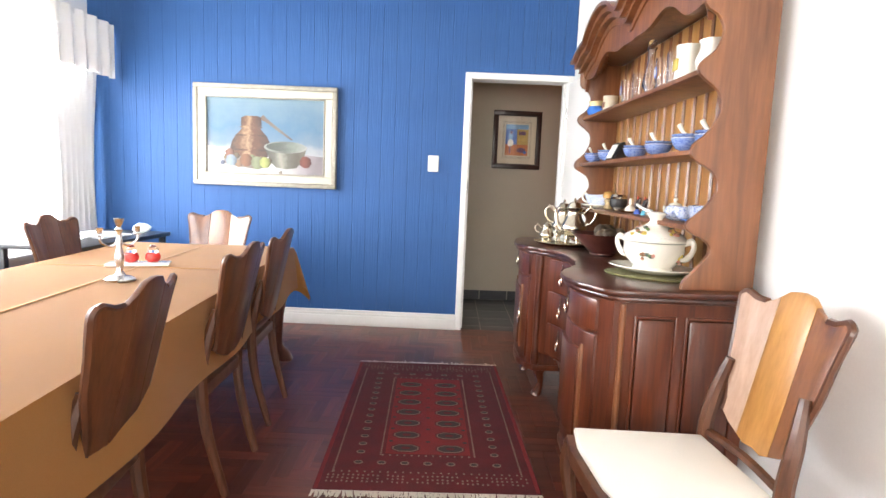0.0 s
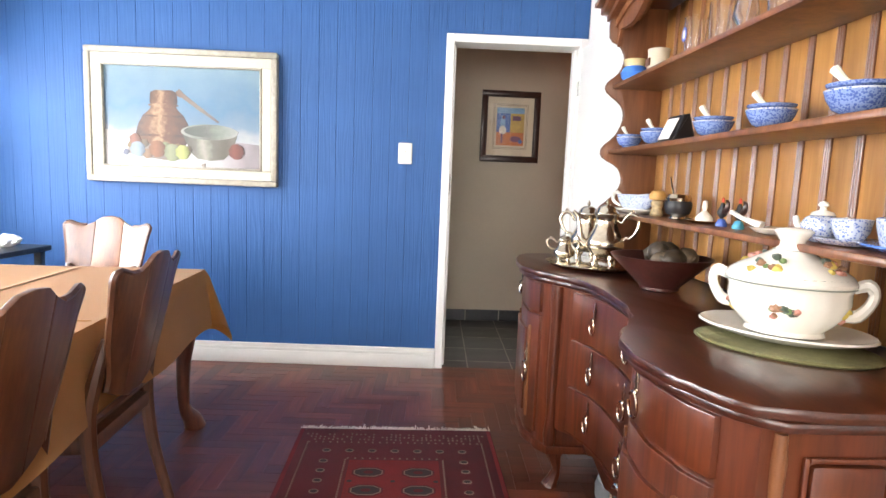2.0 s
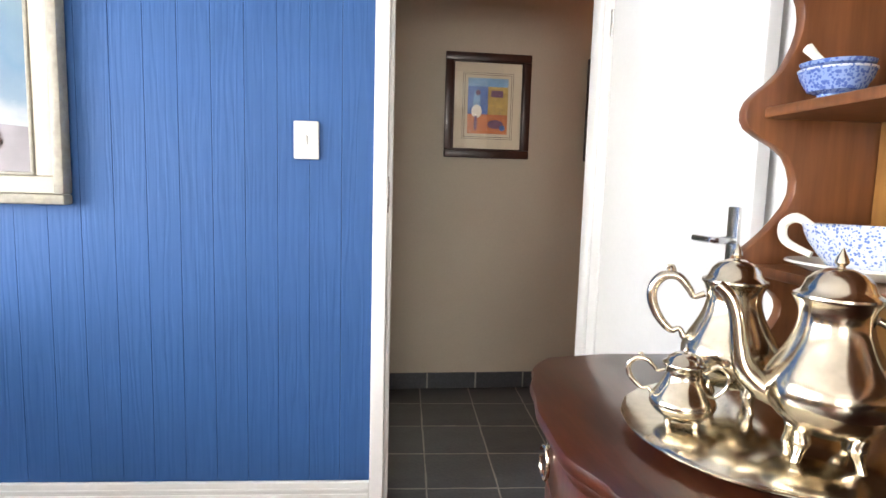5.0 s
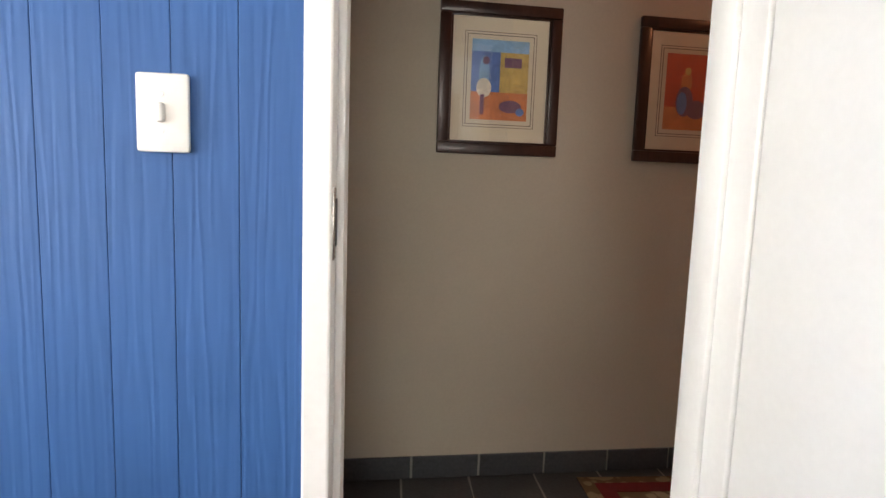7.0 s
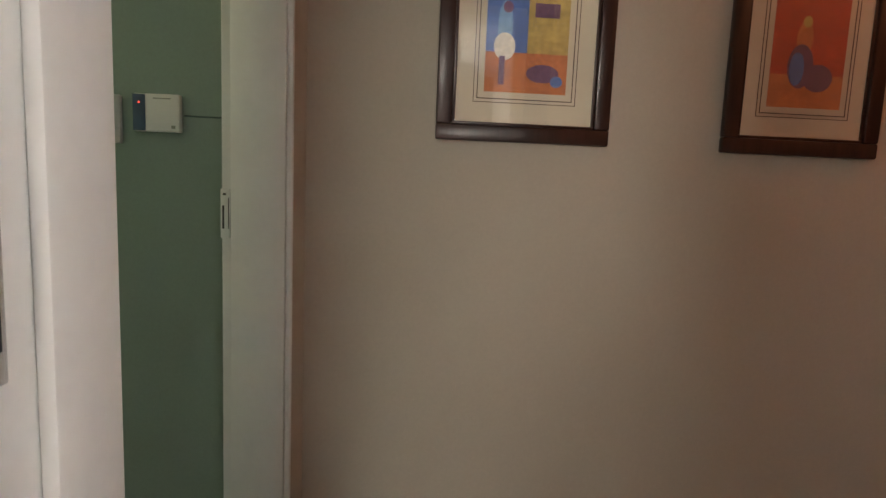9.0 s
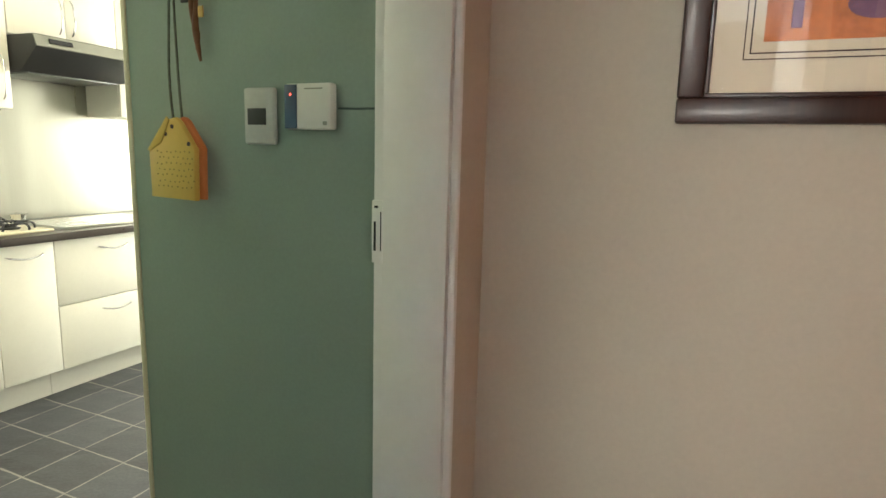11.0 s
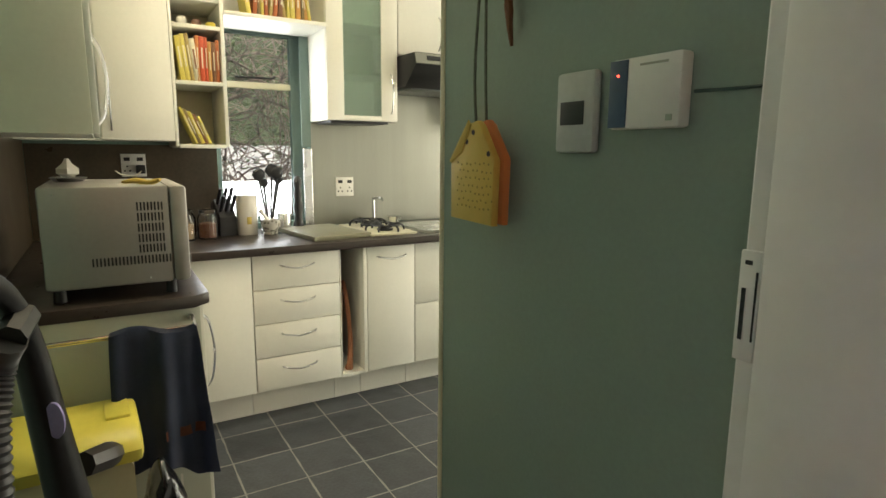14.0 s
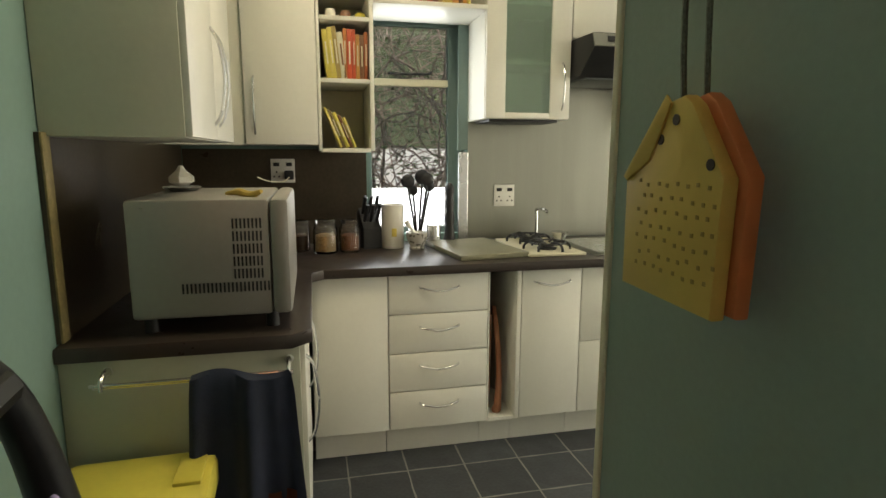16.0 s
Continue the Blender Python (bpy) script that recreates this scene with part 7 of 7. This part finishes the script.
for k, (dy, dx, h, rr) in enumerate(((-0.05, 0.0, 0.29, 0.036), (0.02, 0.01, 0.31, 0.038), (0.06, -0.01, 0.27, 0.03), (-0.02, -0.02, 0.25, 0.026), (0.045, 0.02, 0.30, 0.034))):
    u_ = rod_part("utensil", [(0, dy * 0.15, 0.02), (dx * 0.5, dy * 0.6, h * 0.6), (dx, dy, h)], [0.005, 0.006, 0.006], M["black"], uh)
    bm = bmesh.new()
    bmesh.ops.create_icosphere(bm, subdivisions=2, radius=rr)
    for v in bm.verts:
        v.co.x *= 0.4
        v.co += Vector((dx, dy, h + rr * 0.8))
    part("utensil_head", bm, M["black"], u_)
ml = thing("pepper_mill", "tall turned black wooden pepper mill", "pepper mill", (-3.10, 1.475, CT + 0.0005))
lathe_part("mill", [(0.032, 0), (0.034, 0.01), (0.026, 0.05), (0.022, 0.09), (0.028, 0.13), (0.02, 0.17), (0.024, 0.21), (0.017, 0.24), (0.024, 0.265), (0.022, 0.29), (0.010, 0.31)], M["black"], ml)


def socket(at, face, label):
    s = thing("wall_socket", label, "socket", at, 0)
    def bx(y0, y1, z0, z1, d0, d1):
        return ((d0, y0, z0), (d1, y1, z1))
    part("plate", boxes(bx(-0.057, 0.057, -0.058, 0.058, 0, 0.009), bevel=0.002), M["plastic"], s)
    for yy in (-0.03, 0.03):
        part("rocker", boxes(bx(yy - 0.014, yy + 0.014, 0.022, 0.040, 0.0092, 0.012)), M["black"], s)
        for dy, dz in ((0, -0.006), (-0.012, -0.028), (0.012, -0.028)):
            part("pin_hole", boxes(bx(yy + dy - 0.004, yy + dy + 0.004, dz - 0.004, dz + 0.004, 0.0092, 0.0098)), M["black"], s)
    return s


socket((FAR_X + 0.0075, 1.809, 1.12), 0, "white double wall socket on the steel splashback")
socket((FAR_X + 0.0105, 0.66, 1.255), 0, "white double wall socket with a black plug above the worktop")
pg_ = thing("plug", "black plug and cord in the wall socket", "plug", (FAR_X + 0.021, 0.69, 1.235))
part("body", boxes(((0.0, -0.022, -0.022), (0.03, 0.022, 0.022)), bevel=0.006), M["black"], pg_)
rod_part("cord", [(0.03, 0, -0.01), (0.08, -0.03, -0.03), (0.2, -0.09, -0.02), (0.35, -0.12, 0.003)], 0.003, M["cream"], pg_)

# microwave, seen from its vented side
mw = thing("microwave", "silver-grey microwave oven with side vents on the worktop", "microwave", (-1.78, 0.353, CT + 0.0005), 0)
sil = surface("silver_grey_enamel", (0.36, 0.345, 0.32), 0.4, metal=0.35, vary=0.05)
part("case", boxes(((-0.50, 0.0, 0.042), (0.0, 0.335, 0.342)), bevel=0.010), sil, mw)
part("front", boxes(((-0.505, 0.3355, 0.042), (0.004, 0.385, 0.342)), bevel=0.014), sil, mw)
for x in (-0.45, -0.05):
    for y in (0.03, 0.33):
        lathe_part("foot", [(0.018, 0), (0.016, 0.0418)], M["black"], mw, 12, centre=(x, y, 0))
slot_me = mesh_of("vent_slot", boxes(((-0.0005, 0, 0), (0.0012, 0.0045, 0.025)), bevel=0.0004), M["black"])
for y0, z0 in [(0.245 + k * 0.0095, 0.140 + row * 0.032) for row in range(5) for k in range(8)] + [(0.12 + k * 0.0098, 0.106) for k in range(22)]:
    o = new("vent_slot", slot_me)
    o.parent = mw
    o.matrix_basis = pose(0, y0, z0)
for k, (y, z) in enumerate(((0.27, 0.06), (0.04, 0.32))):
    lathe_part("screw", [(0.004, 0), (0.004, 0.002)], M["chrome"], mw, 8, centre=(0.0, y, z))
pe = thing("banana_peel", "folded yellow cloth strip on the microwave", "cloth", (-1.86, 0.62, CT + 0.343))
rod_part("strip", [(-0.06, -0.05, 0.004), (-0.02, -0.01, 0.010), (0.01, 0.02, 0.004), (0.05, 0.05, 0.016)], [0.004, 0.010, 0.010, 0.005], M["yellowboard"], pe)
gn = thing("garlic", "white garlic bulb on a small dish", "garlic", (-2.12, 0.42, CT + 0.343))
lathe_part("dish", [(0.04, 0), (0.055, 0.012), (0.05, 0.014), (0.002, 0.004)], M["chrome"], gn)
lathe_part("bulb", [(0.015, 0.0145), (0.034, 0.026), (0.034, 0.042), (0.014, 0.06), (0.006, 0.075)], M["ceramic"], gn, 18, ripple=0.09, lobes=6)

# towel rail and towel
tr_ = thing("towel_rail", "double chrome towel rail on the cabinet end", "towel rail", (-1.748, 0.0, 0.0))
for dz, dx in ((0.0, 0.055), (-0.012, 0.035)):
    rod_part("bar", [(dx, 0.275, 0.80 + dz), (dx, 0.50, 0.801 + dz), (dx, 0.735, 0.802 + dz)], 0.0045, M["chrome"], tr_)
for y in (0.30, 0.725):
    rod_part("bracket", [(0.0, y, 0.815), (0.02, y, 0.822), (0.055, y, 0.808), (0.06, y, 0.788)], [0.012, 0.007, 0.006, 0.006], M["chrome"], tr_)
tw = thing("towel", "navy blue bath towel with a rust stripe over the rail", "towel", (-1.69, 0, 0))
bm = bmesh.new()
g = []
rnd = random.Random(2)
prof_t = [(-0.012, 0.60), (-0.012, 0.72), (-0.008, 0.80), (0.004, 0.813), (0.018, 0.805), (0.024, 0.76), (0.028, 0.66), (0.03, 0.57), (0.034, 0.50), (0.036, 0.43), (0.034, 0.385)]
for j, (dx, z) in enumerate(prof_t):
    line = []
    f = max(0, (j - 3) / 7)
    for i in range(41):
        u = i / 40
        y = 0.50 + 0.225 * u - 0.02 * f * (1 - u) + 0.045 * f * u
        w = (0.020 * math.sin(u * 11.5 + 1.2 * f + 0.9 * math.sin(3 * u)) + 0.007 * math.sin(u * 24 + 2 * f)) * (0.35 + f) + 0.004 * math.sin(u * 5 + j)
        line.append(bm.verts.new((dx + w * (1 if j > 3 else 0.2), y, z - ((0.045 * u + 0.022 * math.sin(u * 9.0)) * f if j > 8 else 0) + 0.012 * math.sin(u * 6))))
    g.append(line)
for a, b_ in zip(g, g[1:]):
    for i in range(40):
        bm.faces.new((a[i], a[i + 1], b_[i + 1], b_[i]))
bmesh.ops.solidify(bm, geom=list(bm.faces), thickness=0.007)
part("cloth", bm, M["towel"], tw)
bm = bmesh.new()
g = []
for j, z in enumerate((0.505, 0.475)):
    g.append([bm.verts.new((0.0400 + (0.020 * math.sin((i / 40) * 11.5 + 0.85 + 0.9 * math.sin(3 * i / 40)) + 0.007 * math.sin(i / 40 * 24 + 1.4)) * 1.06 + 0.004 * math.sin(i / 40 * 5 + 8) + 0.002 * j, 0.485 + 0.25 * i / 40, z + 0.012 * math.sin(i / 40 * 6))) for i in range(22, 41)])
for i in range(18):
    bm.faces.new((g[0][i], g[0][i + 1], g[1][i + 1], g[1][i]))
bmesh.ops.solidify(bm, geom=list(bm.faces), thickness=-0.004)
part("stripe", bm, M["towelred"], tw)
part("label", boxes(((0.036, 0.655, 0.30), (0.038, 0.662, 0.345))), M["ceramic"], tw)

# bin with a yellow lid and a black bag
bn = thing("waste_bin", "cream kitchen bin with a yellow flap lid", "bin", (-1.575, 0.388, 0), 2)
bm = bmesh.new()
prism(bm, [(-0.13, -0.14), (0.13, -0.14), (0.13, 0.14), (-0.13, 0.14)], 2, 0, 0.53, 0.02)
part("body", bm, surface("cream_plastic", (0.66, 0.62, 0.40), 0.4, vary=0.05), bn)
bm = bmesh.new()
prism(bm, [(-0.145, 0.531), (0.145, 0.531), (0.152, 0.565), (0.135, 0.592), (0.06, 0.612), (-0.10, 0.618), (-0.14, 0.60)], 1, -0.165, 0.165, 0.018)
ld_ = part("lid", bm, M["yellow"], bn, "yellow plastic lid")
part("lid_tab", boxes(((-0.08, 0.085, 0.606), (0.04, 0.145, 0.622)), bevel=0.004), M["yellow"], ld_)
bg = thing("bin_bag", "crumpled black plastic bag hanging beside the bin", "bag", (-1.55, 0.60, 0.0))
bm = bmesh.new()
bmesh.ops.create_icosphere(bm, subdivisions=4, radius=0.075)
for v in bm.verts:
    k = 1 + 0.55 * noise.noise(v.co * 22) + 0.2 * noise.noise(v.co * 60)
    v.co = Vector((v.co.x * 1.1 * k, v.co.y * 0.75 * k, v.co.z * 3.0 * (1 + 0.1 * noise.noise(v.co * 15)) + 0.235))
part("bag", bm, surface("black_bag_film", (0.012, 0.012, 0.014), 0.18, vary=0.2, coat=0.5), bg)

# upright vacuum cleaner
vc = thing("vacuum_cleaner", "black upright vacuum cleaner with a ribbed hose", "vacuum cleaner", (0, 0, 0))
rod_part("handle", [(-0.74, 0.30, 1.175), (-0.95, 0.325, 1.14), (-1.09, 0.345, 1.08), (-1.17, 0.358, 1.00), (-1.215, 0.370, 0.88), (-1.25, 0.385, 0.70), (-1.28, 0.405, 0.5)], [0.020, 0.022, 0.025, 0.028, 0.032, 0.038, 0.045], M["black"], vc, "", 12)
rod_part("body", [(-1.28, 0.405, 0.52), (-1.30, 0.405, 0.40), (-1.30, 0.405, 0.22), (-1.29, 0.405, 0.10)], [0.05, 0.085, 0.095, 0.08], M["black"], vc, "", 16)
part("floor_head", boxes(((-1.46, 0.27, 0.0), (-1.18, 0.55, 0.085)), bevel=0.03), M["black"], vc)
bm = bmesh.new()
pts = [(-1.06, 0.355, 1.0), (-1.10, 0.33, 0.94), (-1.06, 0.315, 0.82), (-1.05, 0.31, 0.62), (-1.10, 0.32, 0.42), (-1.22, 0.36, 0.30)]
tube(bm, pts, 0.024, 12, 20)
vl = list(bm.verts)
for i in range(0, len(vl) - 12, 24):
    ring = vl[i:i + 12]
    c_ = sum((v.co for v in ring), Vector()) / 12
    for v in ring:
        v.co = c_ + (v.co - c_) * 1.22
part("hose", bm, surface("grey_hose", (0.06, 0.06, 0.062), 0.45, vary=0.2), vc, "ribbed grey hose")
rod_part("hose_collar", [(-1.15, 0.37, 1.02), (-1.06, 0.355, 1.0)], 0.028, M["black"], vc)
rod_part("release_knob", [(-1.30, 0.43, 0.62), (-1.36, 0.47, 0.60), (-1.40, 0.49, 0.585)], [0.03, 0.034, 0.026], surface("dark_grey_plastic", (0.035, 0.032, 0.03), 0.4), vc)
bm = bmesh.new()
prism(bm, oval(0, 0, 0.018, 0.042), 1, -0.003, 0.003)
st_ = part("sticker", bm, surface("violet_sticker", (0.32, 0.28, 0.55), 0.4), vc, "violet oval sticker")
st_.matrix_basis = pose(-1.20, 0.396, 0.78, 8, 3, 68)
bm = bmesh.new()
prism(bm, oval(0, 0.016, 0.010, 0.012), 1, 0.0032, 0.0042)
prism(bm, oval(0.002, -0.014, 0.008, 0.014), 1, 0.0032, 0.0042)
part("print", bm, M["plastic"], st_)
kl = thing("kitchen_ceiling_light", "round frosted ceiling light in the kitchen", "ceiling light", (-1.80, 1.14, 2.56))
lathe_part("shade", [(0.05, 0.0), (0.13, 0.02), (0.18, 0.06), (0.19, 0.10), (0.18, 0.105)], glowing("warm_white_lamp_glass", (1.0, 0.86, 0.58), 36), kl)
lathe_part("rim", [(0.195, 0.106), (0.2, 0.12), (0.19, 0.1395)], M["chrome"], kl)

# bushes outside the kitchen window
structure("ground", boxes(((-60, -60, -0.35), (60, 60, -0.15))), surface("garden_soil", (0.16, 0.13, 0.09), 0.95, vary=0.3), "brown garden ground around the house", "ground")
bush = thing("garden_bush", "tangled bare garden bush outside the kitchen window", "bush", (-4.3, 1.3, -0.15))
rnd = random.Random(31)
bark = surface("grey_bark", (0.33, 0.25, 0.21), 0.9, vary=0.4, scale=15, bump=0.5)
for k in range(40):
    x0, y0 = rnd.uniform(-0.45, 0.45), rnd.uniform(-1.0, 1.0)
    pts = [(x0, y0, 0)]
    a, lean_ = rnd.uniform(0, 6.28), rnd.uniform(0.1, 0.5)
    for j in range(1, 7):
        pts.append((x0 + 0.25 * math.sin(a + j) * lean_ * 2 + rnd.uniform(-0.08, 0.08), y0 + lean_ * 0.5 * j * math.cos(a) + rnd.uniform(-0.15, 0.15), j * rnd.uniform(0.36, 0.48)))
    r0 = rnd.uniform(0.006, 0.020)
    rod_part("branch", pts, [r0 * (1 - 0.12 * j) for j in range(7)], bark, bush, "", 6)
bm = bmesh.new()
for k in range(900):
    p = Vector((rnd.uniform(-0.6, 0.5), rnd.uniform(-1.0, 1.0), rnd.uniform(0.7, 2.6)))
    d = Vector((rnd.uniform(-1, 1), rnd.uniform(-1, 1), rnd.uniform(-0.6, 1))).normalized() * rnd.uniform(0.15, 0.45)
    tube(bm, [p, p + d * 0.5 + Vector((0, 0.03, 0.02)), p + d], 0.0035, 4, 2)
for k in range(46):
    c_ = Vector((rnd.uniform(-0.4, 0.5), rnd.uniform(-0.9, 0.9), rnd.uniform(0.9, 2.2)))
    a, rr_, tip = rnd.uniform(0, 6.28), rnd.uniform(0.12, 0.42), rnd.uniform(-0.5, 0.5)
    tube(bm, [c_ + Vector((tip * rr_ * math.sin(a + j * 0.55), rr_ * math.cos(a + j * 0.55), rr_ * 0.9 * math.sin(a + j * 0.55))) for j in range(rnd.randint(4, 9))], rnd.uniform(0.004, 0.009), 5, 3)
tw_ = part("twigs", bm, bark, bush)
tw_["kind"] = "stuff"
bm = bmesh.new()
for k in range(9000):
    z = rnd.uniform(0.8, 3.0)
    if rnd.random() > (0.12 + 0.45 * (z > 1.35)):
        continue
    p = Vector((rnd.uniform(-0.7, 0.5), rnd.uniform(-1.1, 1.1), z))
    a, s = rnd.uniform(0, 6.28), rnd.uniform(0.014, 0.030)
    u = Vector((math.cos(a) * 0.5, math.sin(a), rnd.uniform(-0.6, 0.6))).normalized() * s
    w = u.cross(Vector((0.6, 0.2, 1))).normalized() * s * 0.45
    bm.faces.new([bm.verts.new(q) for q in (p - u, p + w, p + u, p - w)])
lf = part("leaves", bm, surface("leaf_green", (0.14, 0.19, 0.07), 0.5, vary=0.5, scale=3, per_piece=0.4), bush)
lf["kind"] = "stuff"
# added upright slab, pale to stand in for bright sunlit ground
structure("backdrop_wall", boxes(((-9.0, -6.0, -0.15), (-8.9, 9.0, 1.42))), surface("sunlit_paving_standin", (0.78, 0.77, 0.72), 0.9, vary=0.2), "pale upright backdrop standing in for sunlit paving behind the bush", "garden wall")
structure("backdrop", boxes(((-11.0, -8.0, -0.15), (-10.6, 11.0, 5.0))), surface("distant_hedge", (0.085, 0.105, 0.05), 0.9, vary=0.75, scale=5, fine=28, bump=0.8), "tall dark hedge beyond the pale backdrop", "hedge")

# ---- pieces: boards, wood blocks, tiles ----
BW = 0.1105


def shared(name, bm, mat_):
    return mesh_of(name, bm, mat_, False)


wall_ob = bpy.data.objects["wall_blue"]
full = shared("board", boxes(((0.0003, 0.0, 0.128), (BW - 0.0003, 0.0125, CEIL)), bevel=0.0015), M["blue"])
edge = DX0 - 0.05
k = 0
while edge - (k + 1) * BW > -3.05:
    o = new("board", full)
    o.parent = wall_ob
    o.matrix_basis = pose(edge - (k + 1) * BW, -0.0005, 0)
    k += 1
short = shared("board", boxes(((0.0005, 0.0, DTOP + 0.052), (BW - 0.0005, 0.0125, CEIL)), bevel=0.0015), M["blue"])
for j in range(7):
    o = new("board", short)
    o.parent = wall_ob
    o.matrix_basis = pose(edge + j * BW, -0.0005, 0)
o = new("board", shared("board", boxes(((0.0015, 0.0, DTOP + 0.052), (0.090, 0.0125, CEIL)), bevel=0.0028), M["blue"]))
o.parent = wall_ob
o.matrix_basis = pose(edge + 7 * BW, -0.0005, 0)

# herringbone wood blocks
fl = bpy.data.objects["floor_dining"]
PLW, PLL = 0.0685, 0.274
blk = shared("wood_block", boxes(((-PLL / 2 + 0.0003, -PLW / 2 + 0.0003, -0.009), (PLL / 2 - 0.0003, PLW / 2 - 0.0003, 0.0)), bevel=0.0007), M["parquet"])
near, rest = [], []
n_rep = int(PLL / PLW)
for i in range(-60, 60):
    for j in range(-30, 30):
        # axis-aligned herringbone: a level block and an upright one in each step
        bx, by = i * PLW + j * PLL, i * PLW - j * PLL
        for (cx, cy, rz) in ((bx + PLL / 2, by + PLW / 2, 0), (bx + PLL + PLW / 2, by + PLW - PLL / 2 + PLW * (n_rep - 1) * 0, 90)):
            cx, cy = cx - 0.9, cy - 1.6
            if -3.0 < cx < 1.05 and -7.1 < cy < 0.16:
                reach = cy + (PLL if rz else PLW) / 2
                (near if reach < 0.015 and ((-1.1 < cx < 0.45 and -1.05 < cy) or (-1.3 < cx < -0.6 and cy > -2.6)) else rest).append((cx, cy, rz))
rest += near[300:]
near = near[:300]
for cx, cy, rz in near:
    o = new("wood_block", blk)
    o.parent = fl
    o.matrix_basis = pose(cx, cy, 0, 0, 0, rz)
verts, faces = [], []
for cx, cy, rz in rest:
    a, b_ = (PLL / 2 - 0.0008, PLW / 2 - 0.0008) if rz == 0 else (PLW / 2 - 0.0008, PLL / 2 - 0.0008)
    top_y = min(cy + b_, 0.018)
    if top_y <= cy - b_:
        continue
    cy, b_ = (top_y + cy - b_) / 2, (top_y - cy + b_) / 2
    n0 = len(verts)
    verts += [(cx - a, cy - b_, 0), (cx + a, cy - b_, 0), (cx + a, cy + b_, 0), (cx - a, cy + b_, 0), (cx - a, cy - b_, -0.009), (cx + a, cy - b_, -0.009), (cx + a, cy + b_, -0.009), (cx - a, cy + b_, -0.009)]
    faces += [(n0, n0 + 1, n0 + 2, n0 + 3)] + [(n0 + p, n0 + (p + 1) % 4, n0 + (p + 1) % 4 + 4, n0 + p + 4) for p in range(4)]
me = bpy.data.meshes.new("wood_blocks")
me.from_pydata(verts, [], faces)
me.materials.append(M["parquet"])
o = new("wood_blocks", me)
o.parent = fl
o["kind"] = "stuff"

# slate tiles: hall and kitchen, with a slate skirting
fh = bpy.data.objects["floor_hall"]


def tile_mesh(w, h, seed):
    rnd_ = random.Random(seed)
    bm = bmesh.new()
    n_ = 4
    g = []
    for j in range(n_ + 1):
        line = []
        for i in range(n_ + 1):
            edge_ = i in (0, n_) or j in (0, n_)
            wob = rnd_.uniform(-0.0018, 0.0018) if edge_ else 0
            line.append(bm.verts.new((-w / 2 + w * i / n_ + wob, -h / 2 + h * j / n_ + wob, rnd_.uniform(-0.0006, 0.0006) - (0.0018 if edge_ else 0))))
        g.append(line)
    for j in range(n_):
        for i in range(n_):
            bm.faces.new((g[j][i], g[j][i + 1], g[j + 1][i + 1], g[j + 1][i]))
    return shared("tile", bm, M["slate"])


def lay(x0, x1, y0, y1, px, py, ox, oy, gap=0.008):
    kinds = [tile_mesh(px - gap, py - gap, s) for s in range(5)]
    rnd_ = random.Random(3)
    i0, i1 = math.floor((x0 - ox) / px), math.ceil((x1 - ox) / px)
    j0, j1 = math.floor((y0 - oy) / py), math.ceil((y1 - oy) / py)
    for i in range(i0, i1):
        for j in range(j0, j1):
            cx, cy = ox + (i + 0.5) * px, oy + (j + 0.5) * py
            if not (x0 < cx < x1 and y0 < cy < y1):
                continue
            o_ = new("tile", rnd_.choice(kinds))
            o_.parent = fh
            o_.matrix_basis = pose(cx, cy, rnd_.uniform(-0.0008, 0.0), rnd_.uniform(-0.15, 0.15), rnd_.uniform(-0.15, 0.15), rnd_.choice((0, 180)))


lay(-0.22, 2.4, 0.02, 1.36, 0.295, 0.302, 0.223, 0.165)
cut = tile_mesh(0.287, 0.138, 9)
for i in range(8):
    o = new("tile", cut)
    o.parent = fh
    o.matrix_basis = pose(0.0755 + 0.295 * i, 0.0915, -0.0004)
lay(-2.75, -0.22, 0.19, 3.1, 0.258, 0.2505, -2.262, 1.408)
bm = bmesh.new()
prism(bm, [(-0.03, hall_at(-0.03) - 0.004), (3.89, hall_at(3.89) - 0.004), (3.89, hall_at(3.89) - 0.0005), (-0.03, hall_at(-0.03) - 0.0005)], 2, 0.0, 0.098)
hall_sk = structure("baseboard_hall", bm, M["grout"], "dark slate tile skirting along the hall wall", "baseboard")
skm = shared("tile", boxes(((-0.1425, -0.012, 0.003), (0.1425, -0.0005, 0.099)), bevel=0.002), M["slate"])
for i in range(8):
    o = new("tile", skm)
    o.parent = hall_sk
    o.matrix_basis = pose(0.118 + 0.295 * i, hall_at(0.118 + 0.295 * i) - 0.0042, 0, 0, 0, HALL_TURN)
